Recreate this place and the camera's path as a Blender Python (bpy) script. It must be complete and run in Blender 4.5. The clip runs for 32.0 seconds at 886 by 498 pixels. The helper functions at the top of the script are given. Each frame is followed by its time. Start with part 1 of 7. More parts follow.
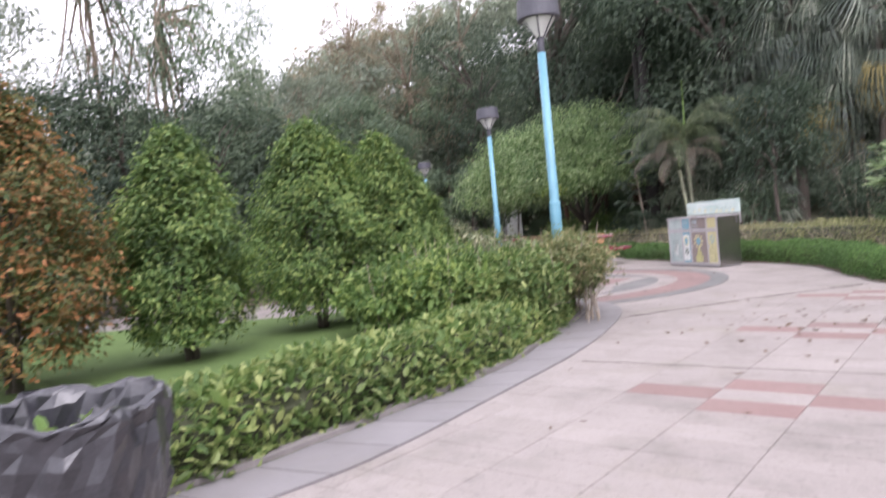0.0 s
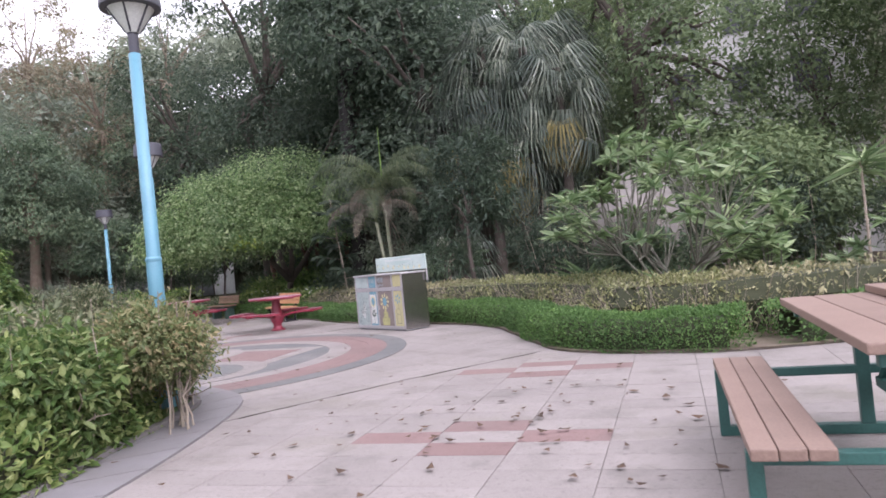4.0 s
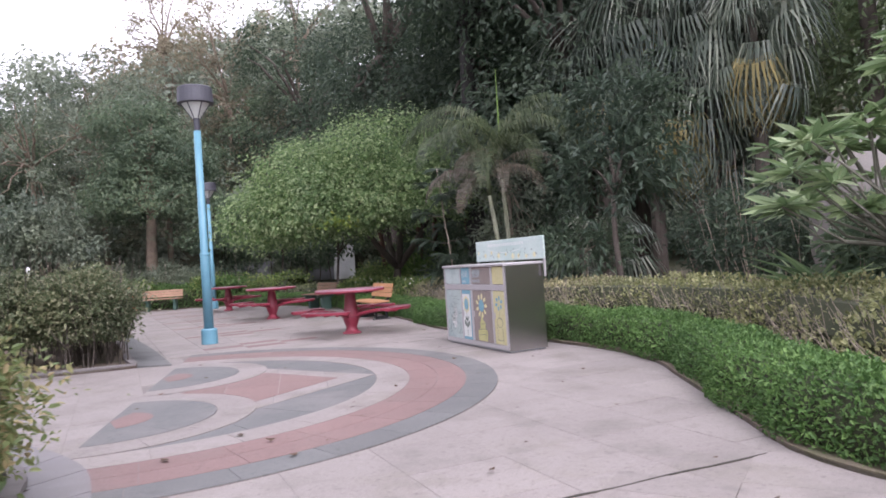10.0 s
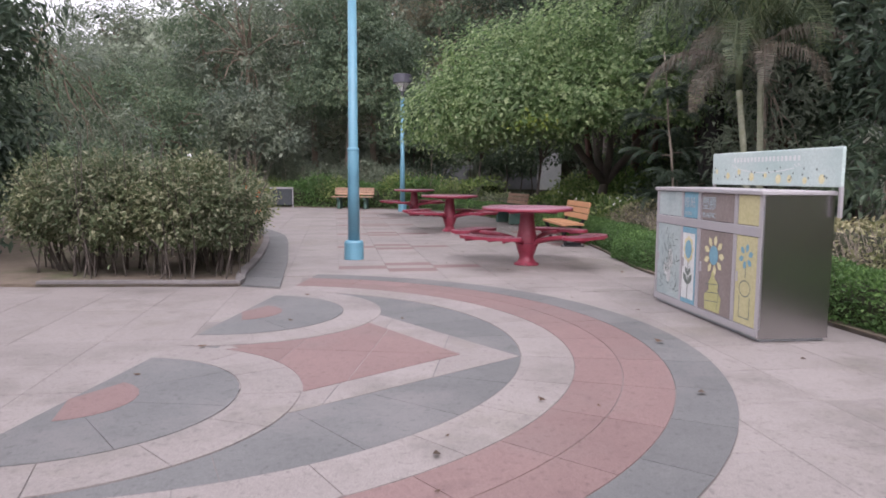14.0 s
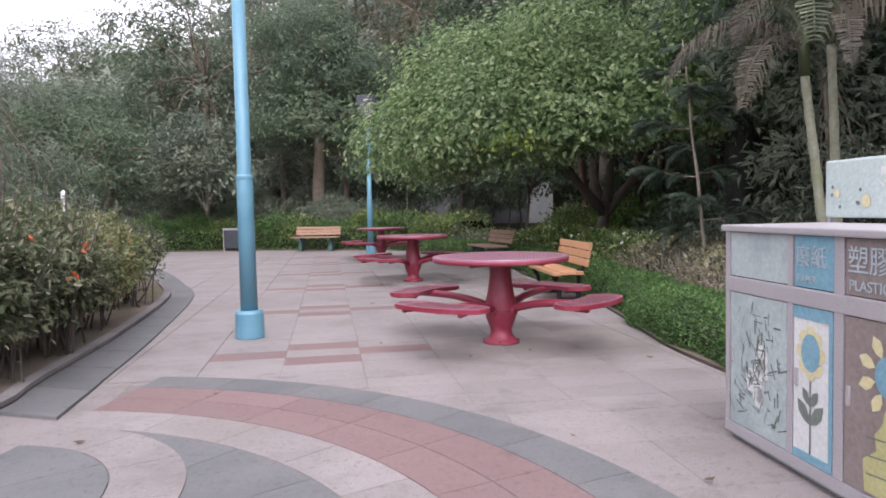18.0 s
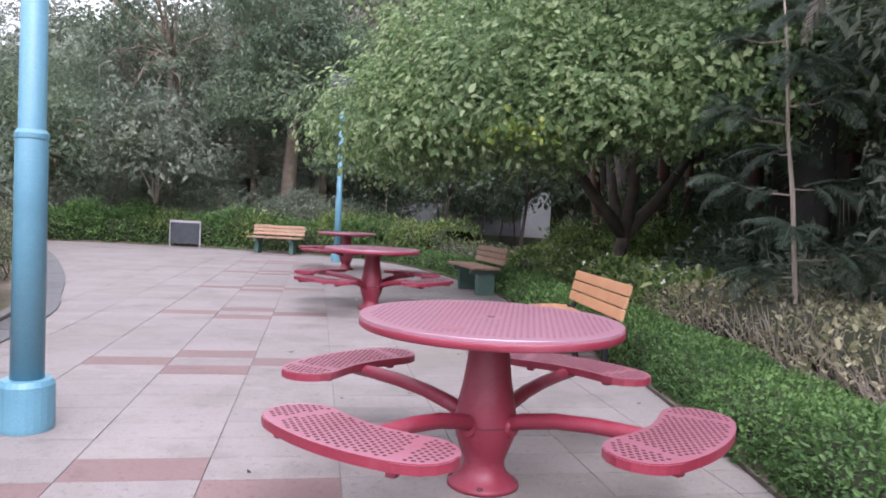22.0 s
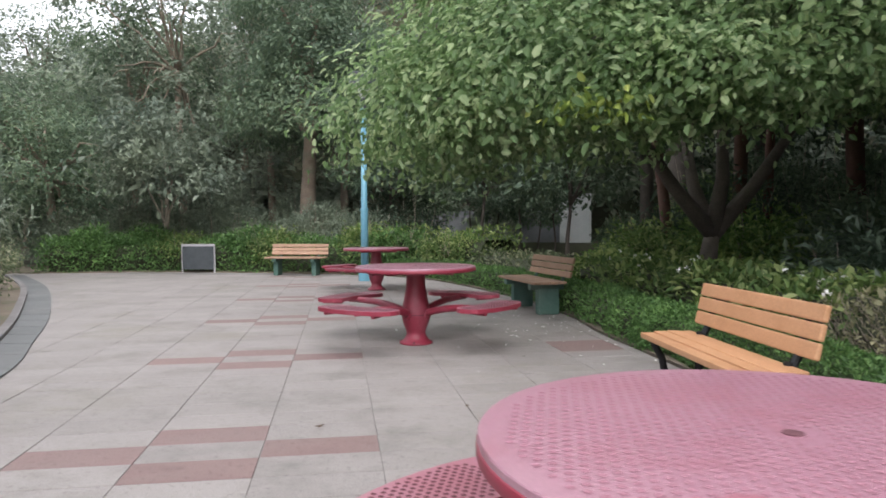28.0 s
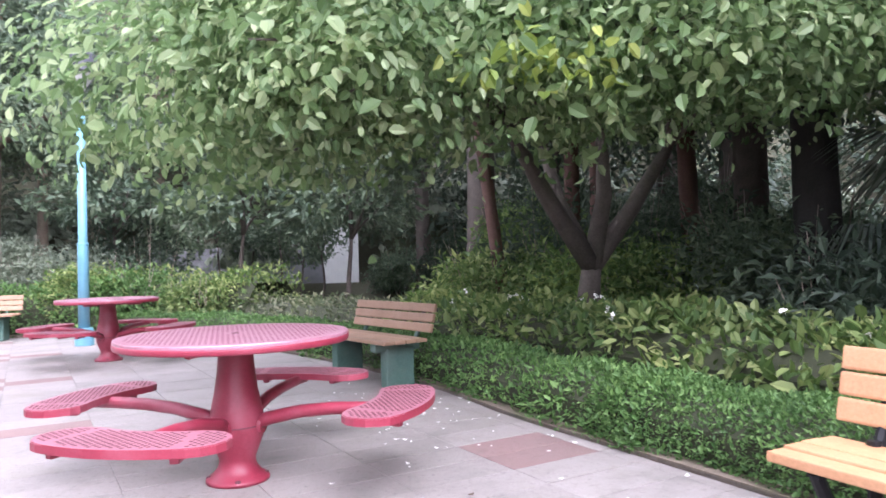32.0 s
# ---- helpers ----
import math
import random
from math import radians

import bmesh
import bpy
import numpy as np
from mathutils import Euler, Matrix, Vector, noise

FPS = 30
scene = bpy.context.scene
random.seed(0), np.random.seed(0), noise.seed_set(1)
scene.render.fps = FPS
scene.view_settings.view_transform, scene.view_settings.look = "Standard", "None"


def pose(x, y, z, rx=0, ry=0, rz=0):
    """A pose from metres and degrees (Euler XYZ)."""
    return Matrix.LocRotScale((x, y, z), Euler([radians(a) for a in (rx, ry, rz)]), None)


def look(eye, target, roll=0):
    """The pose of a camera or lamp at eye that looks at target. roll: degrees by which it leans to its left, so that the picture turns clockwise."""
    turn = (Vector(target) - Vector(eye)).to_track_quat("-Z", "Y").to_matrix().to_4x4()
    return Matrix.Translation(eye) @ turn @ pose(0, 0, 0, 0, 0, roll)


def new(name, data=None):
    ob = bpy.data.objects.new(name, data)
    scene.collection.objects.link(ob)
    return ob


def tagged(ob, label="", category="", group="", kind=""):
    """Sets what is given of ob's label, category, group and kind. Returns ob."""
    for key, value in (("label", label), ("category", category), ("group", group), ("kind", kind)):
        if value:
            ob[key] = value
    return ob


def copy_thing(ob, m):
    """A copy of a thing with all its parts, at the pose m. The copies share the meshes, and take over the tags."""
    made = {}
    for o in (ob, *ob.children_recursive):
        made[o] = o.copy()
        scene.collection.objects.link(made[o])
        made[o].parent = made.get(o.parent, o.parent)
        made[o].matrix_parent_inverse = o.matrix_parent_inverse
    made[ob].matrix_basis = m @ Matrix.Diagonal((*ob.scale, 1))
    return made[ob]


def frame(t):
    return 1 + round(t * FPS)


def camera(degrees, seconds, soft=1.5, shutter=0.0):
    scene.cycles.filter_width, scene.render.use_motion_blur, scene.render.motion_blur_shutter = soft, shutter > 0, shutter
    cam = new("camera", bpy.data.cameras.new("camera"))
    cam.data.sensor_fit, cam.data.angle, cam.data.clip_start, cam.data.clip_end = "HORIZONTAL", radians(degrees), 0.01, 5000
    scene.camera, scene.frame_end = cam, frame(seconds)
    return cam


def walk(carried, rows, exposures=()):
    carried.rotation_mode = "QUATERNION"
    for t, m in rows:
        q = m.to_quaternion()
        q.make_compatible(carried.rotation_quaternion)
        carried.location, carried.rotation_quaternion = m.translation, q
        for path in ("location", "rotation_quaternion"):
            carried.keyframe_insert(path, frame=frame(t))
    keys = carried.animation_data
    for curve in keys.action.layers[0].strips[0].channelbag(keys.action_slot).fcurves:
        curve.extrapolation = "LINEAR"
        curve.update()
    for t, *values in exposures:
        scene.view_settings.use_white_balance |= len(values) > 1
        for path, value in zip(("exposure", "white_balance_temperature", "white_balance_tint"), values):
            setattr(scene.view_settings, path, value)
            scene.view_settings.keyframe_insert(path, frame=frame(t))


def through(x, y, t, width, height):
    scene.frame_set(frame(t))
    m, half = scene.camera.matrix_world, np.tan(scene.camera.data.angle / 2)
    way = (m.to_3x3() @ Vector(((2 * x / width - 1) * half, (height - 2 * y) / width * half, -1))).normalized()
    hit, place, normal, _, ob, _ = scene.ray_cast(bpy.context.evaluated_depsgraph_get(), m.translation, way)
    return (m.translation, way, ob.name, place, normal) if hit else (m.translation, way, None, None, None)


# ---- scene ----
cam = camera(64.6, 32.0, soft=1.7, shutter=0.4)
PATH = [
    (0, (2.471, 3.896, 1.312), (2.331, 5.891, 1.258), -5.3),
    (0.5, (2.607, 4.227, 1.293), (2.596, 6.223, 1.419), -5.3),
    (1, (2.812, 4.477, 1.309), (2.889, 6.474, 1.395), -6.4),
    (2, (3.365, 4.939, 1.287), (3.756, 6.901, 1.298), -4.4),
    (2.5, (3.588, 5.073, 1.318), (3.994, 7.031, 1.28), -5.2),
    (3, (3.859, 5.459, 1.26), (4.447, 7.37, 1.277), -5.6),
    (5.5, (4.335, 7.255, 1.238), (4.864, 9.184, 1.281), -5.9),
    (6, (4.431, 7.619, 1.223), (4.827, 9.578, 1.284), -6.9),
    (6.5, (4.495, 7.912, 1.193), (4.885, 9.873, 1.201), -6.0),
    (7, (4.638, 8.248, 1.21), (5.026, 10.209, 1.29), -6.7),
    (7.5, (4.819, 8.622, 1.228), (5.111, 10.599, 1.3), -6.4),
    (8, (4.933, 8.989, 1.199), (5.235, 10.966, 1.202), -6.3),
    (8.5, (5.123, 9.316, 1.195), (5.426, 11.292, 1.233), -4.8),
    (9, (5.271, 9.693, 1.181), (5.455, 11.685, 1.178), -4.9),
    (9.5, (5.442, 10.076, 1.184), (5.743, 12.053, 1.16), -4.7),
    (10, (5.715, 10.516, 1.176), (5.89, 12.508, 1.208), -3.8),
    (10.5, (5.887, 10.956, 1.179), (6.162, 12.936, 1.106), -4.6),
    (11, (5.991, 11.496, 1.162), (6.149, 13.489, 1.205), -3.6),
    (11.5, (6.01, 11.764, 1.195), (5.965, 13.763, 1.246), -0.8),
    (12, (5.998, 12.066, 1.197), (6.016, 14.066, 1.147), -3.0),
    (12.5, (6.042, 12.39, 1.211), (5.942, 14.388, 1.199), -1.2),
    (13, (5.999, 12.78, 1.199), (5.82, 14.772, 1.154), -0.6),
    (13.5, (5.995, 13.179, 1.183), (5.741, 15.157, 1.03), -1.8),
    (14, (6.03, 13.571, 1.181), (5.602, 15.514, 0.974), 0.3),
    (14.5, (5.986, 13.92, 1.171), (5.568, 15.869, 1.004), -0.8),
    (15, (5.998, 14.329, 1.197), (5.594, 16.287, 1.154), -0.3),
    (15.5, (5.981, 14.696, 1.203), (5.537, 16.645, 1.134), 0.1),
    (17.5, (5.88, 16.478, 1.13), (5.551, 18.451, 1.153), 1.1),
    (18, (5.914, 16.77, 1.195), (5.498, 18.723, 1.084), -1.2),
    (18.5, (5.871, 17.081, 1.225), (5.648, 19.069, 1.216), 0.7),
    (19, (5.935, 17.555, 1.211), (5.646, 19.534, 1.239), 1.1),
    (19.5, (5.885, 17.901, 1.184), (5.599, 19.879, 1.261), 1.8),
    (20, (5.833, 18.293, 1.196), (5.543, 20.269, 1.29), -0.1),
    (20.5, (5.791, 18.67, 1.236), (5.358, 20.62, 1.329), 1.5),
    (21, (5.664, 19.062, 1.234), (5.312, 21.027, 1.349), 0.7),
    (21.5, (5.586, 19.411, 1.229), (5.293, 21.388, 1.291), 1.0),
    (22, (5.493, 19.786, 1.234), (5.11, 21.747, 1.139), 2.8),
    (22.5, (5.392, 20.102, 1.229), (5.123, 22.079, 1.096), 1.9),
    (23, (5.289, 20.45, 1.177), (5.039, 22.414, 0.897), 1.9),
    (23.5, (5.217, 20.644, 1.167), (5.061, 22.586, 0.716), 2.4),
    (24, (5.229, 20.746, 1.155), (5.111, 22.668, 0.613), 3.5),
    (24.5, (5.253, 20.753, 1.156), (5.127, 22.656, 0.553), 4.7),
    (26.5, (5.311, 20.841, 1.161), (5.046, 22.766, 0.689), 3.4),
    (27, (5.191, 20.961, 1.146), (4.969, 22.926, 0.849), 2.6),
    (27.5, (5.026, 21.213, 1.166), (4.671, 23.171, 0.961), 1.9),
    (28, (4.756, 21.542, 1.179), (4.31, 23.491, 1.113), -0.3),
    (28.5, (4.536, 21.871, 1.165), (4.231, 23.846, 1.098), -4.0),
    (29, (4.282, 22.217, 1.163), (4.164, 24.213, 1.127), -2.7),
    (29.5, (4.122, 22.556, 1.164), (4.076, 24.552, 1.053), -3.5),
    (30, (3.969, 22.95, 1.13), (4.202, 24.934, 1.023), -3.6),
    (31, (3.739, 23.722, 1.134), (3.965, 25.708, 1.188), -4.2),
    (32, (3.416, 24.425, 1.133), (3.743, 26.398, 1.17), -1.5),
]
walk(cam, [(t, look(eye, target, roll)) for t, eye, target, roll in PATH],
     [(0, 1.55, 6200, 23), (1, 1.37, 6100, 24), (7, 1.4, 6050, 25), (12, 1.25, 6100, 25), (14, 1.15, 6200, 24), (15, 1.2, 6200, 20), (18, 1.3, 6100, 24), (19, 1.62, 6050, 25), (20, 1.6, 5950, 26), (21, 1.7, 5850, 27), (22, 1.6, 5900, 25), (23, 1.5, 6100, 16), (24, 1.5, 6450, 9), (27, 1.3, 6400, 9), (28.4, 1.45, 6050, 14), (30, 1.9, 5800, 18), (31, 2.45, 5800, 20), (32, 2.6, 5750, 26)])

# ---- world and light: an overcast day ----
SUN_ELEV, SUN_ROT = radians(52), radians(158)
world = bpy.data.worlds.new("overcast")
scene.world = world
world.use_nodes = True
wn, wl = world.node_tree.nodes, world.node_tree.links
sky = wn.new("ShaderNodeTexSky")
sky.sky_type = "NISHITA"
sky.sun_disc = False
sky.sun_elevation, sky.sun_rotation = SUN_ELEV, SUN_ROT
sky.air_density, sky.dust_density, sky.ozone_density = 1.0, 9.0, 0.3
soft_sky = wn.new("ShaderNodeMix")
soft_sky.data_type = "RGBA"
soft_sky.inputs[0].default_value = 0.9
bw = wn.new("ShaderNodeRGBToBW")
wl.new(sky.outputs[0], bw.inputs[0])
wl.new(sky.outputs[0], soft_sky.inputs[6])
wl.new(bw.outputs[0], soft_sky.inputs[7])
# a cloud sheet of even brightness lies over the clear sky
cloud = wn.new("ShaderNodeMix")
cloud.data_type = "RGBA"
cloud.inputs[0].default_value = 0.72
cloud.inputs[7].default_value = (6.6, 6.65, 6.75, 1)
wl.new(soft_sky.outputs[2], cloud.inputs[6])
wl.new(cloud.outputs[2], wn["Background"].inputs[0])
wn["Background"].inputs[1].default_value = 0.15
sun_data = bpy.data.lights.new("sun", "SUN")
sun_data.energy, sun_data.angle, sun_data.color = 0.5, radians(40), (1.0, 0.97, 0.93)
sun = new("sun", sun_data)
sun.matrix_world = look((0, 0, 60), (60 * math.sin(SUN_ROT) * -0.90, 60 * math.cos(SUN_ROT) * -0.90, 0))



# ---- materials ----
def nodes_of(name):
    m = bpy.data.materials.new(name)
    m.use_nodes = True
    return m, m.node_tree.nodes, m.node_tree.links, m.node_tree.nodes["Principled BSDF"]


def ramp(nt, links, src, stops):
    r = nt.new("ShaderNodeValToRGB")
    while len(r.color_ramp.elements) < len(stops):
        r.color_ramp.elements.new(0.5)
    for e, (p, c) in zip(r.color_ramp.elements, stops):
        e.position, e.color = p, (*c, 1)
    links.new(src, r.inputs[0])
    return r.outputs[0]


def mix(nt, links, a, b, fac, mode="MIX"):
    n = nt.new("ShaderNodeMix")
    n.data_type, n.blend_type = "RGBA", mode
    if isinstance(fac, float):
        n.inputs[0].default_value = fac
    else:
        links.new(fac, n.inputs[0])
    for slot, v in ((6, a), (7, b)):
        if isinstance(v, tuple):
            n.inputs[slot].default_value = (*v, 1)
        else:
            links.new(v, n.inputs[slot])
    return n.outputs[2]


def noise_tex(nt, links, scale, detail=4.0, rough=0.6):
    co = nt.new("ShaderNodeNewGeometry")
    n = nt.new("ShaderNodeTexNoise")
    n.inputs["Scale"].default_value, n.inputs["Detail"].default_value, n.inputs["Roughness"].default_value = scale, detail, rough
    links.new(co.outputs["Position"], n.inputs["Vector"])
    return n.outputs["Fac"]


def surface(name, c1, c2, scale=3.0, grain=60.0, rough=0.75, metal=0.0, bump=0.15, rand=0.0, stain=None, stain_scale=1.2, spec=0.4, speck=0.0, moss=None):
    """A solid surface: two colours mottled at one scale, fine grain, relief, and stains."""
    m, nt, links, bsdf = nodes_of(name)
    big, fine = noise_tex(nt, links, scale), noise_tex(nt, links, grain, 2.0, 0.7)
    col = ramp(nt, links, big, [(0.3, c1), (0.7, c2)])
    lo, hi = tuple(v * (0.72 - 0.3 * speck) for v in c1), tuple(min(1, v * (1.2 + 0.2 * speck)) for v in c2)
    col = mix(nt, links, col, ramp(nt, links, fine, [(0.3, lo), (0.72, hi)]), 0.35)
    if rand:
        oi = nt.new("ShaderNodeObjectInfo")
        geo = nt.new("ShaderNodeNewGeometry")
        add = nt.new("ShaderNodeMath")
        add.operation = "ADD"
        links.new(oi.outputs["Random"], add.inputs[0])
        links.new(geo.outputs["Random Per Island"], add.inputs[1])
        fr = nt.new("ShaderNodeMath")
        fr.operation = "FRACT"
        links.new(add.outputs[0], fr.inputs[0])
        v = ramp(nt, links, fr.outputs[0], [(0.0, (1 - rand,) * 3), (1.0, (1 + rand * 0.4,) * 3)])
        col = mix(nt, links, col, v, 1.0, "MULTIPLY")
    if stain:
        s = noise_tex(nt, links, stain_scale, 6.0, 0.65)
        f = ramp(nt, links, s, [(0.5, (0, 0, 0)), (0.72, (0.75,) * 3)])
        col = mix(nt, links, col, stain, f)
    if moss:
        f = ramp(nt, links, noise_tex(nt, links, 0.55, 8.0, 0.7), [(0.54, (0, 0, 0)), (0.70, (0.55,) * 3)])
        col = mix(nt, links, col, moss, f)
    if speck:
        for size, lo, hi in ((240.0, 0.55, 0.66), (30.0, 0.58, 0.74), (5.0, 0.62, 0.85)):
            f = ramp(nt, links, noise_tex(nt, links, size, 2.0, 0.5), [(lo, (0, 0, 0)), (hi, (speck,) * 3)])
            col = mix(nt, links, col, tuple(v * 0.42 for v in c1), f)
    links.new(col, bsdf.inputs["Base Color"])
    bsdf.inputs["Roughness"].default_value, bsdf.inputs["Metallic"].default_value = rough, metal
    bsdf.inputs["Specular IOR Level"].default_value = spec
    if bump:
        b = nt.new("ShaderNodeBump")
        b.inputs["Strength"].default_value, b.inputs["Distance"].default_value = bump, 0.01
        links.new(fine, b.inputs["Height"])
        links.new(b.outputs[0], bsdf.inputs["Normal"])
    return m


def foliage(name, dark, mid, light, patch=0.6, rough=0.5, through=0.42, patch_scale=0.9):
    """Leaves: each its own shade, in larger patches of shade and age, thin enough to let light through."""
    m, nt, links, bsdf = nodes_of(name)
    geo = nt.new("ShaderNodeNewGeometry")
    col = ramp(nt, links, geo.outputs["Random Per Island"], [(0.0, dark), (0.55, mid), (0.97, light)])
    p = ramp(nt, links, noise_tex(nt, links, patch_scale, 3.0), [(0.32, tuple(1 - patch * k for k in (0.55, 0.5, 0.5))), (0.68, (1.15, 1.12, 1.0))])
    col = mix(nt, links, col, p, 1.0, "MULTIPLY")
    links.new(col, bsdf.inputs["Base Color"])
    bsdf.inputs["Roughness"].default_value = rough
    bsdf.inputs["Specular IOR Level"].default_value = 0.35
    tr = nt.new("ShaderNodeBsdfTranslucent")
    links.new(col, tr.inputs["Color"])
    ms = nt.new("ShaderNodeMixShader")
    ms.inputs[0].default_value = through
    links.new(bsdf.outputs[0], ms.inputs[1])
    links.new(tr.outputs[0], ms.inputs[2])
    links.new(ms.outputs[0], nt["Material Output"].inputs[0])
    return m


M_TILE = surface("cream_granite_tile", (0.228, 0.203, 0.190), (0.282, 0.252, 0.236), 1.3, 130, 0.62, bump=0.14, rand=0.10, stain=(0.146, 0.133, 0.120), stain_scale=1.6, spec=0.3, speck=0.5, moss=(0.165, 0.150, 0.112))
M_RED = surface("red_granite_tile", (0.187, 0.122, 0.114), (0.224, 0.152, 0.140), 2.0, 130, 0.68, bump=0.12, rand=0.12, stain=(0.182, 0.137, 0.127), stain_scale=1.1, spec=0.3, speck=0.45)
M_GREY = surface("grey_granite_tile", (0.114, 0.116, 0.114), (0.152, 0.153, 0.149), 2.0, 130, 0.68, bump=0.12, rand=0.12, stain=(0.189, 0.179, 0.173), stain_scale=1.1, spec=0.3, speck=0.4)
M_JOINT = surface("dirty_joint_mortar", (0.135, 0.122, 0.112), (0.230, 0.209, 0.196), 1.1, 80, 0.9)
M_BAND = surface("pale_grey_kerb_band", (0.171, 0.162, 0.165), (0.217, 0.206, 0.209), 2.0, 120, 0.68, bump=0.12, rand=0.12, stain=(0.160, 0.148, 0.142), stain_scale=1.1, spec=0.3)
M_SLATE = surface("grey_slate_plate", (0.043, 0.049, 0.053), (0.078, 0.084, 0.088), 3.0, 60, 0.8, spec=0.15)
M_KERB = surface("grey_kerb_stone", (0.150, 0.137, 0.133), (0.221, 0.203, 0.195), 2.5, 90, 0.85, stain=(0.109, 0.100, 0.091), rand=0.15)
M_GROUND = surface("leaf_litter_soil", (0.046, 0.048, 0.028), (0.077, 0.073, 0.046), 0.6, 14, 0.95, bump=0.5, stain=(0.031, 0.046, 0.012), stain_scale=0.3)
M_SOIL = surface("bed_soil", (0.111, 0.088, 0.065), (0.182, 0.146, 0.109), 4.0, 40, 0.95, bump=0.6, stain=(0.065, 0.091, 0.026))
M_LAWN = surface("lawn_turf", (0.065, 0.109, 0.029), (0.101, 0.159, 0.044), 1.0, 40, 0.9, bump=0.5)
M_TWIG = surface("grey_brown_twigs", (0.215, 0.176, 0.137), (0.377, 0.319, 0.260), 6.0, 90, 0.9, bump=0.3, rand=0.3)
# near-black green that paints the shade inside the hedges
M_CORE = surface("hedge_core_shade", (0.028, 0.034, 0.017), (0.050, 0.054, 0.028), 8.0, 60, 0.95)
M_BARK = surface("brown_bark", (0.130, 0.098, 0.072), (0.260, 0.202, 0.156), 5.0, 45, 0.95, bump=0.6, stain=(0.156, 0.169, 0.117), stain_scale=3.0)
M_GREYSTEM = surface("grey_green_stem", (0.120, 0.118, 0.090), (0.190, 0.185, 0.150), 5.0, 45, 0.9, bump=0.4)
# an even bark colour, darker than the brown one
M_DARKBARK = surface("dark_bark", (0.063, 0.052, 0.044), (0.121, 0.101, 0.085), 5.0, 45, 0.95, bump=0.6)
# blackened copy of the dark bark: deep shade on two grove trunks as colour
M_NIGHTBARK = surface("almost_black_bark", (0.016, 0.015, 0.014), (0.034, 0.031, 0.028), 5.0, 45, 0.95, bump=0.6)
M_REDBARK = surface("reddish_bark", (0.086, 0.045, 0.036), (0.144, 0.083, 0.065), 5.0, 45, 0.95, bump=0.6)
M_PALMTRUNK = surface("ringed_palm_trunk", (0.215, 0.222, 0.150), (0.335, 0.340, 0.255), 3.0, 30, 0.85, bump=0.3, stain=(0.208, 0.221, 0.117), stain_scale=4.0)
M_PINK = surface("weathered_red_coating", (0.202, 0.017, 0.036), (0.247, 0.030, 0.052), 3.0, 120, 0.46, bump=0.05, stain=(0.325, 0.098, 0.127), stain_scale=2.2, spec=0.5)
# base paled towards lilac, so part of the sky's sheen is in the colour
M_PINKTOP = surface("faded_pink_sheen_coating", (0.293, 0.135, 0.179), (0.348, 0.185, 0.229), 2.5, 90, 0.30, bump=0.04, stain=(0.247, 0.075, 0.101), stain_scale=3.5, spec=0.95)
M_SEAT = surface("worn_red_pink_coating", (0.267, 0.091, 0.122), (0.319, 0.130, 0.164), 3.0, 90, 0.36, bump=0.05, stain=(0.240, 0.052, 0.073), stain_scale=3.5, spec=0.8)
M_CRACK = surface("dirt_filled_joint", (0.026, 0.023, 0.019), (0.065, 0.057, 0.047), 6.0, 60, 0.95)
# colours of the discs that paint shaded holes on solid plates
M_PERF = surface("perforated_mesh_shade", (0.262, 0.110, 0.142), (0.300, 0.142, 0.178), 3, 60, 0.8)
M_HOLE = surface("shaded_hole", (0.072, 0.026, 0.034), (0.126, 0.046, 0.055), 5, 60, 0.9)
M_WOOD = surface("orange_varnished_slat", (0.425, 0.218, 0.108), (0.510, 0.276, 0.148), 4.0, 70, 0.5, bump=0.08, rand=0.10, stain=(0.390, 0.195, 0.091), stain_scale=5)
M_OLDWOOD = surface("weathered_tan_slat", (0.286, 0.169, 0.104), (0.384, 0.244, 0.164), 4.0, 70, 0.6, bump=0.1, rand=0.22)
M_PICNIC = surface("brown_plastic_wood", (0.178, 0.118, 0.094), (0.240, 0.166, 0.132), 3.0, 80, 0.6, bump=0.08, rand=0.1)
M_GREENSTEEL = surface("dark_green_steel", (0.019, 0.071, 0.061), (0.033, 0.103, 0.089), 4.0, 90, 0.45)
M_GREENCON = surface("green_cast_support", (0.046, 0.098, 0.078), (0.078, 0.143, 0.117), 4.0, 60, 0.7, stain=(0.130, 0.156, 0.130))
M_BLACK = surface("black_cast_iron", (0.006, 0.006, 0.007), (0.014, 0.014, 0.015), 6.0, 90, 0.5, spec=0.25)
M_BLUE = surface("sky_blue_enamel", (0.112, 0.270, 0.350), (0.136, 0.308, 0.388), 1.5, 120, 0.4, bump=0.02, stain=(0.095, 0.225, 0.290), stain_scale=2.5, spec=0.5)
M_LAMPGREY = surface("dark_grey_lamp_metal", (0.053, 0.053, 0.068), (0.085, 0.085, 0.100), 3.0, 90, 0.5)
M_STEEL = surface("brushed_stainless_steel", (0.377, 0.364, 0.359), (0.494, 0.478, 0.471), 2.0, 200, 0.27, metal=1.0, bump=0.03)
M_FRAME = surface("pale_steel_frame", (0.399, 0.377, 0.385), (0.464, 0.442, 0.449), 2.0, 150, 0.45, metal=0.3, bump=0.03)
M_DOORGREY = surface("pale_green_painted_panel", (0.338, 0.403, 0.395), (0.419, 0.476, 0.459), 3.0, 40, 0.6, stain=(0.242, 0.298, 0.298), stain_scale=4)
M_DOORBLUE = surface("blue_painted_panel", (0.137, 0.298, 0.378), (0.202, 0.378, 0.443), 4.0, 40, 0.6)
M_DOORBROWN = surface("brown_painted_panel", (0.195, 0.159, 0.143), (0.260, 0.218, 0.202), 3.0, 40, 0.6)
M_DOORYELLOW = surface("yellow_painted_panel", (0.448, 0.406, 0.208), (0.520, 0.481, 0.280), 3.0, 40, 0.6)
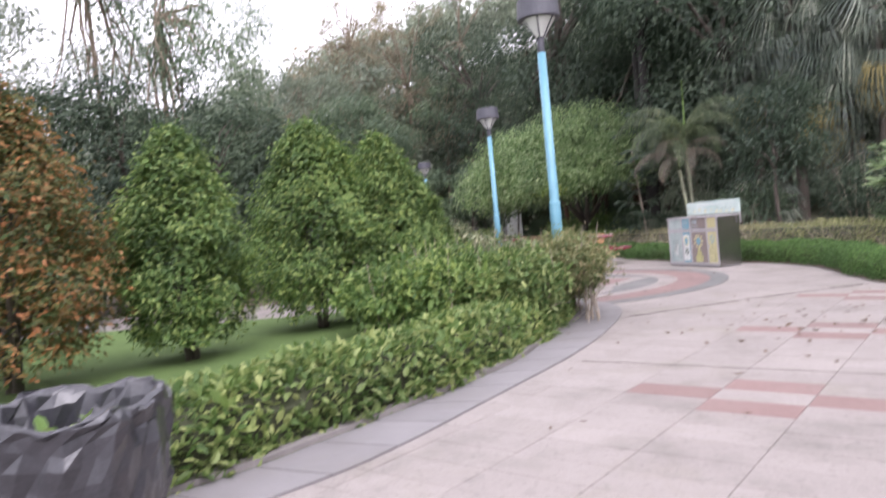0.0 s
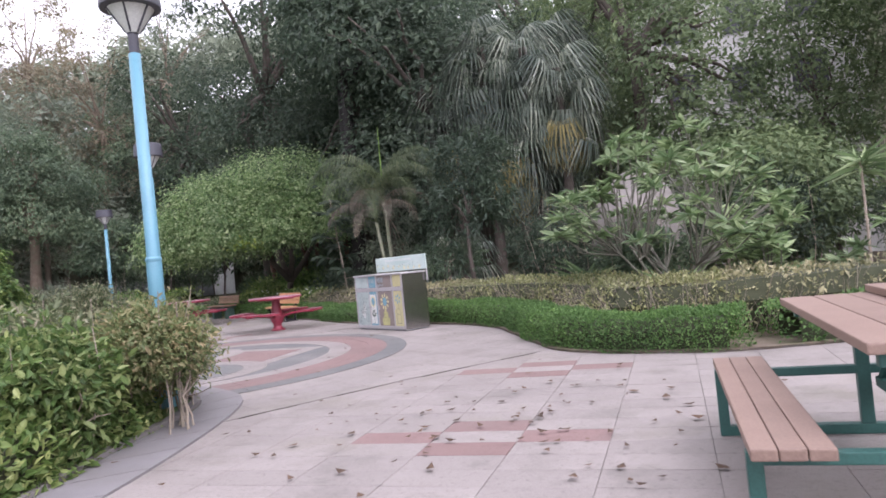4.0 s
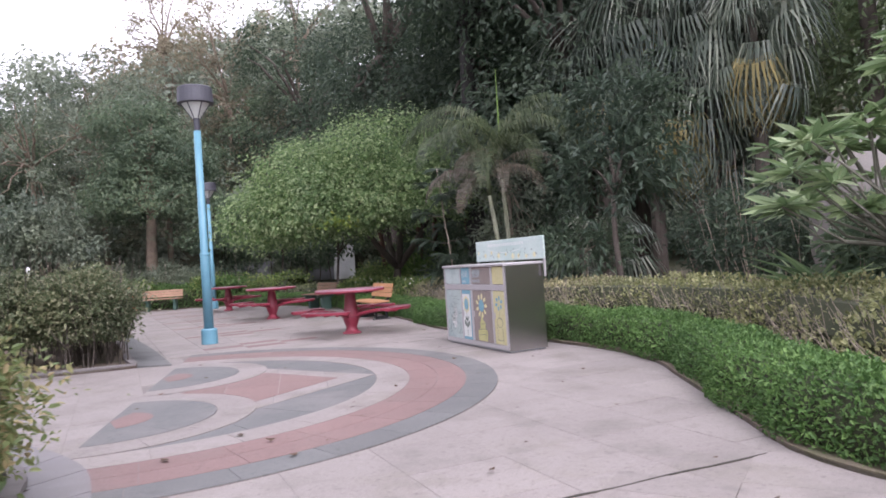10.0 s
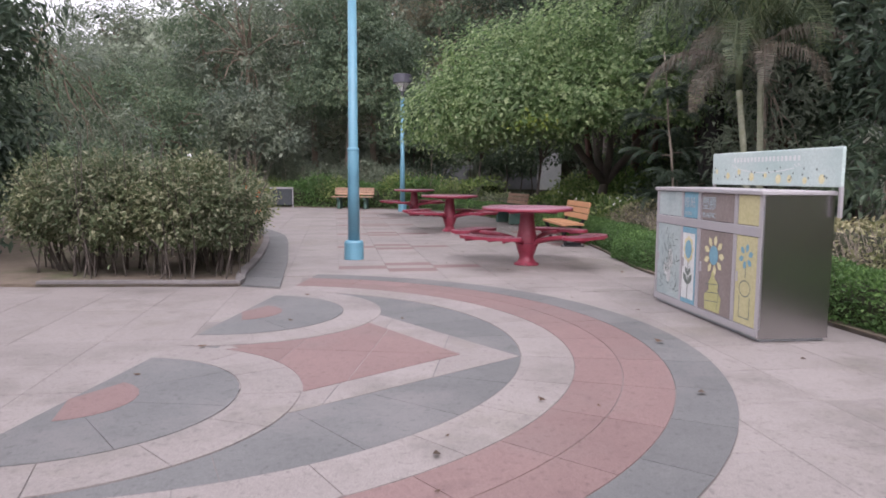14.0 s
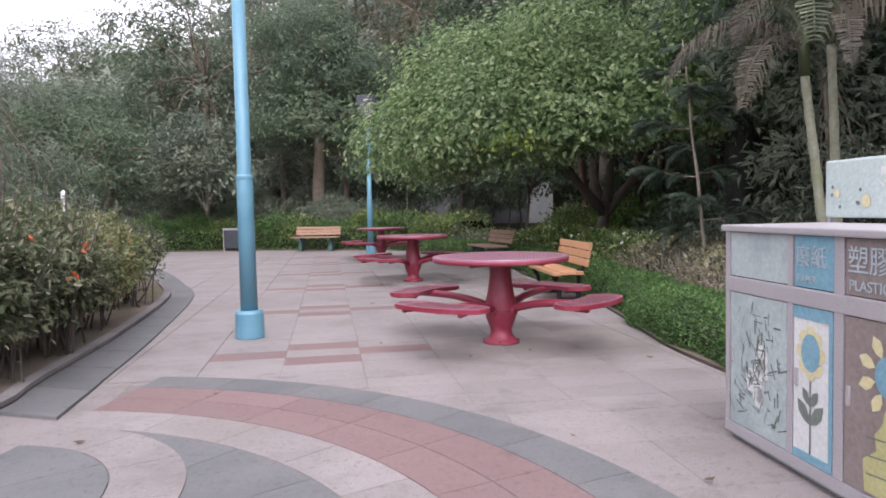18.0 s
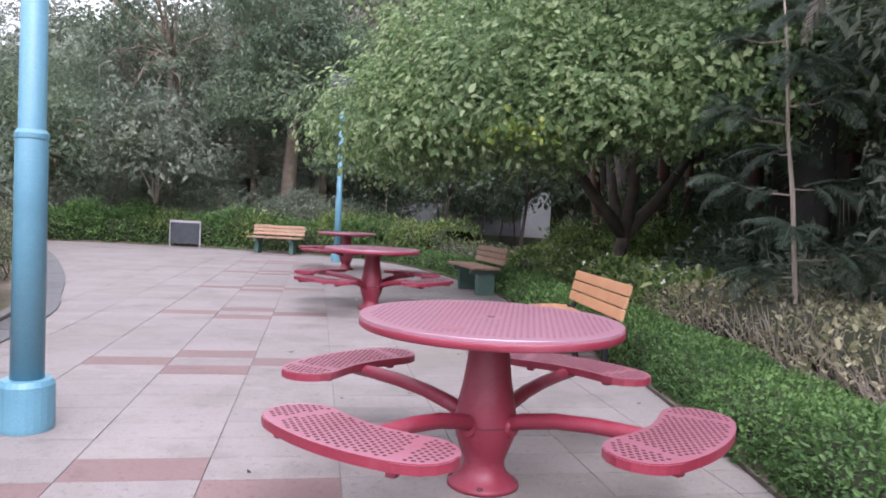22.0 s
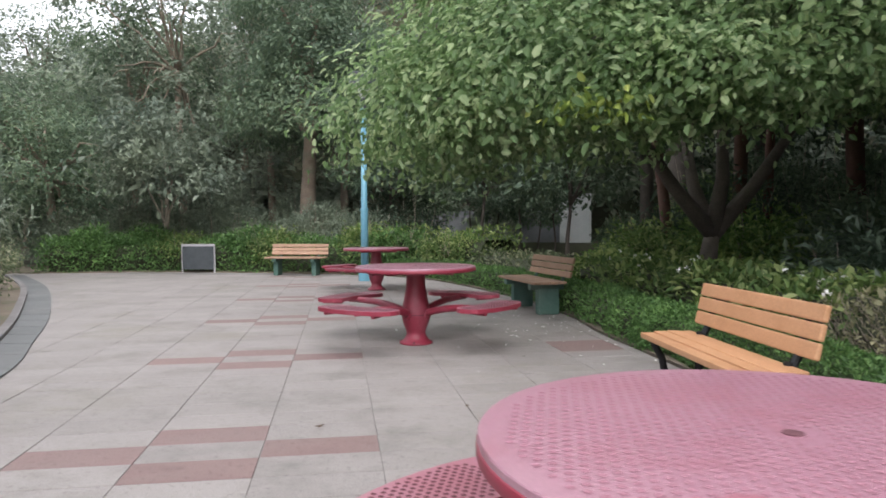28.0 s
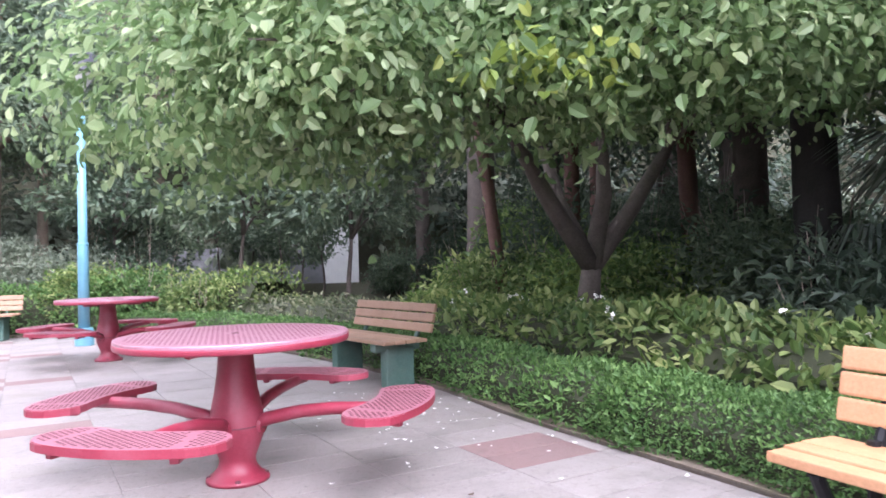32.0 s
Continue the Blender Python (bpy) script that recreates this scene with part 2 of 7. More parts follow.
M_PAINTWHITE = surface("white_paint", (0.567, 0.584, 0.567), (0.653, 0.660, 0.634), 4.0, 60, 0.6)
M_PAINTFAINT = surface("faded_chalky_lettering", (0.305, 0.377, 0.410), (0.429, 0.488, 0.507), 9.0, 60, 0.7)
M_PAINTDARK = surface("dark_green_paint_strokes", (0.103, 0.129, 0.112), (0.189, 0.215, 0.189), 6.0, 60, 0.7)
M_PAINTCREAM = surface("cream_yellow_paint", (0.567, 0.498, 0.257), (0.643, 0.601, 0.386), 6.0, 60, 0.7)
M_PAINTLIME = surface("lime_yellow_paint", (0.390, 0.374, 0.163), (0.488, 0.461, 0.227), 6.0, 60, 0.7)
M_PAINTBLUE = surface("turquoise_paint", (0.137, 0.293, 0.370), (0.208, 0.370, 0.436), 6.0, 60, 0.7)
M_SIGN = surface("pale_mint_painted_board", (0.428, 0.516, 0.484), (0.499, 0.572, 0.539), 2.0, 50, 0.5, stain=(0.355, 0.468, 0.436))
M_BAG = surface("black_plastic_sheet", (0.024, 0.024, 0.029), (0.041, 0.041, 0.048), 4.0, 60, 0.24, bump=0.2, spec=0.6)
# white wall darkened by stains and by low light put into its base
M_WALL = surface("dim_stained_wall", (0.137, 0.143, 0.150), (0.215, 0.221, 0.224), 1.0, 40, 0.85, stain=(0.078, 0.091, 0.078), stain_scale=0.8)
M_RENDER = surface("white_rendered_wall", (0.520, 0.510, 0.490), (0.600, 0.590, 0.570), 1.0, 40, 0.8, stain=(0.400, 0.390, 0.370))
M_CONCRETE = surface("pale_concrete", (0.169, 0.153, 0.140), (0.234, 0.212, 0.195), 1.5, 50, 0.85, stain=(0.143, 0.135, 0.125))
M_PLATE = surface("grey_metal_plate", (0.260, 0.273, 0.286), (0.416, 0.429, 0.442), 3.0, 80, 0.5, metal=0.4)
M_DRYLEAF = surface("dry_fallen_leaf", (0.045, 0.028, 0.018), (0.125, 0.075, 0.045), 9.0, 60, 0.8, rand=0.5)
M_PETAL = surface("white_petal", (0.749, 0.728, 0.686), (0.832, 0.811, 0.770), 9.0, 60, 0.8)
M_FLOWER = surface("orange_red_flower", (0.780, 0.130, 0.065), (0.850, 0.286, 0.104), 9.0, 60, 0.7)
M_HAZARD = surface("white_enamel", (0.702, 0.702, 0.722), (0.780, 0.780, 0.799), 3.0, 80, 0.4)

F_HEDGE = foliage("clipped_hedge_leaves", (0.054, 0.115, 0.034), (0.113, 0.220, 0.069), (0.206, 0.338, 0.118))
F_BROWNHEDGE = foliage("dusty_hedge_leaves", (0.164, 0.168, 0.090), (0.320, 0.306, 0.184), (0.569, 0.523, 0.352), patch=0.4)
F_DUSTGREEN = foliage("olive_hedge_leaves", (0.135, 0.153, 0.066), (0.254, 0.269, 0.129), (0.463, 0.457, 0.261), patch=0.4)
F_VARIEG = foliage("yellow_green_shrub_leaves", (0.070, 0.132, 0.037), (0.163, 0.242, 0.076), (0.373, 0.421, 0.179))
F_SHRUB = foliage("shrub_leaves", (0.076, 0.104, 0.050), (0.160, 0.192, 0.108), (0.370, 0.365, 0.255))
F_REDTOP = foliage("bronze_tipped_shrub_leaves", (0.115, 0.165, 0.066), (0.225, 0.262, 0.120), (0.395, 0.325, 0.195))
F_CONE = foliage("conical_tree_leaves", (0.065, 0.125, 0.039), (0.143, 0.234, 0.072), (0.299, 0.377, 0.130))
F_CONERED = foliage("bronze_tree_leaves", (0.060, 0.100, 0.034), (0.150, 0.150, 0.056), (0.470, 0.205, 0.090))
F_BIG = foliage("broad_tree_leaves", (0.118, 0.193, 0.085), (0.206, 0.307, 0.139), (0.438, 0.528, 0.309), patch=0.35, rough=0.42, through=0.62)
F_YELLOW = foliage("yellowed_leaves", (0.182, 0.260, 0.058), (0.293, 0.377, 0.088), (0.429, 0.481, 0.143))
# blue is raised in the forest greens to paint in haze
F_DARK = foliage("dark_forest_leaves", (0.099, 0.146, 0.099), (0.141, 0.197, 0.125), (0.202, 0.258, 0.168), patch_scale=0.4, through=0.4)
# darker copy of the forest leaves, with the grove's shade in the colour
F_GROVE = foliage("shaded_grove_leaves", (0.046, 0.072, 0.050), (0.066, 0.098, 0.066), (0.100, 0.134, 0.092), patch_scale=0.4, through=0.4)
# far foliage lightened and greyed: distance haze is put into these colours
F_HILL = foliage("hazy_hillside_leaves", (0.230, 0.269, 0.213), (0.260, 0.300, 0.237), (0.293, 0.332, 0.264), patch=0.3, patch_scale=0.06, through=0.45)
F_TALL = foliage("hazy_grey_green_leaves", (0.168, 0.204, 0.157), (0.199, 0.237, 0.181), (0.241, 0.276, 0.213), patch=0.75, patch_scale=0.55, through=0.4)
F_FRESH = foliage("soft_green_leaves", (0.120, 0.172, 0.088), (0.158, 0.215, 0.108), (0.210, 0.270, 0.145), patch=0.6, patch_scale=0.5)
F_RUST = foliage("rusty_tree_leaves", (0.237, 0.215, 0.154), (0.275, 0.242, 0.176), (0.319, 0.275, 0.205), patch=0.4, patch_scale=0.2)
F_PALM = foliage("palm_frond", (0.044, 0.068, 0.032), (0.084, 0.114, 0.056), (0.170, 0.194, 0.112), rough=0.4)
F_DRYPALM = foliage("dry_palm_frond", (0.110, 0.092, 0.070), (0.170, 0.145, 0.116), (0.270, 0.240, 0.200))
F_FAN = foliage("fan_palm_leaf", (0.081, 0.109, 0.087), (0.169, 0.203, 0.169), (0.367, 0.403, 0.346), rough=0.38)
F_FANDRY = foliage("yellowing_fan_leaf", (0.257, 0.215, 0.096), (0.419, 0.346, 0.155), (0.581, 0.494, 0.259))
F_PLUM = foliage("glossy_oblong_leaves", (0.103, 0.168, 0.078), (0.206, 0.296, 0.144), (0.430, 0.523, 0.320), rough=0.35)
F_GRASS = foliage("grass_blades", (0.118, 0.207, 0.052), (0.200, 0.317, 0.091), (0.330, 0.448, 0.155))


# ---- mesh helpers ----
def put(name, me, material, parent=None, label=""):
    ob = new(name, me)
    if material and not me.materials:
        me.materials.append(material)
    if parent:
        ob.parent = parent
    if label:
        ob["label"] = label
    return ob


def part(name, bm, material, parent=None, label="", smooth=False):
    """Links a bmesh as one mesh object under a thing or a part."""
    me = bpy.data.meshes.new(name)
    bmesh.ops.recalc_face_normals(bm, faces=bm.faces)
    if smooth:
        for f in bm.faces:
            f.smooth = True
    bm.to_mesh(me)
    bm.free()
    return put(name, me, material, parent, label)


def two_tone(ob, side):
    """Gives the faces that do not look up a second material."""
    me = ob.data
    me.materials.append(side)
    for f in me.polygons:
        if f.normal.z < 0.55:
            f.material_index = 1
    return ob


def thing(name, m, label, category, group="", kind=""):
    ob = new(name)
    ob.matrix_world = m
    ob.empty_display_size = 0.2
    return tagged(ob, label, category, group, kind)


def box(bm, x0, y0, z0, x1, y1, z1, bevel=0.0, m=None):
    r = bmesh.ops.create_cube(bm, size=1)
    mat = Matrix.Translation(((x0 + x1) / 2, (y0 + y1) / 2, (z0 + z1) / 2)) @ Matrix.Diagonal((x1 - x0, y1 - y0, z1 - z0, 1))
    if m is not None:
        mat = m @ mat
    bmesh.ops.transform(bm, matrix=mat, verts=r["verts"])
    if bevel:
        es = {e for v in r["verts"] for e in v.link_edges}
        bmesh.ops.bevel(bm, geom=list(es), offset=bevel, segments=2, affect="EDGES", profile=0.6)
    return bm


def a_box(*a, **k):
    return box(bmesh.new(), *a, **k)


def lathe(profile, seg=28, bm=None, m=None):
    """A body turned from (radius, height) pairs."""
    bm = bm or bmesh.new()
    rings = []
    for r, z in profile:
        ring = []
        for i in range(seg):
            a = 2 * math.pi * i / seg
            v = Vector((r * math.cos(a), r * math.sin(a), z))
            ring.append(bm.verts.new(m @ v if m is not None else v))
        rings.append(ring)
    for a, b in zip(rings, rings[1:]):
        for i in range(seg):
            bm.faces.new((a[i], a[(i + 1) % seg], b[(i + 1) % seg], b[i]))
    bm.faces.new(list(reversed(rings[0])))
    bm.faces.new(rings[-1])
    return bm


def tube(points, radii, seg=8, bm=None):
    """A tapering tube along points."""
    bm = bm or bmesh.new()
    pts = [Vector(p) for p in points]
    rings = []
    side = None
    for i, p in enumerate(pts):
        d = (pts[min(i + 1, len(pts) - 1)] - pts[max(i - 1, 0)]).normalized()
        if side is None:
            side = d.orthogonal().normalized()
        side = (side - d * side.dot(d)).normalized()
        up = d.cross(side)
        rings.append([bm.verts.new(p + radii[i] * (math.cos(2 * math.pi * k / seg) * side + math.sin(2 * math.pi * k / seg) * up)) for k in range(seg)])
    for a, b in zip(rings, rings[1:]):
        for i in range(seg):
            bm.faces.new((a[i], a[(i + 1) % seg], b[(i + 1) % seg], b[i]))
    bm.faces.new(list(reversed(rings[0])))
    bm.faces.new(rings[-1])
    return bm


def slab(outline, z0, z1, bm=None, bevel=0.0):
    """A flat plate over an outline of (x, y)."""
    bm = bm or bmesh.new()
    lo = [bm.verts.new((x, y, z0)) for x, y in outline]
    hi = [bm.verts.new((x, y, z1)) for x, y in outline]
    n = len(outline)
    bm.faces.new(list(reversed(lo)))
    top = bm.faces.new(hi)
    for i in range(n):
        bm.faces.new((lo[i], lo[(i + 1) % n], hi[(i + 1) % n], hi[i]))
    if bevel:
        bmesh.ops.bevel(bm, geom=list(top.edges), offset=bevel, segments=2, affect="EDGES")
    return bm


def mesh_of(name, verts, faces, smooth=False):
    """A mesh from arrays, all faces with the same number of corners."""
    verts, faces = np.asarray(verts, np.float32), np.asarray(faces, np.int32)
    me = bpy.data.meshes.new(name)
    me.vertices.add(len(verts))
    me.vertices.foreach_set("co", verts.ravel())
    me.loops.add(faces.size)
    me.loops.foreach_set("vertex_index", faces.ravel())
    me.polygons.add(len(faces))
    me.polygons.foreach_set("loop_start", np.arange(0, faces.size, faces.shape[1], dtype=np.int32))
    me.update(calc_edges=True)
    if not smooth:
        me.shade_flat()
    return me


def smooth_line(points, step):
    """Evenly spaced points of a smooth curve through the given ones."""
    p = np.array(points, float)
    p = np.vstack([2 * p[0] - p[1], p, 2 * p[-1] - p[-2]])
    out = []
    for i in range(1, len(p) - 2):
        for t in np.linspace(0, 1, 12, endpoint=False):
            a, b, c, d = p[i - 1 : i + 3]
            out.append(0.5 * ((2 * b) + (c - a) * t + (2 * a - 5 * b + 4 * c - d) * t**2 + (3 * b - a - 3 * c + d) * t**3))
    out = np.array(out + [p[-2]])
    s = np.r_[0, np.cumsum(np.linalg.norm(np.diff(out, axis=0), axis=1))]
    k = np.linspace(0, s[-1], max(3, int(s[-1] / step) + 1))
    return np.stack([np.interp(k, s, out[:, j]) for j in range(out.shape[1])], 1)


def offset_line(line, d):
    """The line moved d to its left."""
    t = np.gradient(line, axis=0)
    t /= np.linalg.norm(t, axis=1, keepdims=True)
    return line + d * np.stack([-t[:, 1], t[:, 0]], 1)


# ---- foliage ----
def unit(v):
    return v / np.maximum(np.linalg.norm(v, axis=1, keepdims=True), 1e-9)


def leaf_mesh(name, at, out, size, aspect=0.5, droop=0.3, spread=0.7, rng=None, fold=0.12, spread_size=0.35, oval=False, shingle=False):
    """Single leaves at points, each a folded blade of its own tilt, that lean outwards and hang by droop; shingled ones lie over the crown."""
    rng = rng or np.random.default_rng(1)
    n = len(at)
    d = unit(out + spread * rng.normal(size=(n, 3)) + np.array([0, 0, -droop]))
    nrm = unit(np.array([0, 0, 1.0]) + 0.5 * out + 0.5 * rng.normal(size=(n, 3)))
    if shingle:
        nrm = unit(out + np.array([0, 0, 0.7]) + 0.38 * rng.normal(size=(n, 3)))
        d = rng.normal(size=(n, 3)) + 0.35 * out + np.array([0, 0, -droop * 1.6])
        d = unit(d - nrm * np.sum(d * nrm, 1, keepdims=True))
    side = unit(np.cross(d, nrm))
    nrm = np.cross(side, d)
    L = (size * (1 + spread_size * rng.normal(size=n)).clip(0.45, 1.9))[:, None]
    W = L * aspect * 0.5
    base = at - d * L * 0.35
    a, b = base + d * L * 0.42 + side * W + nrm * fold * L, base + d * L * 0.42 - side * W + nrm * fold * L
    tip = base + d * L - nrm * fold * L * 0.6
    if oval:
        lift = nrm * fold * L
        r1, r2 = base + d * L * 0.24 + side * W * 0.86 + lift * 0.8, base + d * L * 0.66 + side * W * 0.80 + lift * 0.6
        l1, l2 = base + d * L * 0.24 - side * W * 0.86 + lift * 0.8, base + d * L * 0.66 - side * W * 0.80 + lift * 0.6
        verts = np.stack([base, r1, r2, tip, l2, l1], 1).reshape(-1, 3)
        k = 6 * np.arange(n)[:, None]
        return mesh_of(name, verts, np.concatenate([k + np.array([[0, 1, 2, 3]]), k + np.array([[0, 3, 4, 5]])]))
    verts = np.stack([base, a, tip, b], 1).reshape(-1, 3)
    return mesh_of(name, verts, np.arange(4 * n).reshape(-1, 4))


def clumps(rng, centre, radii, count, per, clump, flat=0.75, shell=0.55, under=-0.5):
    """Leaf places in clumps through an ellipsoid's outer part, with ways outward."""
    u = unit(rng.normal(size=(count * 3, 3)))
    u = u[u[:, 2] > under][:count]
    r = shell + (1 - shell) * rng.random((len(u), 1)) ** 0.6
    r *= 0.86 + 0.24 * rng.random((len(u), 1))
    c = u * r
    off = rng.normal(size=(len(u), per, 3)) * np.array([1, 1, flat]) * clump * (0.6 + 0.8 * rng.random((len(u), 1, 1)))
    at = (np.array(centre) + c * np.array(radii))[:, None] + off
    out = unit(u[:, None].repeat(per, 1).reshape(-1, 3) + unit(off.reshape(-1, 3)) * 0.7)
    return at.reshape(-1, 3), out


def branch_set(bm, rng, foot, tips, r0, sag=0.1):
    for tip in tips:
        f, t = Vector(foot), Vector(tip)
        pts = []
        for k in range(6):
            s = k / 5
            p = f.lerp(t, s)
            p.z += 0.18 * (t - f).length * math.sin(math.pi * s) * 0.6
            p += Vector(rng.normal(size=3)) * 0.03 * (t - f).length * (0.3 + s)
            pts.append(p)
        tube(pts, [r0 * (1 - 0.82 * k / 5) for k in range(6)], 6, bm)


def tree(name, foot, height, trunk_r, blobs, leaf_mat, bark, leaf, label, seed, category="tree", group="", count=90, per=26, clump=0.35, aspect=0.5, droop=0.3, lean=(0, 0), fork=0.45, under=-0.6, shell=0.55, oval=False, shingle=False, limb=0.55, forks=()):
    """A tree: tapering trunk with limbs into each mass of its crown, and single leaves. blobs: (x, y, z, rx, ry, rz) from the foot."""
    rng = np.random.default_rng(seed)
    t = thing(name, pose(*foot), label, category, group)
    bm = bmesh.new()
    top = (lean[0], lean[1], height * fork)
    pts = [(lean[0] * s + 0.04 * math.sin(5 * s + seed), lean[1] * s + 0.04 * math.cos(4 * s + seed), top[2] * s) for s in np.linspace(0, 1, 7)]
    tube(pts, [trunk_r * (1.35 if k == 0 else 1.05 - 0.07 * k) for k in range(7)], 10, bm)
    tips = []
    for b in blobs:
        for _ in range(3):
            u = rng.normal(size=3)
            u /= np.linalg.norm(u)
            tips.append((b[0] + u[0] * b[3] * 0.6, b[1] + u[1] * b[4] * 0.6, b[2] + abs(u[2]) * b[5] * 0.5))
    for f in forks:
        mid = tuple(0.5 * (p + q) + 0.06 * (k != 2) * (1 if q > p else -1) for k, (p, q) in enumerate(zip(pts[-1], f)))
        tube([tuple(float(v) for v in pts[-1]), mid, f], [trunk_r * 0.72, trunk_r * 0.55, trunk_r * 0.40], 8, bm)
    for tip in tips:
        start = min(forks, key=lambda f: math.dist(f, tip)) if forks else pts[-1]
        branch_set(bm, rng, start, [tip], trunk_r * limb)
    part("trunk", bm, bark, t, smooth=True)
    ats, outs = [], []
    total = sum(b[3] * b[5] for b in blobs)
    for b in blobs:
        a, o = clumps(rng, b[:3], b[3:], max(6, int(count * b[3] * b[5] / total)), per, clump, under=under, shell=shell)
        ats.append(a), outs.append(o)
    put("crown", leaf_mesh("crown", np.concatenate(ats), np.concatenate(outs), leaf, aspect, droop, rng=rng, oval=oval, shingle=shingle), leaf_mat, t)
    return t


def hedge(name, line, width, height, leaf_mat, leaf, label, seed, per_m2=900, core=True, twigs=0, rough=0.05, category="hedge", bare=0.0, aspect=0.55, left=True, round_top=0.35, group="", core_mat=None, oval=False):
    """A hedge along a line of (x, y), which is its front foot; it reaches width to the line's left (or right)."""
    rng = np.random.default_rng(seed)
    line = np.asarray(line)
    sgn = 1 if left else -1
    t = tagged(new(name), label, category, group)
    mid = offset_line(line, sgn * width / 2)
    s = np.r_[0, np.cumsum(np.linalg.norm(np.diff(line, axis=0), axis=1))]
    length = s[-1]
    girth = 2 * height + width
    n = int(length * girth * per_m2)
    k = rng.random(n) * length
    tang = np.gradient(mid, axis=0)
    tang /= np.linalg.norm(tang, axis=1, keepdims=True)
    cx, cy = np.interp(k, s, mid[:, 0]), np.interp(k, s, mid[:, 1])
    nx, ny = np.interp(k, s, -tang[:, 1]), np.interp(k, s, tang[:, 0])
    # round a rounded section: g runs from the foot of one side, over the top, to the other foot
    g = (rng.random(n) - 0.5) * 2
    a = np.sign(g) * (np.abs(g)) ** 0.9 * (math.pi / 2)
    p = 2.0 / (1 - round_top * 0.75)
    ca, sa = np.cos(a), np.sin(a)
    rr = (np.abs(sa) ** p + np.abs(ca) ** p) ** (-1 / p)
    depth = 1 - rough * np.abs(rng.normal(size=n)) * 2.2
    wob = 1 + 0.08 * np.sin(k * 2.3 + seed) + 0.06 * np.sin(k * 5.7 + 2 * seed)
    lat, z = rr * sa * width / 2 * depth * wob, rr * ca * height * depth * (1 + 0.05 * np.sin(k * 3.1) + 0.04 * np.sin(k * 7.3 + 1)) + rng.normal(size=n) * 0.012
    if bare:
        keep = (z / height > bare * (0.6 + 0.8 * rng.random(n))) | (rng.random(n) < 0.12)
    else:
        keep = z > 0.0
    at = np.stack([cx + nx * lat, cy + ny * lat, np.maximum(z, 0.01)], 1)[keep]
    out = unit(np.stack([nx * sa, ny * sa, ca + 0.2], 1)[keep])
    put("foliage", leaf_mesh("foliage", at, out, leaf, aspect, 0.05, 0.8, rng, oval=oval), leaf_mat, t)
    # a dark sheet inside stands for the shade between the leaves
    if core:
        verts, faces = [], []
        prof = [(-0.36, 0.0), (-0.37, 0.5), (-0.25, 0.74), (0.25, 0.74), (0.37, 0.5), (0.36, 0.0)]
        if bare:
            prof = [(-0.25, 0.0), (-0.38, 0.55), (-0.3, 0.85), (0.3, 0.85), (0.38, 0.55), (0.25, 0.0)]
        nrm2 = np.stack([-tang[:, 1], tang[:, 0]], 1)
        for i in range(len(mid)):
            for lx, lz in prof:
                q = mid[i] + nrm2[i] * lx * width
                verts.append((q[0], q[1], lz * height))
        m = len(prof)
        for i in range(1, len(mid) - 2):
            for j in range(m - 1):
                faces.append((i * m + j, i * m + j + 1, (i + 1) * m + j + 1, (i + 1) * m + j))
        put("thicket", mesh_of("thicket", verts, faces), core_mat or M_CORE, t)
    if twigs:
        cnt = int(length * twigs)
        put("twig_tangle", twig_mesh(rng, mid, s, tang, width, height, cnt), M_TWIG, t)
    return t


def twig_mesh(rng, mid, s, tang, width, height, cnt):
    """Bare forking stems, thin three-sided prisms, that rise out of the ground and spread."""
    verts, faces = [], []
    for _ in range(cnt):
        k = rng.random() * s[-1]
        c = np.array([np.interp(k, s, mid[:, 0]), np.interp(k, s, mid[:, 1]), 0.0])
        nn = np.array([np.interp(k, s, -tang[:, 1]), np.interp(k, s, tang[:, 0]), 0.0])
        foot = c + nn * rng.uniform(-0.40, 0.40) * width
        for _ in range(3):
            d = rng.normal(size=3) * 0.35 + np.array([0, 0, 1.0])
            d += nn * np.sign((foot - c) @ nn) * 0.25
            d /= np.linalg.norm(d)
            a = foot + rng.normal(size=3) * 0.015
            a[2] = max(0.0, rng.uniform(-0.1, 0.25) * height)
            L, r = height * rng.uniform(0.45, 0.85), rng.uniform(0.003, 0.0075)
            m1 = a + d * L * 0.5 + rng.normal(size=3) * 0.02
            b = a + d * L + rng.normal(size=3) * 0.05
            i0 = len(verts)
            for p, q in ((a, r), (m1, r * 0.8), (b, r * 0.4)):
                for ang in (0, 2.1, 4.2):
                    verts.append(p + q * np.array([math.cos(ang), math.sin(ang), 0]))
            for j in (0, 3):
                for e in range(3):
                    faces.append((i0 + j + e, i0 + j + (e + 1) % 3, i0 + j + 3 + (e + 1) % 3, i0 + j + 3 + e))
    return mesh_of("twigs", verts, faces)


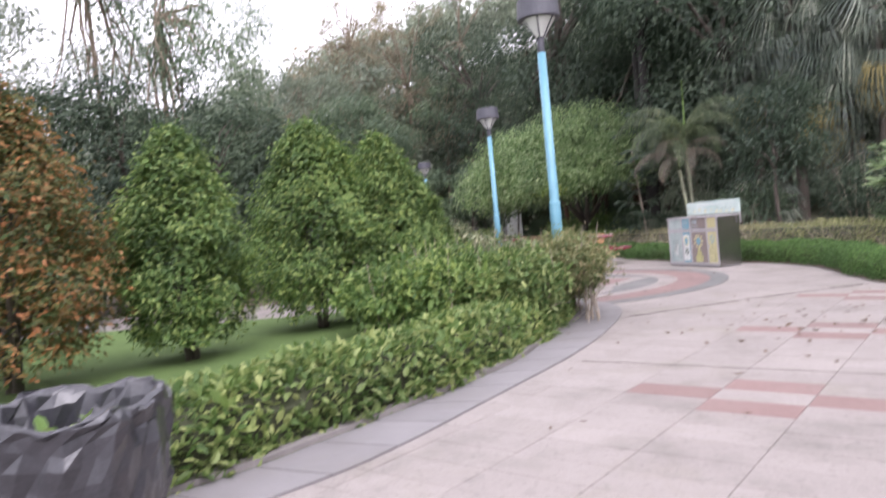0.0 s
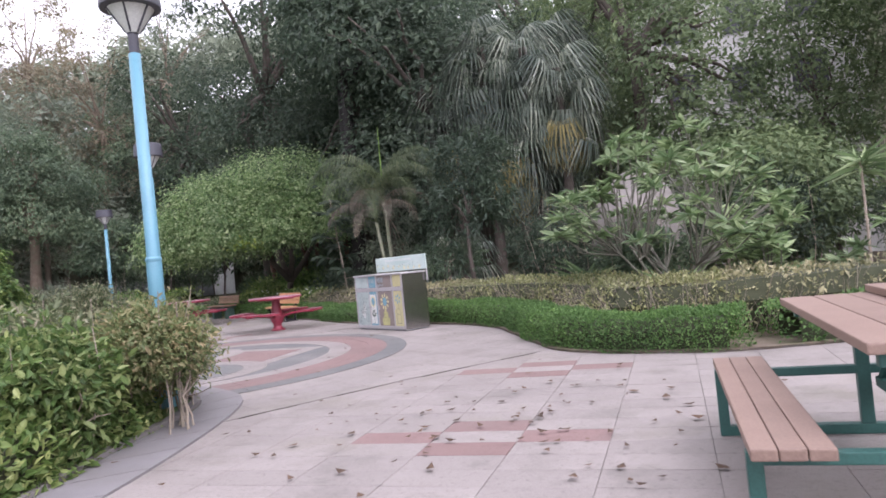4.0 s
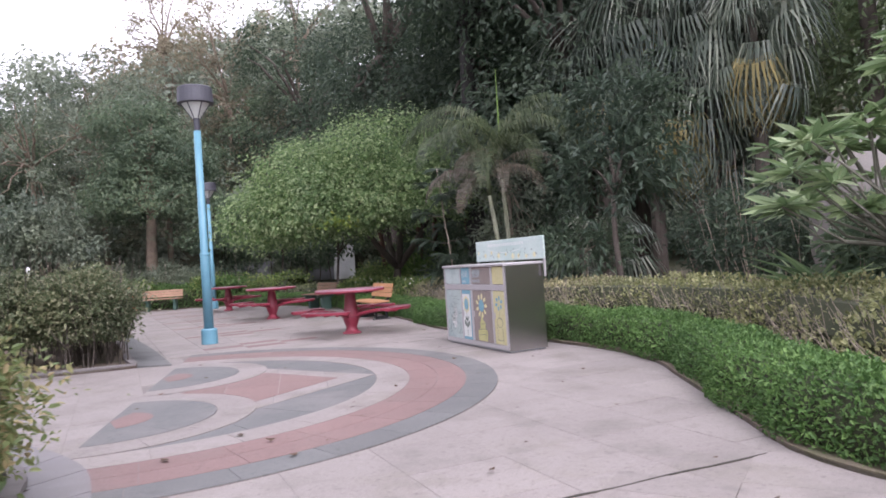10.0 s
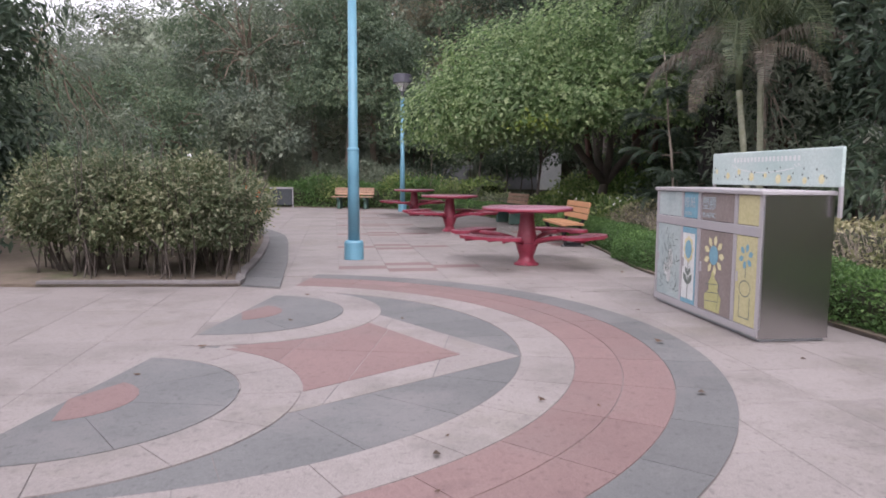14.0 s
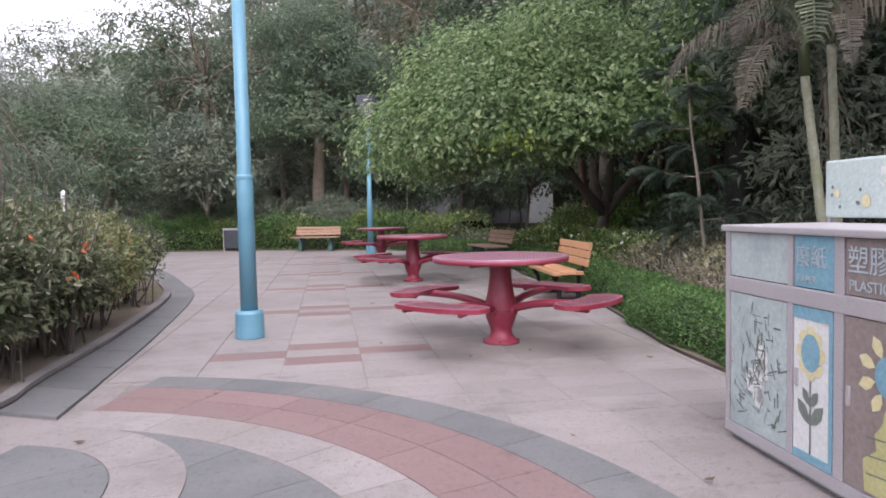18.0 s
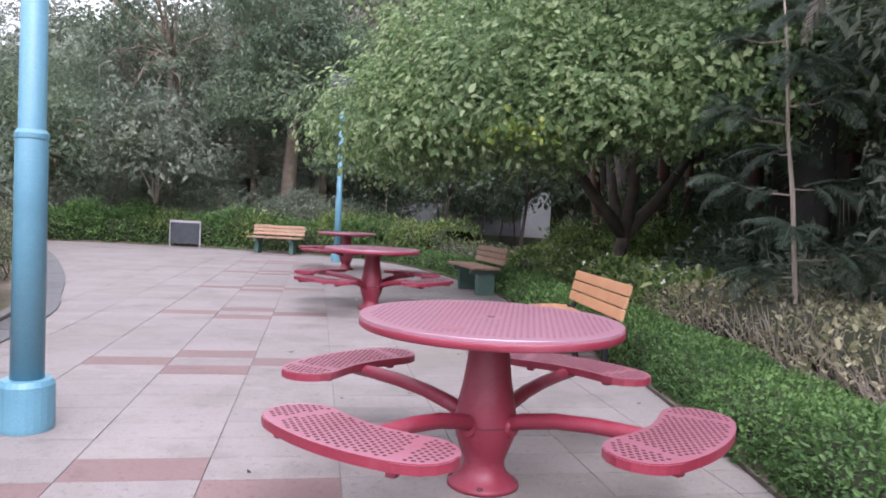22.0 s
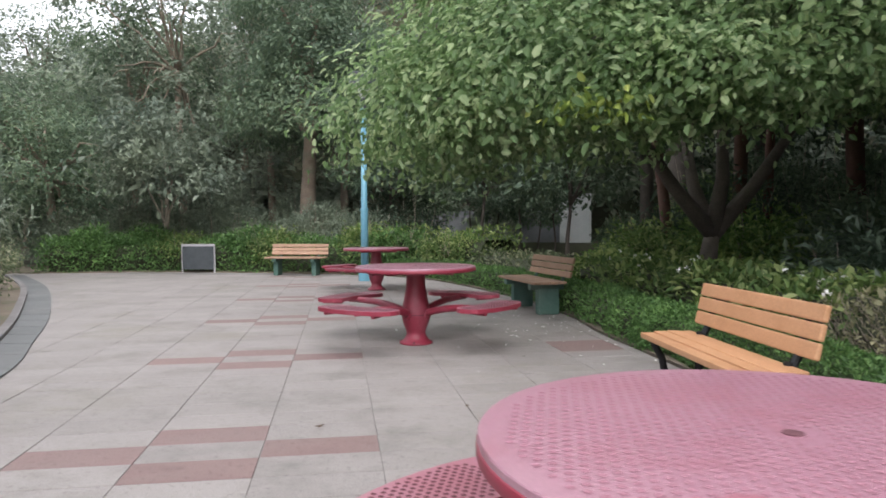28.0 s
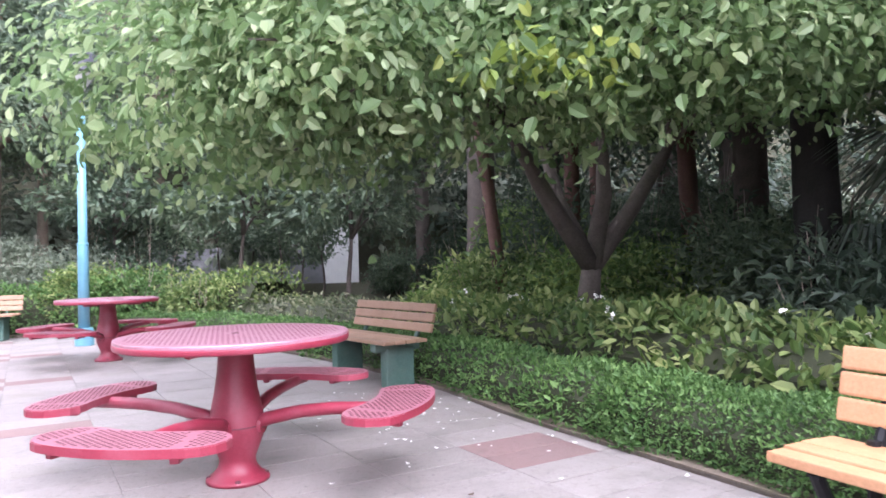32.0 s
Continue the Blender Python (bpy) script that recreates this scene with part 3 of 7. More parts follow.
def bush(name, foot, radii, leaf_mat, leaf, label, seed, count=120, per=24, clump=0.1, stems=14, category="shrub", bare=0.25, group="", aspect=0.5, stem_r=0.012, stem_mat=None, oval=False):
    """A shrub with bare forking stems below and a crown of leaf clumps."""
    rng, bend = np.random.default_rng(seed), np.random.default_rng(seed + 7000)
    t = thing(name, pose(*foot), label, category, group)
    bm = bmesh.new()
    for _ in range(stems):
        a = rng.random() * 6.28
        f = np.array([math.cos(a) * radii[0], math.sin(a) * radii[1], 0]) * rng.uniform(0.25, 0.75)
        e = np.array([math.cos(a) * radii[0], math.sin(a) * radii[1], 0]) * rng.uniform(0.4, 0.95) + np.array([0, 0, radii[2] * rng.uniform(0.6, 1.2)])
        m1 = f * 0.6 + e * 0.4 + rng.normal(size=3) * 0.04
        k1, k2 = f * 0.5 + m1 * 0.5 + bend.normal(size=3) * 0.018, m1 * 0.5 + e * 0.5 + bend.normal(size=3) * 0.03
        tube([f, k1, m1, k2, e], [stem_r * 0.9, stem_r * 0.75, stem_r * 0.66, stem_r * 0.5, stem_r * 0.3], 5, bm)
        e2 = m1 + (e - m1) * 0.7 + rng.normal(size=3) * 0.14
        tube([m1, (m1 + e2) / 2 + rng.normal(size=3) * 0.02, e2], [stem_r * 0.7, stem_r * 0.5, stem_r * 0.25], 4, bm)
    part("stem", bm, stem_mat or M_TWIG, t)
    c = (0, 0, radii[2] * (0.5 + bare / 2))
    at, out = clumps(rng, c, (radii[0], radii[1], radii[2] * (0.5 - bare / 2)), count, per, clump, under=-0.9, shell=0.35)
    put("crown", leaf_mesh("crown", at, out, leaf, aspect, 0.1, 0.8, rng, oval=oval), leaf_mat, t)
    return t


# ---- the plan ----
BED1_IN = smooth_line([(-4.0, 3.6), (-1.5, 5.5), (0.61, 7.54), (1.23, 8.3), (2.05, 9.55), (2.6, 10.5), (2.95, 11.5), (3.3, 12.5), (3.62, 13.3), (3.76, 14.0), (3.66, 14.55), (3.36, 15.2), (2.6, 15.8), (1.0, 16.1)], 0.3)
BED1_OUT = smooth_line([(-3.7, 3.0), (-1.0, 5.0), (1.18, 7.38), (1.74, 8.08), (2.42, 9.30), (3.06, 10.47), (3.5, 11.45), (3.88, 12.5), (4.1, 13.3), (4.17, 13.95), (4.02, 14.6), (3.62, 15.35), (2.75, 16.1), (1.0, 16.45)], 0.3)
BED2_IN = smooth_line([(0.3, 19.75), (1.2, 20.02), (2.30, 20.32), (2.28, 20.52), (2.0, 21.1), (1.3, 22.9), (0.0, 25.7), (-1.2, 27.4), (-2.95, 29.5), (-6.2, 33.0), (-9.5, 35.9)], 0.3)
BED2_OUT = smooth_line([(2.80, 20.29), (2.42, 21.2), (1.62, 23.05), (0.2, 26.0), (-0.96, 27.6), (-2.7, 29.75), (-5.95, 33.25), (-9.2, 36.1)], 0.3)
RIGHT = smooth_line([(22.0, 8.4), (15.0, 10.4), (11.2, 11.6), (9.5, 12.15), (8.85, 12.55), (8.15, 13.4), (7.9, 14.1), (8.0, 14.9), (8.12, 15.6), (8.3, 16.7), (8.42, 17.5), (8.3, 18.5), (7.95, 19.5), (7.5, 20.55), (6.9, 21.85), (6.6, 22.65), (6.42, 23.4), (6.22, 24.5), (5.95, 25.7), (5.6, 26.9), (5.1, 28.3), (4.7, 29.4), (4.33, 30.7), (3.6, 32.4), (2.6, 34.2), (1.2, 36.2), (-0.4, 37.5)], 0.25)
BACK = smooth_line([(-0.4, 37.5), (-1.6, 37.8), (-4.0, 38.0), (-7.0, 37.8), (-9.6, 36.8)], 0.3)
RING = Vector((3.22, 17.8))
RING_U, RING_V = Vector((0.9926, 0.1216)), Vector((-0.1216, 0.9926))


def hill(x, y):
    """The height of the ground: level round the square, a wooded hill behind it."""
    crest = float(np.interp(x, [-140, -75, -50, -35, -22, -13, -3, 5, 20, 40, 90, 160], [0, 0.5, 1.5, 3, 8.0, 10.0, 13.0, 15.0, 19, 24, 30, 30]))
    far = max(0.0, y - 45) + max(0.0, x - 30) * 0.6
    k = min(1.0, far / 15.0)
    return -0.06 + crest * (k * k * (3 - 2 * k)) + min(16.0, max(0.0, far - 15) * 0.10) + 0.5 * math.sin(x * 0.21) * math.sin(y * 0.19) * min(1, far / 15)


def build_ground():
    xs = np.r_[-1500, -700, -300, np.linspace(-150, 170, 55), 320, 700, 1500]
    ys = np.r_[-1500, -600, -200, -80, np.linspace(-30, 170, 45), 320, 700, 1500]
    verts = [(x, y, hill(x, y)) for y in ys for x in xs]
    n = len(xs)
    faces = [(j * n + i, j * n + i + 1, (j + 1) * n + i + 1, (j + 1) * n + i) for j in range(len(ys) - 1) for i in range(n - 1)]
    me = mesh_of("ground", verts, faces)
    me.shade_smooth()
    tagged(put("ground", me, M_GROUND), "earth ground with leaf litter rising to a wooded hill", "ground", kind="structure")


build_ground()

pav = tagged(part("pavement", slab([(-16, -8), (26, -8), (26, 40), (-16, 40)], -0.055, -0.0065), M_JOINT), "cream granite paving with red tile clusters and dirty joints", "pavement", kind="structure")


def bed(name, outline, material, z, label):
    tagged(part(name, slab(outline, -0.05, z), material), label, "planting bed", kind="structure")


bed("bed_lawn", [tuple(p) for p in BED1_IN] + [(-5, 16.3), (-16.2, 16.6), (-16.2, 2.5), (-6, 2.9)], M_LAWN, 0.02, "grass lawn of the planting bed")
bed("bed_middle", [tuple(p) for p in BED2_IN] + [(-16.2, 37.0), (-16.2, 18.6), (-3.5, 19.2)], M_SOIL, 0.03, "bare soil bed under shrubs")
bed("bed_right", [tuple(p) for p in RIGHT] + [(-0.4, 40.2), (26.2, 40.2), (26.2, 8.2)], M_SOIL, 0.03, "soil bed behind the clipped hedge")
bed("bed_back", [tuple(p) for p in BACK] + [(-16.2, 36.9), (-16.2, 40.2), (-0.4, 40.2)], M_SOIL, 0.03, "soil bed behind the far hedge")

# ---- lamps ----


def street_lamp(x, y, turn):
    t = thing("street_lamp", pose(x, y, 0, 0, 0, turn), "tall sky-blue lamp post with grey drum head", "street lamp", "blue lamp posts")
    part("base", lathe([(0.135, 0), (0.138, 0.02), (0.135, 0.24), (0.12, 0.268), (0.085, 0.27)], 24), M_BLUE, t, smooth=False)
    part("pole", lathe([(0.082, 0.26), (0.078, 1.54), (0.066, 1.58), (0.060, 3.70)], 20), M_BLUE, t, smooth=True)
    part("collar", lathe([(0.079, 1.525), (0.083, 1.53), (0.083, 1.555), (0.069, 1.575)], 20), M_BLUE, t)
    part("neck", lathe([(0.052, 3.69), (0.052, 3.90), (0.065, 3.92)], 16), M_LAMPGREY, t)
    glass = part("lantern", lathe([(0.065, 3.915), (0.10, 3.97), (0.235, 4.17), (0.235, 4.18)], 24), M_PAINTWHITE, t, "frosted glass cone")
    for k in range(6):
        a = k * math.pi / 3
        part("rib", tube([(0.068 * math.cos(a), 0.068 * math.sin(a), 3.92), (0.245 * math.cos(a), 0.245 * math.sin(a), 4.18)], [0.011, 0.011], 5), M_LAMPGREY, t)
    part("cap", lathe([(0.24, 4.165), (0.30, 4.17), (0.305, 4.18), (0.29, 4.44), (0.27, 4.455), (0.05, 4.47)], 28), M_LAMPGREY, t, "dark grey drum cap")
    return t


for lx, ly, lt in ((3.42, 14.06, 20), (2.665, 22.97, 70), (-0.275, 35.93, 120)):
    street_lamp(lx, ly, lt)


# ---- perforated round tables ----
def arc_seat_outline(r_in, r_out, half):
    pts = []
    rc, w = (r_in + r_out) / 2, (r_out - r_in) / 2
    a0 = half - w / rc
    for a in np.linspace(-a0, a0, 15):
        pts.append((r_out * math.cos(a), r_out * math.sin(a)))
    for b in np.linspace(0, math.pi, 9)[1:-1]:
        c = (rc * math.cos(a0), rc * math.sin(a0))
        pts.append((c[0] + w * (math.cos(a0) * math.cos(b) - math.sin(a0) * math.sin(b)), c[1] + w * (math.sin(a0) * math.cos(b) + math.cos(a0) * math.sin(b))))
    for a in np.linspace(a0, -a0, 15):
        pts.append((r_in * math.cos(a), r_in * math.sin(a)))
    for b in np.linspace(math.pi, 2 * math.pi, 9)[1:-1]:
        c = (rc * math.cos(a0), -rc * math.sin(a0))
        pts.append((c[0] + w * (math.cos(-a0) * math.cos(b) - math.sin(-a0) * math.sin(b)), c[1] + w * (math.sin(-a0) * math.cos(b) + math.cos(-a0) * math.sin(b))))
    return pts


# flat discs laid on a plate; their dark colour stands for open holes
def hole_discs(name, centres, r, z, seg=8):
    a = np.arange(seg) * 2 * math.pi / seg
    c = np.asarray(centres, float)
    ring = np.stack([np.cos(a) * r, np.sin(a) * r], 1)
    xy = (c[:, None, :] + ring[None]).reshape(-1, 2)
    verts = np.c_[xy, np.full(len(xy), z)]
    return mesh_of(name, verts, np.arange(len(verts)).reshape(-1, seg))


def punched_plate(outline_test, step, r, extent):
    out = []
    j = 0
    y = -extent
    while y <= extent:
        x = -extent + (step / 2 if j % 2 else 0)
        while x <= extent:
            if outline_test(x, y):
                out.append((x, y))
            x += step
        y += step * 0.866
        j += 1
    return out


def picnic_table(x, y, turn):
    t = thing("round_table", pose(x, y, 0, 0, 0, turn), "round perforated table in faded red-pink coating with four curved seats", "table", "perforated round tables")
    part("pedestal", lathe([(0.166, 0.0), (0.166, 0.014), (0.160, 0.022), (0.132, 0.036), (0.104, 0.070), (0.095, 0.10), (0.096, 0.125), (0.116, 0.175), (0.136, 0.230), (0.144, 0.285), (0.143, 0.32), (0.132, 0.39), (0.113, 0.48), (0.099, 0.58), (0.093, 0.66), (0.094, 0.70), (0.115, 0.715), (0.115, 0.735)], 28), M_PINK, t, smooth=True)
    part("seam_ring", lathe([(0.1436, 0.292), (0.1452, 0.295), (0.1436, 0.299)], 28), M_HOLE, t)
    for k in range(4):
        part("bolt", lathe([(0.016, 0), (0.016, 0.012), (0.009, 0.016)], 8, m=pose(0.146 * math.cos(0.5 + k * 1.571), 0.146 * math.sin(0.5 + k * 1.571), 0.016)), M_HOLE, t)
    top = part("tabletop", lathe([(0.50, 0.735), (0.590, 0.733), (0.599, 0.740), (0.602, 0.764), (0.602, 0.776), (0.600, 0.7795), (0.580, 0.780)], 56), M_PINKTOP, t, "faded pink perforated top, paled for sky sheen")
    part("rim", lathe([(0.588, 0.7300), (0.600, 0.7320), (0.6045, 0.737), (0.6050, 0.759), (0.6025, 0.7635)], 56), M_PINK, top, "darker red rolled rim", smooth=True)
    put("perforation", hole_discs("perforation", punched_plate(lambda a, b: 0.06 < math.hypot(a, b) < 0.55, 0.030, 0, 0.56), 0.0088, 0.7812), M_PERF, top)["kind"] = "stuff"
    # a small dark disc paints the shaded slot at the centre
    part("centre_plug", lathe([(0.021, 0.7795), (0.021, 0.782), (0.015, 0.7825)], 14), M_HOLE, top)
    part("underframe", tube([(-0.45, 0, 0.72), (0.45, 0, 0.72)], [0.02, 0.02], 6, tube([(0, -0.45, 0.72), (0, 0.45, 0.72)], [0.02, 0.02], 6)), M_PINK, t)
    half = 0.490
    outline = arc_seat_outline(0.765, 1.065, half)

    def on_seat(px, py):
        r, a = math.hypot(px, py), abs(math.atan2(py, px))
        if not 0.788 < r < 1.042:
            return False
        a0 = half - 0.15 / 0.915
        if abs(a - 0.30) * r < 0.022:
            return False
        return a < a0 or math.hypot(px - 0.915 * math.cos(a0), abs(py) - 0.915 * math.sin(a0)) < 0.127

    holes = [(px, py) for px, py in punched_plate(on_seat, 0.0285, 0, 1.1)]
    for k in range(4):
        m = Matrix.Rotation(k * math.pi / 2, 4, "Z")
        arm = tube([(0.10, 0, 0.30), (0.20, 0, 0.335), (0.36, 0, 0.370), (0.54, 0, 0.390), (0.72, 0, 0.396), (0.90, 0, 0.396)], [0.036, 0.036, 0.034, 0.033, 0.032, 0.030], 12)
        bmesh.ops.transform(arm, matrix=m, verts=arm.verts)
        part("arm", arm, M_PINK, t, smooth=True)
        cuff = lathe([(0.045, 0.125), (0.048, 0.14), (0.042, 0.155)], 14, m=m @ pose(0, 0, 0.295, 0, 90, 0) @ pose(0, 0, 0, 0, 0, 0))
        part("socket", cuff, M_PINK, t)
        bm = slab(outline, 0.402, 0.440, bevel=0.004)
        bmesh.ops.transform(bm, matrix=m, verts=bm.verts)
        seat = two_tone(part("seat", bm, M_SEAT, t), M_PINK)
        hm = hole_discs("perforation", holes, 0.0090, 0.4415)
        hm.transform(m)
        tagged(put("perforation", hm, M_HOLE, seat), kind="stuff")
        for s in (-1, 1):
            a = s * 0.28
            br = bmesh.new()
            box(br, 0.82, -0.02, 0.373, 1.04, 0.02, 0.405, 0.008, m @ Matrix.Rotation(a, 4, "Z"))
            part("bracket", br, M_PINK, seat)
    return t


TABLE = picnic_table(5.11, 22.98, -26)
copy_thing(TABLE, pose(2.92, 28.33, 0, 0, 0, -22))
copy_thing(TABLE, pose(0.66, 33.9, 0, 0, 0, -18))


def worn_patch(table, x, y, r, seed):
    """An uneven patch where the faded coating is rubbed back to red."""
    rng = random.Random(seed)
    pts = [(x + r * rng.uniform(0.7, 1.15) * math.cos(k * 0.393) * 1.3, y + r * rng.uniform(0.7, 1.15) * math.sin(k * 0.393)) for k in range(16)]
    top = next(o for o in table.children if o.name.startswith("tabletop"))
    part("worn_patch", slab(pts, 0.7790, 0.7818), M_SEAT, top, "rubbed darker red patch")


worn_patch(TABLE, 0.063, -0.414, 0.055, 3)


# ---- benches ----
def slat(x0, y0, z0, x1, y1, z1, m=None, bevel=0.011):
    return box(bmesh.new(), x0, y0, z0, x1, y1, z1, bevel, m)


def iron_bench(x, y, turn):
    """Four close slats on the seat, three wide ones on the back, on two black iron legs; it faces -y."""
    t = thing("bench", pose(x, y, 0, 0, 0, turn), "varnished orange slatted bench on black iron legs", "bench", "slatted benches")
    for k in range(4):
        drop = (0.012, 0.003, 0.0, 0.004)[k]
        part("seat_slat", slat(-0.74, -0.175 + k * 0.0955, 0.366 - drop, 0.74, -0.175 + k * 0.0955 + 0.0940, 0.406 - drop, bevel=0.007), M_WOOD, t)
    lean = pose(0, 0.215, 0.415, -13)
    for k in range(3):
        part("back_slat", slat(-0.74, 0.0, 0.048 + k * 0.103, 0.74, 0.034, 0.142 + k * 0.103, lean), M_WOOD, t)
    for s in (-1, 1):
        lx = s * 0.56
        leg = tube([(lx, -0.15, 0.355), (lx, -0.125, 0.31), (lx, -0.085, 0.24), (lx, -0.065, 0.14), (lx, -0.06, 0.02)], [0.022, 0.026, 0.027, 0.027, 0.034], 8)
        tube([(lx, 0.19, 0.42), (lx, 0.185, 0.24), (lx, 0.18, 0.02)], [0.026, 0.026, 0.032], 8, leg)
        box(leg, lx - 0.025, -0.16, 0.334, lx + 0.025, 0.20, 0.366, 0.006)
        part("leg", leg, M_BLACK, t)
        part("foot_plate", a_box(lx - 0.055, -0.13, 0.0, lx + 0.055, 0.25, 0.020, 0.006), M_BLACK, t)
        part("foot_rail", a_box(lx - 0.012, -0.05, 0.018, lx + 0.012, 0.18, 0.07, 0.004), M_BLACK, t)
        part("back_bracket", tube([(lx, 0.195, 0.36), (lx, 0.262, 0.48), (lx, 0.325, 0.73)], [0.026, 0.024, 0.018], 8), M_BLACK, t)
        for b in (-0.105, 0.225):
            part("bolt", lathe([(0.016, 0.020), (0.016, 0.030), (0.01, 0.034)], 8, m=pose(lx + 0.035 * s, b, 0)), M_PLATE, t)
    return t


def cast_bench(x, y, turn, label):
    t = thing("bench", pose(x, y, 0, 0, 0, turn), label, "bench", "slatted benches")
    for k in range(4):
        part("seat_slat", slat(-0.72, -0.265 + k * 0.118, 0.412, 0.72, -0.265 + k * 0.118 + 0.108, 0.447), M_OLDWOOD, t)
    lean = pose(0, 0.215, 0.45, -14)
    for k in range(3):
        part("back_slat", slat(-0.72, 0.0, 0.045 + k * 0.093, 0.72, 0.032, 0.127 + k * 0.093, lean), M_OLDWOOD, t)
    for s in (-1, 1):
        lx = s * 0.48
        sup = a_box(lx - 0.06, -0.13, 0.0, lx + 0.06, 0.17, 0.36, 0.02)
        box(sup, lx - 0.05, -0.24, 0.33, lx + 0.05, 0.24, 0.412, 0.015)
        part("support", sup, M_GREENCON, t)
        part("back_bracket", tube([(lx, 0.21, 0.40), (lx, 0.29, 0.55), (lx, 0.345, 0.74)], [0.022, 0.022, 0.016], 8), M_GREENCON, t)
    return t


iron_bench(5.405, 26.18, -73.2)
cast_bench(3.80, 31.30, -63.2, "weathered tan slatted bench on dark green cast supports")
cast_bench(-2.50, 37.30, 4, "weathered tan slatted bench before the far hedge")


# ---- recycling bin with painted doors ----
def sheet(bm, pts, y, m):
    """A thin painted patch: an outline of (x, z) laid just proud of a panel."""
    n = len(pts)
    vs = [bm.verts.new(m @ Vector((x, y, z))) for x, z in pts]
    bm.faces.new(vs)
    return bm


def petal(cx, cz, a, r0, r1, w):
    ca, sa = math.cos(a), math.sin(a)
    pts = []
    for s, k in ((0, 0), (0.3, 0.8), (0.65, 1), (1, 0), (0.65, -1), (0.3, -0.8)):
        d, o = r0 + (r1 - r0) * s, w * k
        pts.append((cx + d * ca - o * sa, cz + d * sa + o * ca))
    return pts


def disc2(cx, cz, r, n=16, q=1.0):
    return [(cx + r * math.cos(2 * math.pi * k / n), cz + q * r * math.sin(2 * math.pi * k / n)) for k in range(n)]


def bar(x0, z0, x1, z1, w):
    d = Vector((x1 - x0, z1 - z0)).normalized() * w / 2
    return [(x0 - d.y, z0 + d.x), (x1 - d.y, z1 + d.x), (x1 + d.y, z1 - d.x), (x0 + d.y, z0 - d.x)]


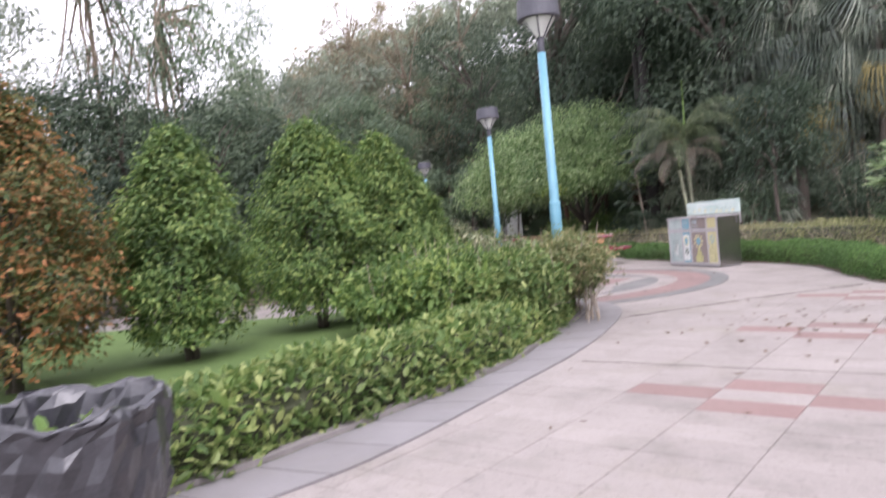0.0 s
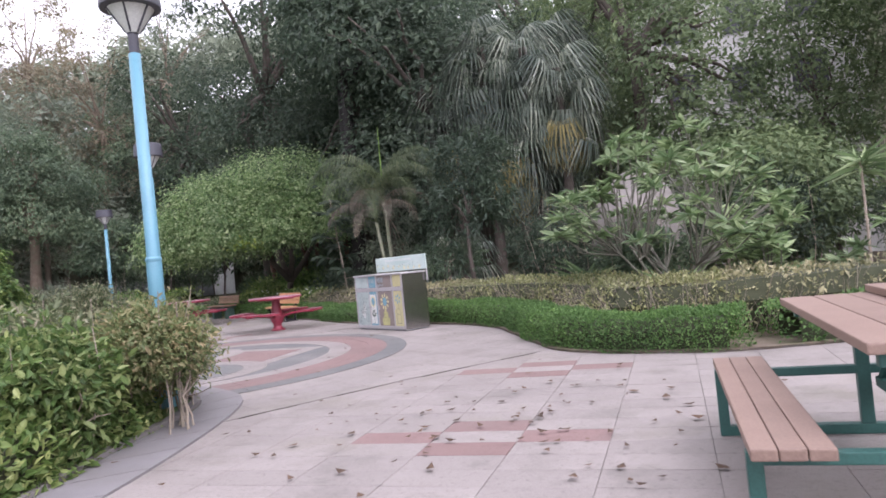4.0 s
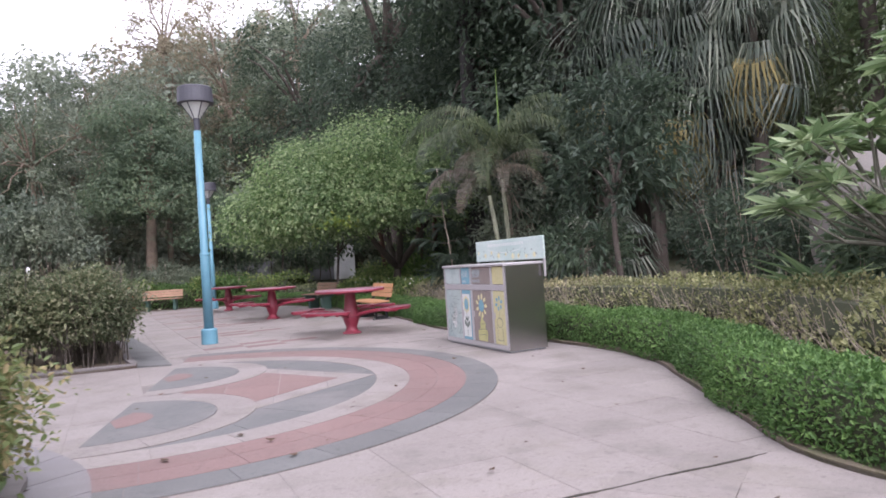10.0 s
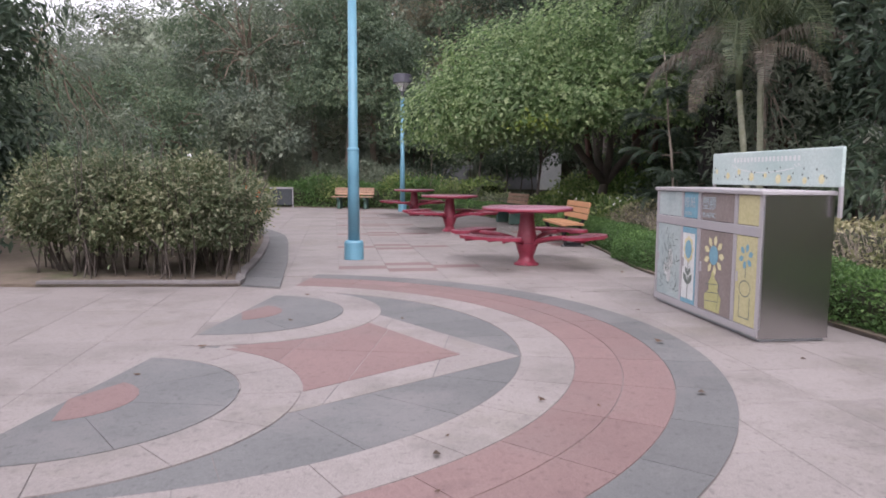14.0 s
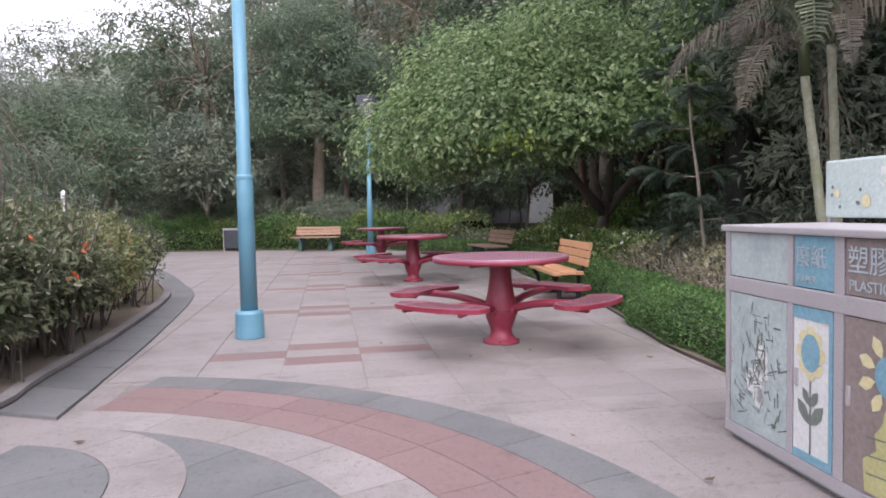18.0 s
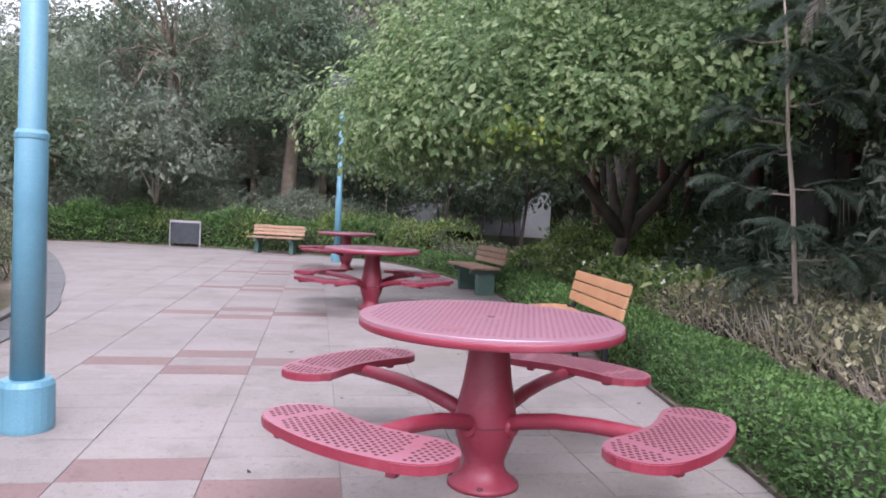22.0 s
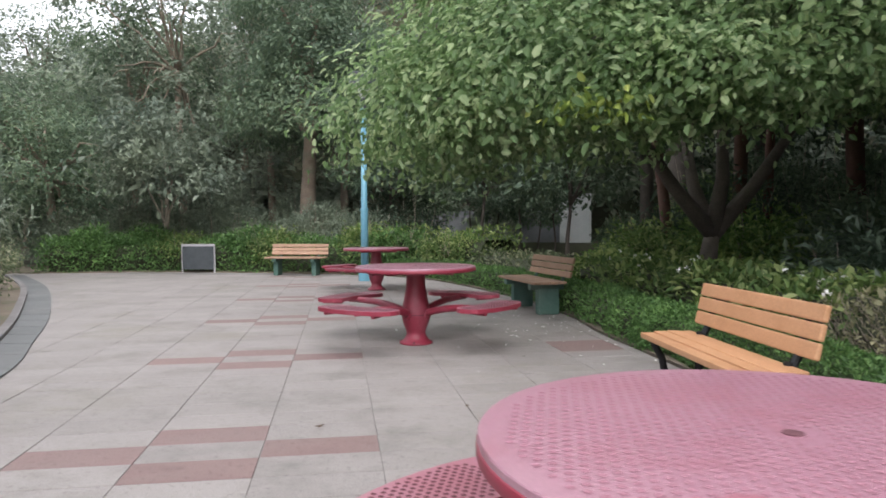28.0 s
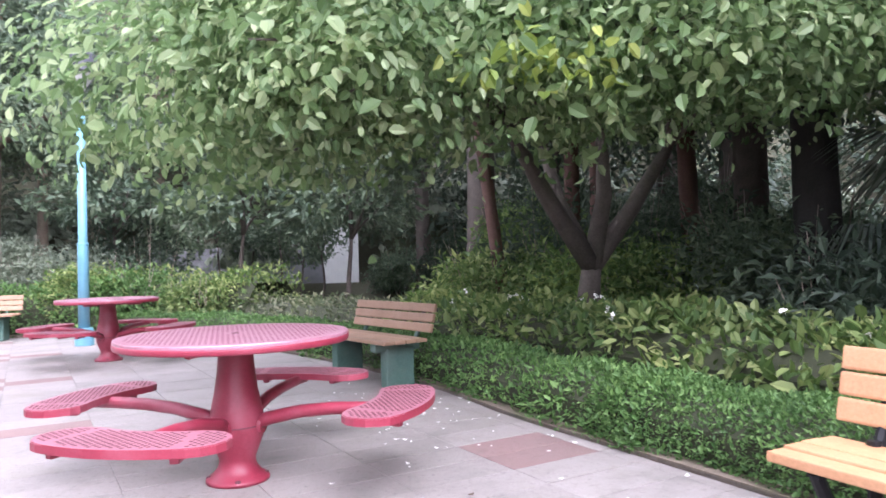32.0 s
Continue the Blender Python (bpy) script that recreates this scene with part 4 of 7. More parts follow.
def recycling_bin():
    """Local x runs from the far end to the near end along the front, the front faces -y."""
    L, D, H = 1.79, 0.55, 1.09
    a = math.degrees(math.atan2(18.90 - 20.59, 7.17 - 6.585))
    t = thing("recycling_bin", pose(6.585, 20.59, 0, 0, 0, a), "stainless steel recycling bin with four painted doors beside the hedge", "recycling bin")
    part("side_panel", a_box(L - 0.012, 0.004, 0.02, L, D, H - 0.03, 0.003), M_STEEL, t, "brushed steel end panel")
    part("side_panel", a_box(0, 0.004, 0.02, 0.012, D, H - 0.03, 0.003), M_STEEL, t)
    part("back_panel", a_box(0.012, D - 0.012, 0.02, L - 0.012, D, H - 0.03), M_STEEL, t)
    part("plinth", a_box(0.02, 0.03, 0.0, L - 0.02, D - 0.02, 0.05), M_PLATE, t)
    part("lid", a_box(-0.012, -0.018, H - 0.032, L + 0.012, D + 0.01, H, 0.008), M_FRAME, t, "pale steel top")
    fr = a_box(0.0, 0.0, 0.03, L, 0.02, 0.085)
    box(fr, 0.0, 0.0, 0.755, L, 0.022, 0.83, 0.006)
    part("rail", fr, M_FRAME, t)
    cuts = (0.0, 0.02, 0.29, 0.31, 0.46, 0.49, 0.785, 0.81, 0.975, 1.0)
    for k in range(0, 10, 2):
        part("post", a_box(cuts[k] * L, 0.002, 0.085, cuts[k + 1] * L, 0.024, H - 0.03, 0.003), M_FRAME, t)
    doors = ((1, 2, M_DOORGREY, "pale green painted"), (3, 4, M_PAINTWHITE, "white painted"), (5, 6, M_DOORBROWN, "brown painted"), (7, 8, M_DOORYELLOW, "yellow painted"))
    uppers = (M_DOORGREY, M_DOORBLUE, M_DOORBROWN, M_DOORYELLOW)
    one = Matrix.Identity(4)
    for (i, j, mat, word), up in zip(doors, uppers):
        x0, x1 = cuts[i] * L, cuts[j] * L
        d = part("door", a_box(x0 + 0.006, 0.006, 0.088, x1 - 0.006, 0.020, 0.752, 0.003), mat, t, word + " door")
        f = part("upper_panel", a_box(x0 + 0.006, 0.008, 0.834, x1 - 0.006, 0.020, H - 0.035, 0.003), up, t, word.replace("white", "blue") + " upper panel")
        part("handle", a_box(x0 + 0.022, -0.002, 0.40, x0 + 0.042, 0.008, 0.48, 0.004), M_FRAME, d, "small steel pull")
        cx, w = (x0 + x1) / 2, x1 - x0
        y = 0.0035
        bm = bmesh.new()
        if i == 1:
            rng = random.Random(4)
            for _ in range(120):
                px, pz = cx + max(-0.40, min(0.36, rng.gauss(0, 0.20))) * w, max(0.15, min(0.66, rng.gauss(0.38, 0.14)))
                ang = rng.choice((0.2, 1.2, 1.57, 2.2, 2.8)) + rng.uniform(-0.2, 0.2)
                ln = rng.uniform(0.02, 0.085)
                sheet(bm, bar(px, pz, px + ln * math.cos(ang), pz + ln * math.sin(ang), rng.uniform(0.002, 0.009)), y, one)
            part("painting", bm, M_PAINTDARK, d, "dark brush-stroke drawing")
            bm = bmesh.new()
            for _ in range(7):
                sheet(bm, disc2(cx + rng.uniform(-0.25, 0.25) * w, rng.uniform(0.22, 0.55), rng.uniform(0.02, 0.05), 9, 1.4), y + 0.001, one)
            tagged(part("wash", bm, M_PAINTWHITE, d), kind="stuff")
        elif i == 3:
            for z0, z1, nm in ((0.088, 0.125, "band"), (0.70, 0.752, "band")):
                part(nm, a_box(x0 + 0.006, 0.003, z0, x1 - 0.006, 0.008, z1), M_PAINTBLUE, d)
            part("border", a_box(x1 - 0.03, 0.0035, 0.125, x1 - 0.006, 0.008, 0.70), M_PAINTBLUE, d)
            for k in range(8):
                sheet(bm, disc2(cx - 0.01 + 0.062 * math.cos(k * 0.785), 0.56 + 0.085 * math.sin(k * 0.785), 0.033, 10), y, one)
            part("petals", bm, M_PAINTCREAM, d)
            part("flower_heart", sheet(bmesh.new(), disc2(cx - 0.01, 0.56, 0.062, 20, 1.3), y - 0.001, one), M_PAINTBLUE, d)
            bm = sheet(bmesh.new(), bar(cx - 0.01, 0.12, cx - 0.01, 0.47, 0.010), y, one)
            for sx in (-1, 1):
                sheet(bm, petal(cx - 0.01, 0.25, math.pi / 2 + sx * 0.7, 0.0, 0.13, 0.028), y - 0.0005, one)
                sheet(bm, petal(cx - 0.01, 0.33, math.pi / 2 + sx * 0.6, 0.0, 0.09, 0.02), y - 0.0005, one)
            part("stem", bm, M_PAINTDARK, d)
        elif i == 5:
            for k in range(9):
                sheet(bm, petal(cx - 0.02, 0.555, k * 0.698, 0.075, 0.165, 0.026), y, one)
            part("petals", bm, M_PAINTCREAM, d)
            part("flower_heart", sheet(bmesh.new(), disc2(cx - 0.02, 0.555, 0.072, 20, 1.1), y - 0.001, one), M_PAINTBLUE, d)
            bm = bmesh.new()
            sheet(bm, [(cx - 0.14, 0.10), (cx + 0.10, 0.10), (cx + 0.12, 0.22), (cx + 0.06, 0.28), (cx + 0.07, 0.33), (cx + 0.01, 0.37), (cx - 0.01, 0.43), (cx - 0.04, 0.43), (cx - 0.05, 0.38), (cx - 0.09, 0.33), (cx - 0.08, 0.27), (cx - 0.15, 0.22)], y, one)
            part("vase", bm, M_PAINTLIME, d)
            bm = bmesh.new()
            for z in (0.17, 0.24, 0.31):
                sheet(bm, bar(cx - 0.13, z, cx + 0.08, z + 0.02, 0.006), y - 0.001, one)
            sheet(bm, bar(cx + 0.06, 0.12, cx + 0.09, 0.34, 0.006), y - 0.001, one)
            part("outline", bm, M_PAINTDARK, d)
        else:
            for k in range(6):
                sheet(bm, petal(cx, 0.60, k * 1.047 + 0.3, 0.03, 0.10, 0.022), y, one)
            part("petals", bm, M_PAINTBLUE, d)
            bm = bmesh.new()
            for k in range(14):
                sheet(bm, bar(cx + 0.075 * math.cos(k * 0.45), 0.36 + 0.06 * math.sin(k * 0.45), cx + 0.075 * math.cos((k + 1) * 0.45), 0.36 + 0.06 * math.sin((k + 1) * 0.45), 0.008), y, one)
            for q in (bar(cx, 0.44, cx, 0.52, 0.008), bar(cx - 0.07, 0.14, cx - 0.07, 0.30, 0.008), bar(cx + 0.07, 0.14, cx + 0.07, 0.30, 0.008), bar(cx - 0.07, 0.14, cx + 0.07, 0.14, 0.008)):
                sheet(bm, q, y, one)
            part("outline", bm, M_PAINTDARK, d)
        if i in (3, 5):
            chars = "廢紙" if i == 3 else "塑膠"
            write("lettering", chars, 0.115 if i == 5 else 0.10, (x0 + 0.02, 0.004, 0.93), f, M_PAINTFAINT)
            write("small_lettering", "PLASTIC" if i == 5 else "PAPER", 0.058 if i == 5 else 0.046, (x0 + 0.03, 0.004, 0.855), f, M_PAINTFAINT)
    board = part("sign_board", a_box(0.03, D - 0.02, 1.115, L + 0.07, D + 0.012, 1.405, 0.012), M_SIGN, t, "pale mint painted header board")
    for px in (0.05, L + 0.055):
        part("sign_post", a_box(px - 0.012, D - 0.012, 0.9, px + 0.012, D + 0.01, 1.13), M_FRAME, t)
    yb = D - 0.0235
    bm = bmesh.new()
    for k in range(18):
        px = 0.42 + k * 0.055
        sheet(bm, bar(px, 1.335, px + 0.034, 1.335, 0.040), yb, one)
    for k in range(24):
        q0, q1 = k / 24, (k + 1) / 24
        zz = lambda q: 1.27 - 0.045 * math.sin(q * math.pi)
        sheet(bm, bar(0.4 + 1.0 * q0, zz(q0) + 0.03 * (k < 2 or k > 21), 0.4 + 1.0 * q1, zz(q1), 0.007), yb, one)
    tagged(part("board_lettering", bm, M_PAINTWHITE, board), kind="stuff")
    rng = random.Random(8)
    bm, bd = bmesh.new(), bmesh.new()
    for k in range(9):
        px = 0.14 + k * 0.19 + rng.uniform(-0.03, 0.03)
        sheet(bm, disc2(px, rng.uniform(1.16, 1.24), rng.uniform(0.018, 0.045), 12), yb, one)
        for _ in range(3):
            sheet(bd, disc2(px + rng.uniform(-0.06, 0.06), rng.uniform(1.16, 1.27), 0.010, 7), yb - 0.001, one)
    tagged(part("board_decoration", bm, M_PAINTCREAM, board), kind="stuff")
    tagged(part("board_drawing", bd, M_PAINTDARK, board), kind="stuff")
    return t


def write(name, text, size, at, parent, material):
    cu = bpy.data.curves.new(name, "FONT")
    cu.body, cu.size, cu.extrude = text, size, 0.001
    tmp = bpy.data.objects.new(name, cu)
    scene.collection.objects.link(tmp)
    me = bpy.data.meshes.new_from_object(tmp.evaluated_get(bpy.context.evaluated_depsgraph_get()))
    bpy.data.objects.remove(tmp)
    me.transform(pose(*at, 90, 0, 0))
    me.materials.clear()
    return put(name, me, material, parent)


recycling_bin()


# ---- picnic table of brown boards on a green frame ----
def board_table():
    t = thing("picnic_table", pose(7.14, 8.75, 0, 0, 0, -34.5), "brown board picnic table and benches on dark green steel frame", "picnic table")
    for k in range(4):
        part("top_board", a_box(-0.375 + k * 0.189, -0.93 + 0.012 * (k % 2), 0.755, -0.375 + k * 0.189 + 0.184, 1.05, 0.80, 0.008), M_PICNIC, t)
    for s in (-1, 1):
        for k in range(3):
            part("bench_board", a_box(s * 0.66 - 0.145 + k * 0.097, -1.02, 0.405, s * 0.66 - 0.145 + k * 0.097 + 0.094, 1.02, 0.45, 0.007), M_PICNIC, t)
    for e in (-0.86, 0.86):
        f = a_box(-0.81, e - 0.03, 0.0, 0.81, e + 0.03, 0.06, 0.006)
        for px in (-0.78, 0.78):
            box(f, px - 0.03, e - 0.03, 0.05, px + 0.03, e + 0.03, 0.405, 0.006)
        box(f, -0.81, e - 0.028, 0.35, 0.81, e + 0.028, 0.40, 0.006)
        for px in (0.0, 0.18):
            box(f, px - 0.035, e - 0.03, 0.06, px + 0.035, e + 0.03, 0.755, 0.006)
        box(f, -0.33, e - 0.025, 0.70, 0.33, e + 0.025, 0.752, 0.006)
        part("frame", f, M_GREENSTEEL, t)
        part("brace", tube([(0.09, e, 0.30), (0.09, e * 0.25, 0.75)], [0.026, 0.026], 6), M_GREENSTEEL, t)
    part("tie_rail", a_box(0.06, -0.86, 0.27, 0.12, 0.86, 0.33, 0.006), M_GREENSTEEL, t)
    part("loose_board", a_box(0.10, -0.10, 0.802, 0.36, 1.05, 0.848, 0.008), M_PICNIC, t, "loose brown board on the tabletop")
    return t


board_table()


# ---- litter bin lined with a black bag ----
def bag_bin():
    t = thing("litter_bin", pose(0.72, 6.50, 0, 0, 0, 8), "litter basket lined with crumpled black plastic bag", "litter bin")
    rng = np.random.default_rng(6)
    bm = bmesh.new()
    seg, prof = 52, [(0.30, 0.10), (0.34, 0.30), (0.36, 0.50), (0.375, 0.68), (0.385, 0.76), (0.36, 0.775), (0.33, 0.74), (0.31, 0.55), (0.30, 0.3)]
    prof = [(prof[int(q)][0] + (prof[min(int(q) + 1, 8)][0] - prof[int(q)][0]) * (q % 1), prof[int(q)][1] + (prof[min(int(q) + 1, 8)][1] - prof[int(q)][1]) * (q % 1)) for q in np.linspace(0, 8, 19)]
    rings = []
    for k, (r, z) in enumerate(prof):
        ring = []
        for i in range(seg):
            a = 2 * math.pi * i / seg
            sq = 1 / max(abs(math.cos(a)), abs(math.sin(a))) ** 0.55
            ridge = noise.noise(Vector((3.2 * math.cos(a), 3.2 * math.sin(a), z * 5.0)))
            w = 1 + 0.10 * (0.35 - abs(ridge)) + 0.07 * (0.3 - abs(noise.noise(Vector((8 * math.cos(a), 8 * math.sin(a), z * 11 + 4)))))
            j = rng.normal(size=3) * (0.008 if 0 < k < len(prof) - 2 else 0.003)
            ring.append(bm.verts.new((r * sq * w * math.cos(a) + j[0], r * sq * w * math.sin(a) + j[1], z + 0.02 * math.sin(7 * a) * min(1, z / 0.7) + j[2])))
        rings.append(ring)
    for a, b in zip(rings, rings[1:]):
        for i in range(seg):
            bm.faces.new((a[i], a[(i + 1) % seg], b[(i + 1) % seg], b[i]))
    bm.faces.new(rings[-1])
    part("bag", bm, M_BAG, t, "crumpled black plastic bag")
    part("stand", a_box(-0.28, -0.28, 0, 0.28, 0.28, 0.14, 0.02), M_CONCRETE, t)
    at = rng.normal(size=(90, 3)) * (0.11, 0.11, 0.04) + (0, 0, 0.60)
    put("rubbish", leaf_mesh("rubbish", at, unit(rng.normal(size=(90, 3))), 0.10, 0.5, 0.0, rng=rng, oval=True), F_GRASS, t, "green leafy rubbish")
    return t


bag_bin()


# ---- hedges ----
def cut(line, y0, y1):
    return line[(line[:, 1] >= y0) & (line[:, 1] < y1)]


hedge("clipped_hedge", RIGHT[RIGHT[:, 0] > 9.4][20:], 0.75, 0.46, F_HEDGE, 0.045, "low clipped bright green hedge along the paving", 11, 900, left=False, rough=0.04)
near = RIGHT[RIGHT[:, 0] <= 9.45]
hedge("clipped_hedge", cut(near, 11.9, 21.1), 0.78, 0.44, F_HEDGE, 0.030, "low clipped bright green hedge curving along the paving", 12, 3300, oval=True, left=False, rough=0.04)
hedge("clipped_hedge", cut(near, 20.6, 28.9), 0.85, 0.40, F_HEDGE, 0.027, "low clipped bright green hedge behind the bench", 13, 4200, oval=True, left=False, rough=0.05)
hedge("clipped_hedge", cut(near, 28.2, 37.6), 0.85, 0.40, F_HEDGE, 0.045, "low green hedge at the edge of the square", 14, 1100, left=False, rough=0.06)
back1 = offset_line(RIGHT, -0.72)
hedge("dusty_hedge", back1[(back1[:, 0] > 9.2)][16:], 1.5, 0.78, F_BROWNHEDGE, 0.06, "tall dusty brownish hedge with bare stems", 21, 500, left=False, twigs=60, bare=0.35, rough=0.10)
b2 = back1[(back1[:, 0] <= 9.6)]
hedge("dusty_hedge", cut(b2, 11.2, 20.9), 1.7, 0.76, F_DUSTGREEN, 0.045, "tall dusty brownish hedge with bare stems", 22, 1150, oval=True, left=False, twigs=190, bare=0.35, rough=0.10)
hedge("dusty_hedge", cut(b2, 20.2, 27.6), 1.7, 0.74, F_BROWNHEDGE, 0.050, "dusty brownish hedge showing bare grey stems", 23, 1000, oval=True, left=False, twigs=330, bare=0.40, rough=0.12)
b3 = cut(back1, 26.9, 33.4)
hedge("shrub_border", b3, 1.6, 0.74, F_VARIEG, 0.095, "leafy green shrub border with a few white flowers", 24, 620, oval=True, left=False, rough=0.15, category="shrubs")
hedge("shrub_border", cut(offset_line(RIGHT, -0.8), 33.0, 37.4), 1.4, 0.65, F_SHRUB, 0.09, "mixed low shrubs under the trees", 25, 300, left=False, rough=0.15, category="shrubs")
hedge("far_hedge", BACK[::-1], 1.6, 0.95, F_HEDGE, 0.08, "loose green hedge along the far edge", 26, 650, left=True, rough=0.14)
hedge("far_hedge", smooth_line([(2.2, 36.6), (0.8, 37.6), (-0.6, 38.0)], 0.3), 1.6, 1.15, F_VARIEG, 0.10, "yellow-green rounded shrubs behind the lamp", 27, 230, left=False, rough=0.16)
for i, (x, y, h, mat) in enumerate(((-8.6, 37.9, 1.15, F_HEDGE), (-7.4, 38.5, 1.2, F_HEDGE), (-6.5, 38.6, 1.05, F_VARIEG), (-4.4, 38.7, 1.2, F_HEDGE), (-3.7, 38.6, 1.1, F_VARIEG), (-1.1, 38.5, 1.25, F_VARIEG), (-0.2, 38.3, 1.1, F_HEDGE), (1.3, 37.6, 1.0, F_VARIEG))):
    bush("hedge_shrub", (x, y, 0), (0.85, 0.6, h), mat, 0.085, "rounded bright green shrub of the far hedge", 520 + i, 190, 26, 0.12, 8, bare=0.05, group="shrubs of the far hedge")
hb1 = BED1_IN[(BED1_IN[:, 1] > 6.6) & (BED1_IN[:, 1] < 13.1)]
hedge("low_hedge", hb1, 0.95, 0.52, F_VARIEG, 0.07, "low hedge of pale yellow-green glossy leaves along the kerb", 31, 1250, oval=True, rough=0.10)
hedge("low_hedge", BED1_IN[(BED1_IN[:, 1] < 6.4)], 0.9, 0.55, F_VARIEG, 0.09, "low hedge of pale yellow-green glossy leaves", 32, 300, rough=0.10)

# ---- shrubs of the lawn bed ----
for i, (x, y, rx, ry, h, mat) in enumerate(((2.05, 12.6, 0.75, 0.8, 1.0, F_CONE), (2.55, 13.75, 0.7, 0.65, 1.1, F_SHRUB), (1.5, 14.5, 0.9, 0.8, 1.15, F_CONE), (0.6, 15.1, 1.0, 0.7, 1.0, F_SHRUB), (1.15, 12.7, 0.7, 0.7, 0.9, F_CONE))):
    bush("shrub", (x, y, 0), (rx, ry, h), mat, 0.075, "rounded green shrub on the lawn bed", 40 + i, 200, 30, 0.11, 12, oval=True)
bush("shrub", (2.72, 12.25, 0), (0.55, 0.6, 0.98), F_VARIEG, 0.07, "rounded pale green shrub beside the lamp post", 47, 260, 28, 0.09, 14, bare=0.2, oval=True)
bush("shrub", (3.45, 12.95, 0), (0.47, 0.60, 1.10), F_REDTOP, 0.046, "leggy shrub with bronze-tipped leaves and pale bare stems", 48, 330, 30, 0.085, 16, bare=0.38, oval=True)
bush("shrub", (3.42, 13.55, 0), (0.42, 0.45, 0.86), F_REDTOP, 0.046, "leggy shrub with bronze-tipped leaves at the lamp post foot", 46, 240, 30, 0.085, 12, bare=0.25, oval=True)
bush("shrub", (3.32, 14.25, 0), (0.56, 0.58, 1.0), F_REDTOP, 0.046, "leggy shrub with bronze-tipped leaves round the lamp post", 49, 330, 30, 0.085, 14, bare=0.16, oval=True)


def cone_tree(x, y, h, r, mat, seed):
    """A dense teardrop of leaf tufts down to the grass, on a short forked stem."""
    rng = np.random.default_rng(seed)
    t = thing("conical_tree", pose(x, y, 0), "dense conical garden tree with fresh green leaves" if mat is F_CONE else "dense conical tree with red and orange new leaves", "tree")
    bm = bmesh.new()
    for k in range(3):
        a = k * 2.1 + seed
        tube([(0.05 * math.cos(a), 0.05 * math.sin(a), 0), (0.10 * math.cos(a), 0.10 * math.sin(a), h * 0.2), (0.16 * r * math.cos(a), 0.16 * r * math.sin(a), h * (0.55 + 0.12 * k))], [0.045, 0.035, 0.012], 7, bm)
    n = 760
    s, az = rng.random(n) ** 0.85, rng.random(n) * 2 * math.pi
    lump = 1 + 0.12 * np.sin(3 * az + 9 * s + seed) + 0.11 * np.sin(5 * az - 14 * s) + 0.09 * np.sin(2 * az + 23 * s + 1.3 * seed)
    rad = 0.88 * r * np.minimum(1, 0.60 + 1.5 * s) * (1 - s ** 2.1) ** 0.75 * lump * (0.45 + 0.55 * rng.random(n) ** 0.35)
    z = h * (0.10 + 0.90 * s)
    c = np.stack([rad * np.cos(az), rad * np.sin(az), z], 1)
    out = unit(np.stack([np.cos(az), np.sin(az), 0.15 + 0.9 * s], 1))
    per = 34
    off = rng.normal(size=(n, per, 3)) * np.array([0.085, 0.085, 0.075]) * r
    for k in range(0, n, 12):
        tube([(0, 0, max(0.1, c[k, 2] * 0.75)), tuple(c[k] * 0.95)], [0.010, 0.004], 4, bm)
    part("trunk", bm, M_DARKBARK, t, smooth=True)
    at = (c[:, None] + off).reshape(-1, 3)
    put("crown", leaf_mesh("crown", at, out.repeat(per, 0), 0.070, 0.46, 0.35, 0.7, rng, shingle=True), mat, t)


for i, (x, y, h, r, mat) in enumerate(((-2.65, 10.9, 3.15, 1.30, F_CONERED), (-1.30, 12.2, 2.75, 0.96, F_CONE), (-0.15, 14.3, 3.0, 1.18, F_CONE), (0.72, 15.3, 2.85, 1.02, F_CONE), (1.25, 15.6, 2.2, 0.66, F_CONE), (-5.2, 12.5, 3.3, 1.2, F_CONE))):
    cone_tree(x, y, h, r, mat, 60 + i)

# ---- shrubs of the middle bed ----
for i, (x, y, rx, ry, h, mat) in enumerate(((1.55, 20.75, 0.75, 0.60, 1.15, F_SHRUB), (0.55, 20.75, 0.75, 0.7, 1.15, F_SHRUB), (-0.2, 20.9, 0.6, 0.7, 1.12, F_SHRUB), (1.2, 21.8, 0.6, 0.8, 1.05, F_SHRUB), (0.55, 23.1, 0.65, 0.85, 1.0, F_REDTOP), (-0.25, 24.7, 0.7, 0.85, 0.95, F_SHRUB), (-1.4, 26.2, 0.8, 0.8, 0.9, F_SHRUB), (-2.9, 27.9, 0.9, 0.9, 0.85, F_SHRUB), (-4.6, 29.8, 1.0, 1.0, 0.85, F_SHRUB), (-6.6, 31.8, 1.1, 1.0, 0.85, F_SHRUB), (-0.6, 22.4, 0.9, 0.9, 1.0, F_SHRUB))):
    bush("bed_shrub", (x, y, 0.02), (rx, ry, h * 1.2), mat, 0.047, "multi-stemmed shrub with pale dusty leaves and bare lower stems", 70 + i, 520 if i < 5 else 300, 34, 0.078, 28, bare=0.20, stem_mat=M_DARKBARK, oval=i < 5)

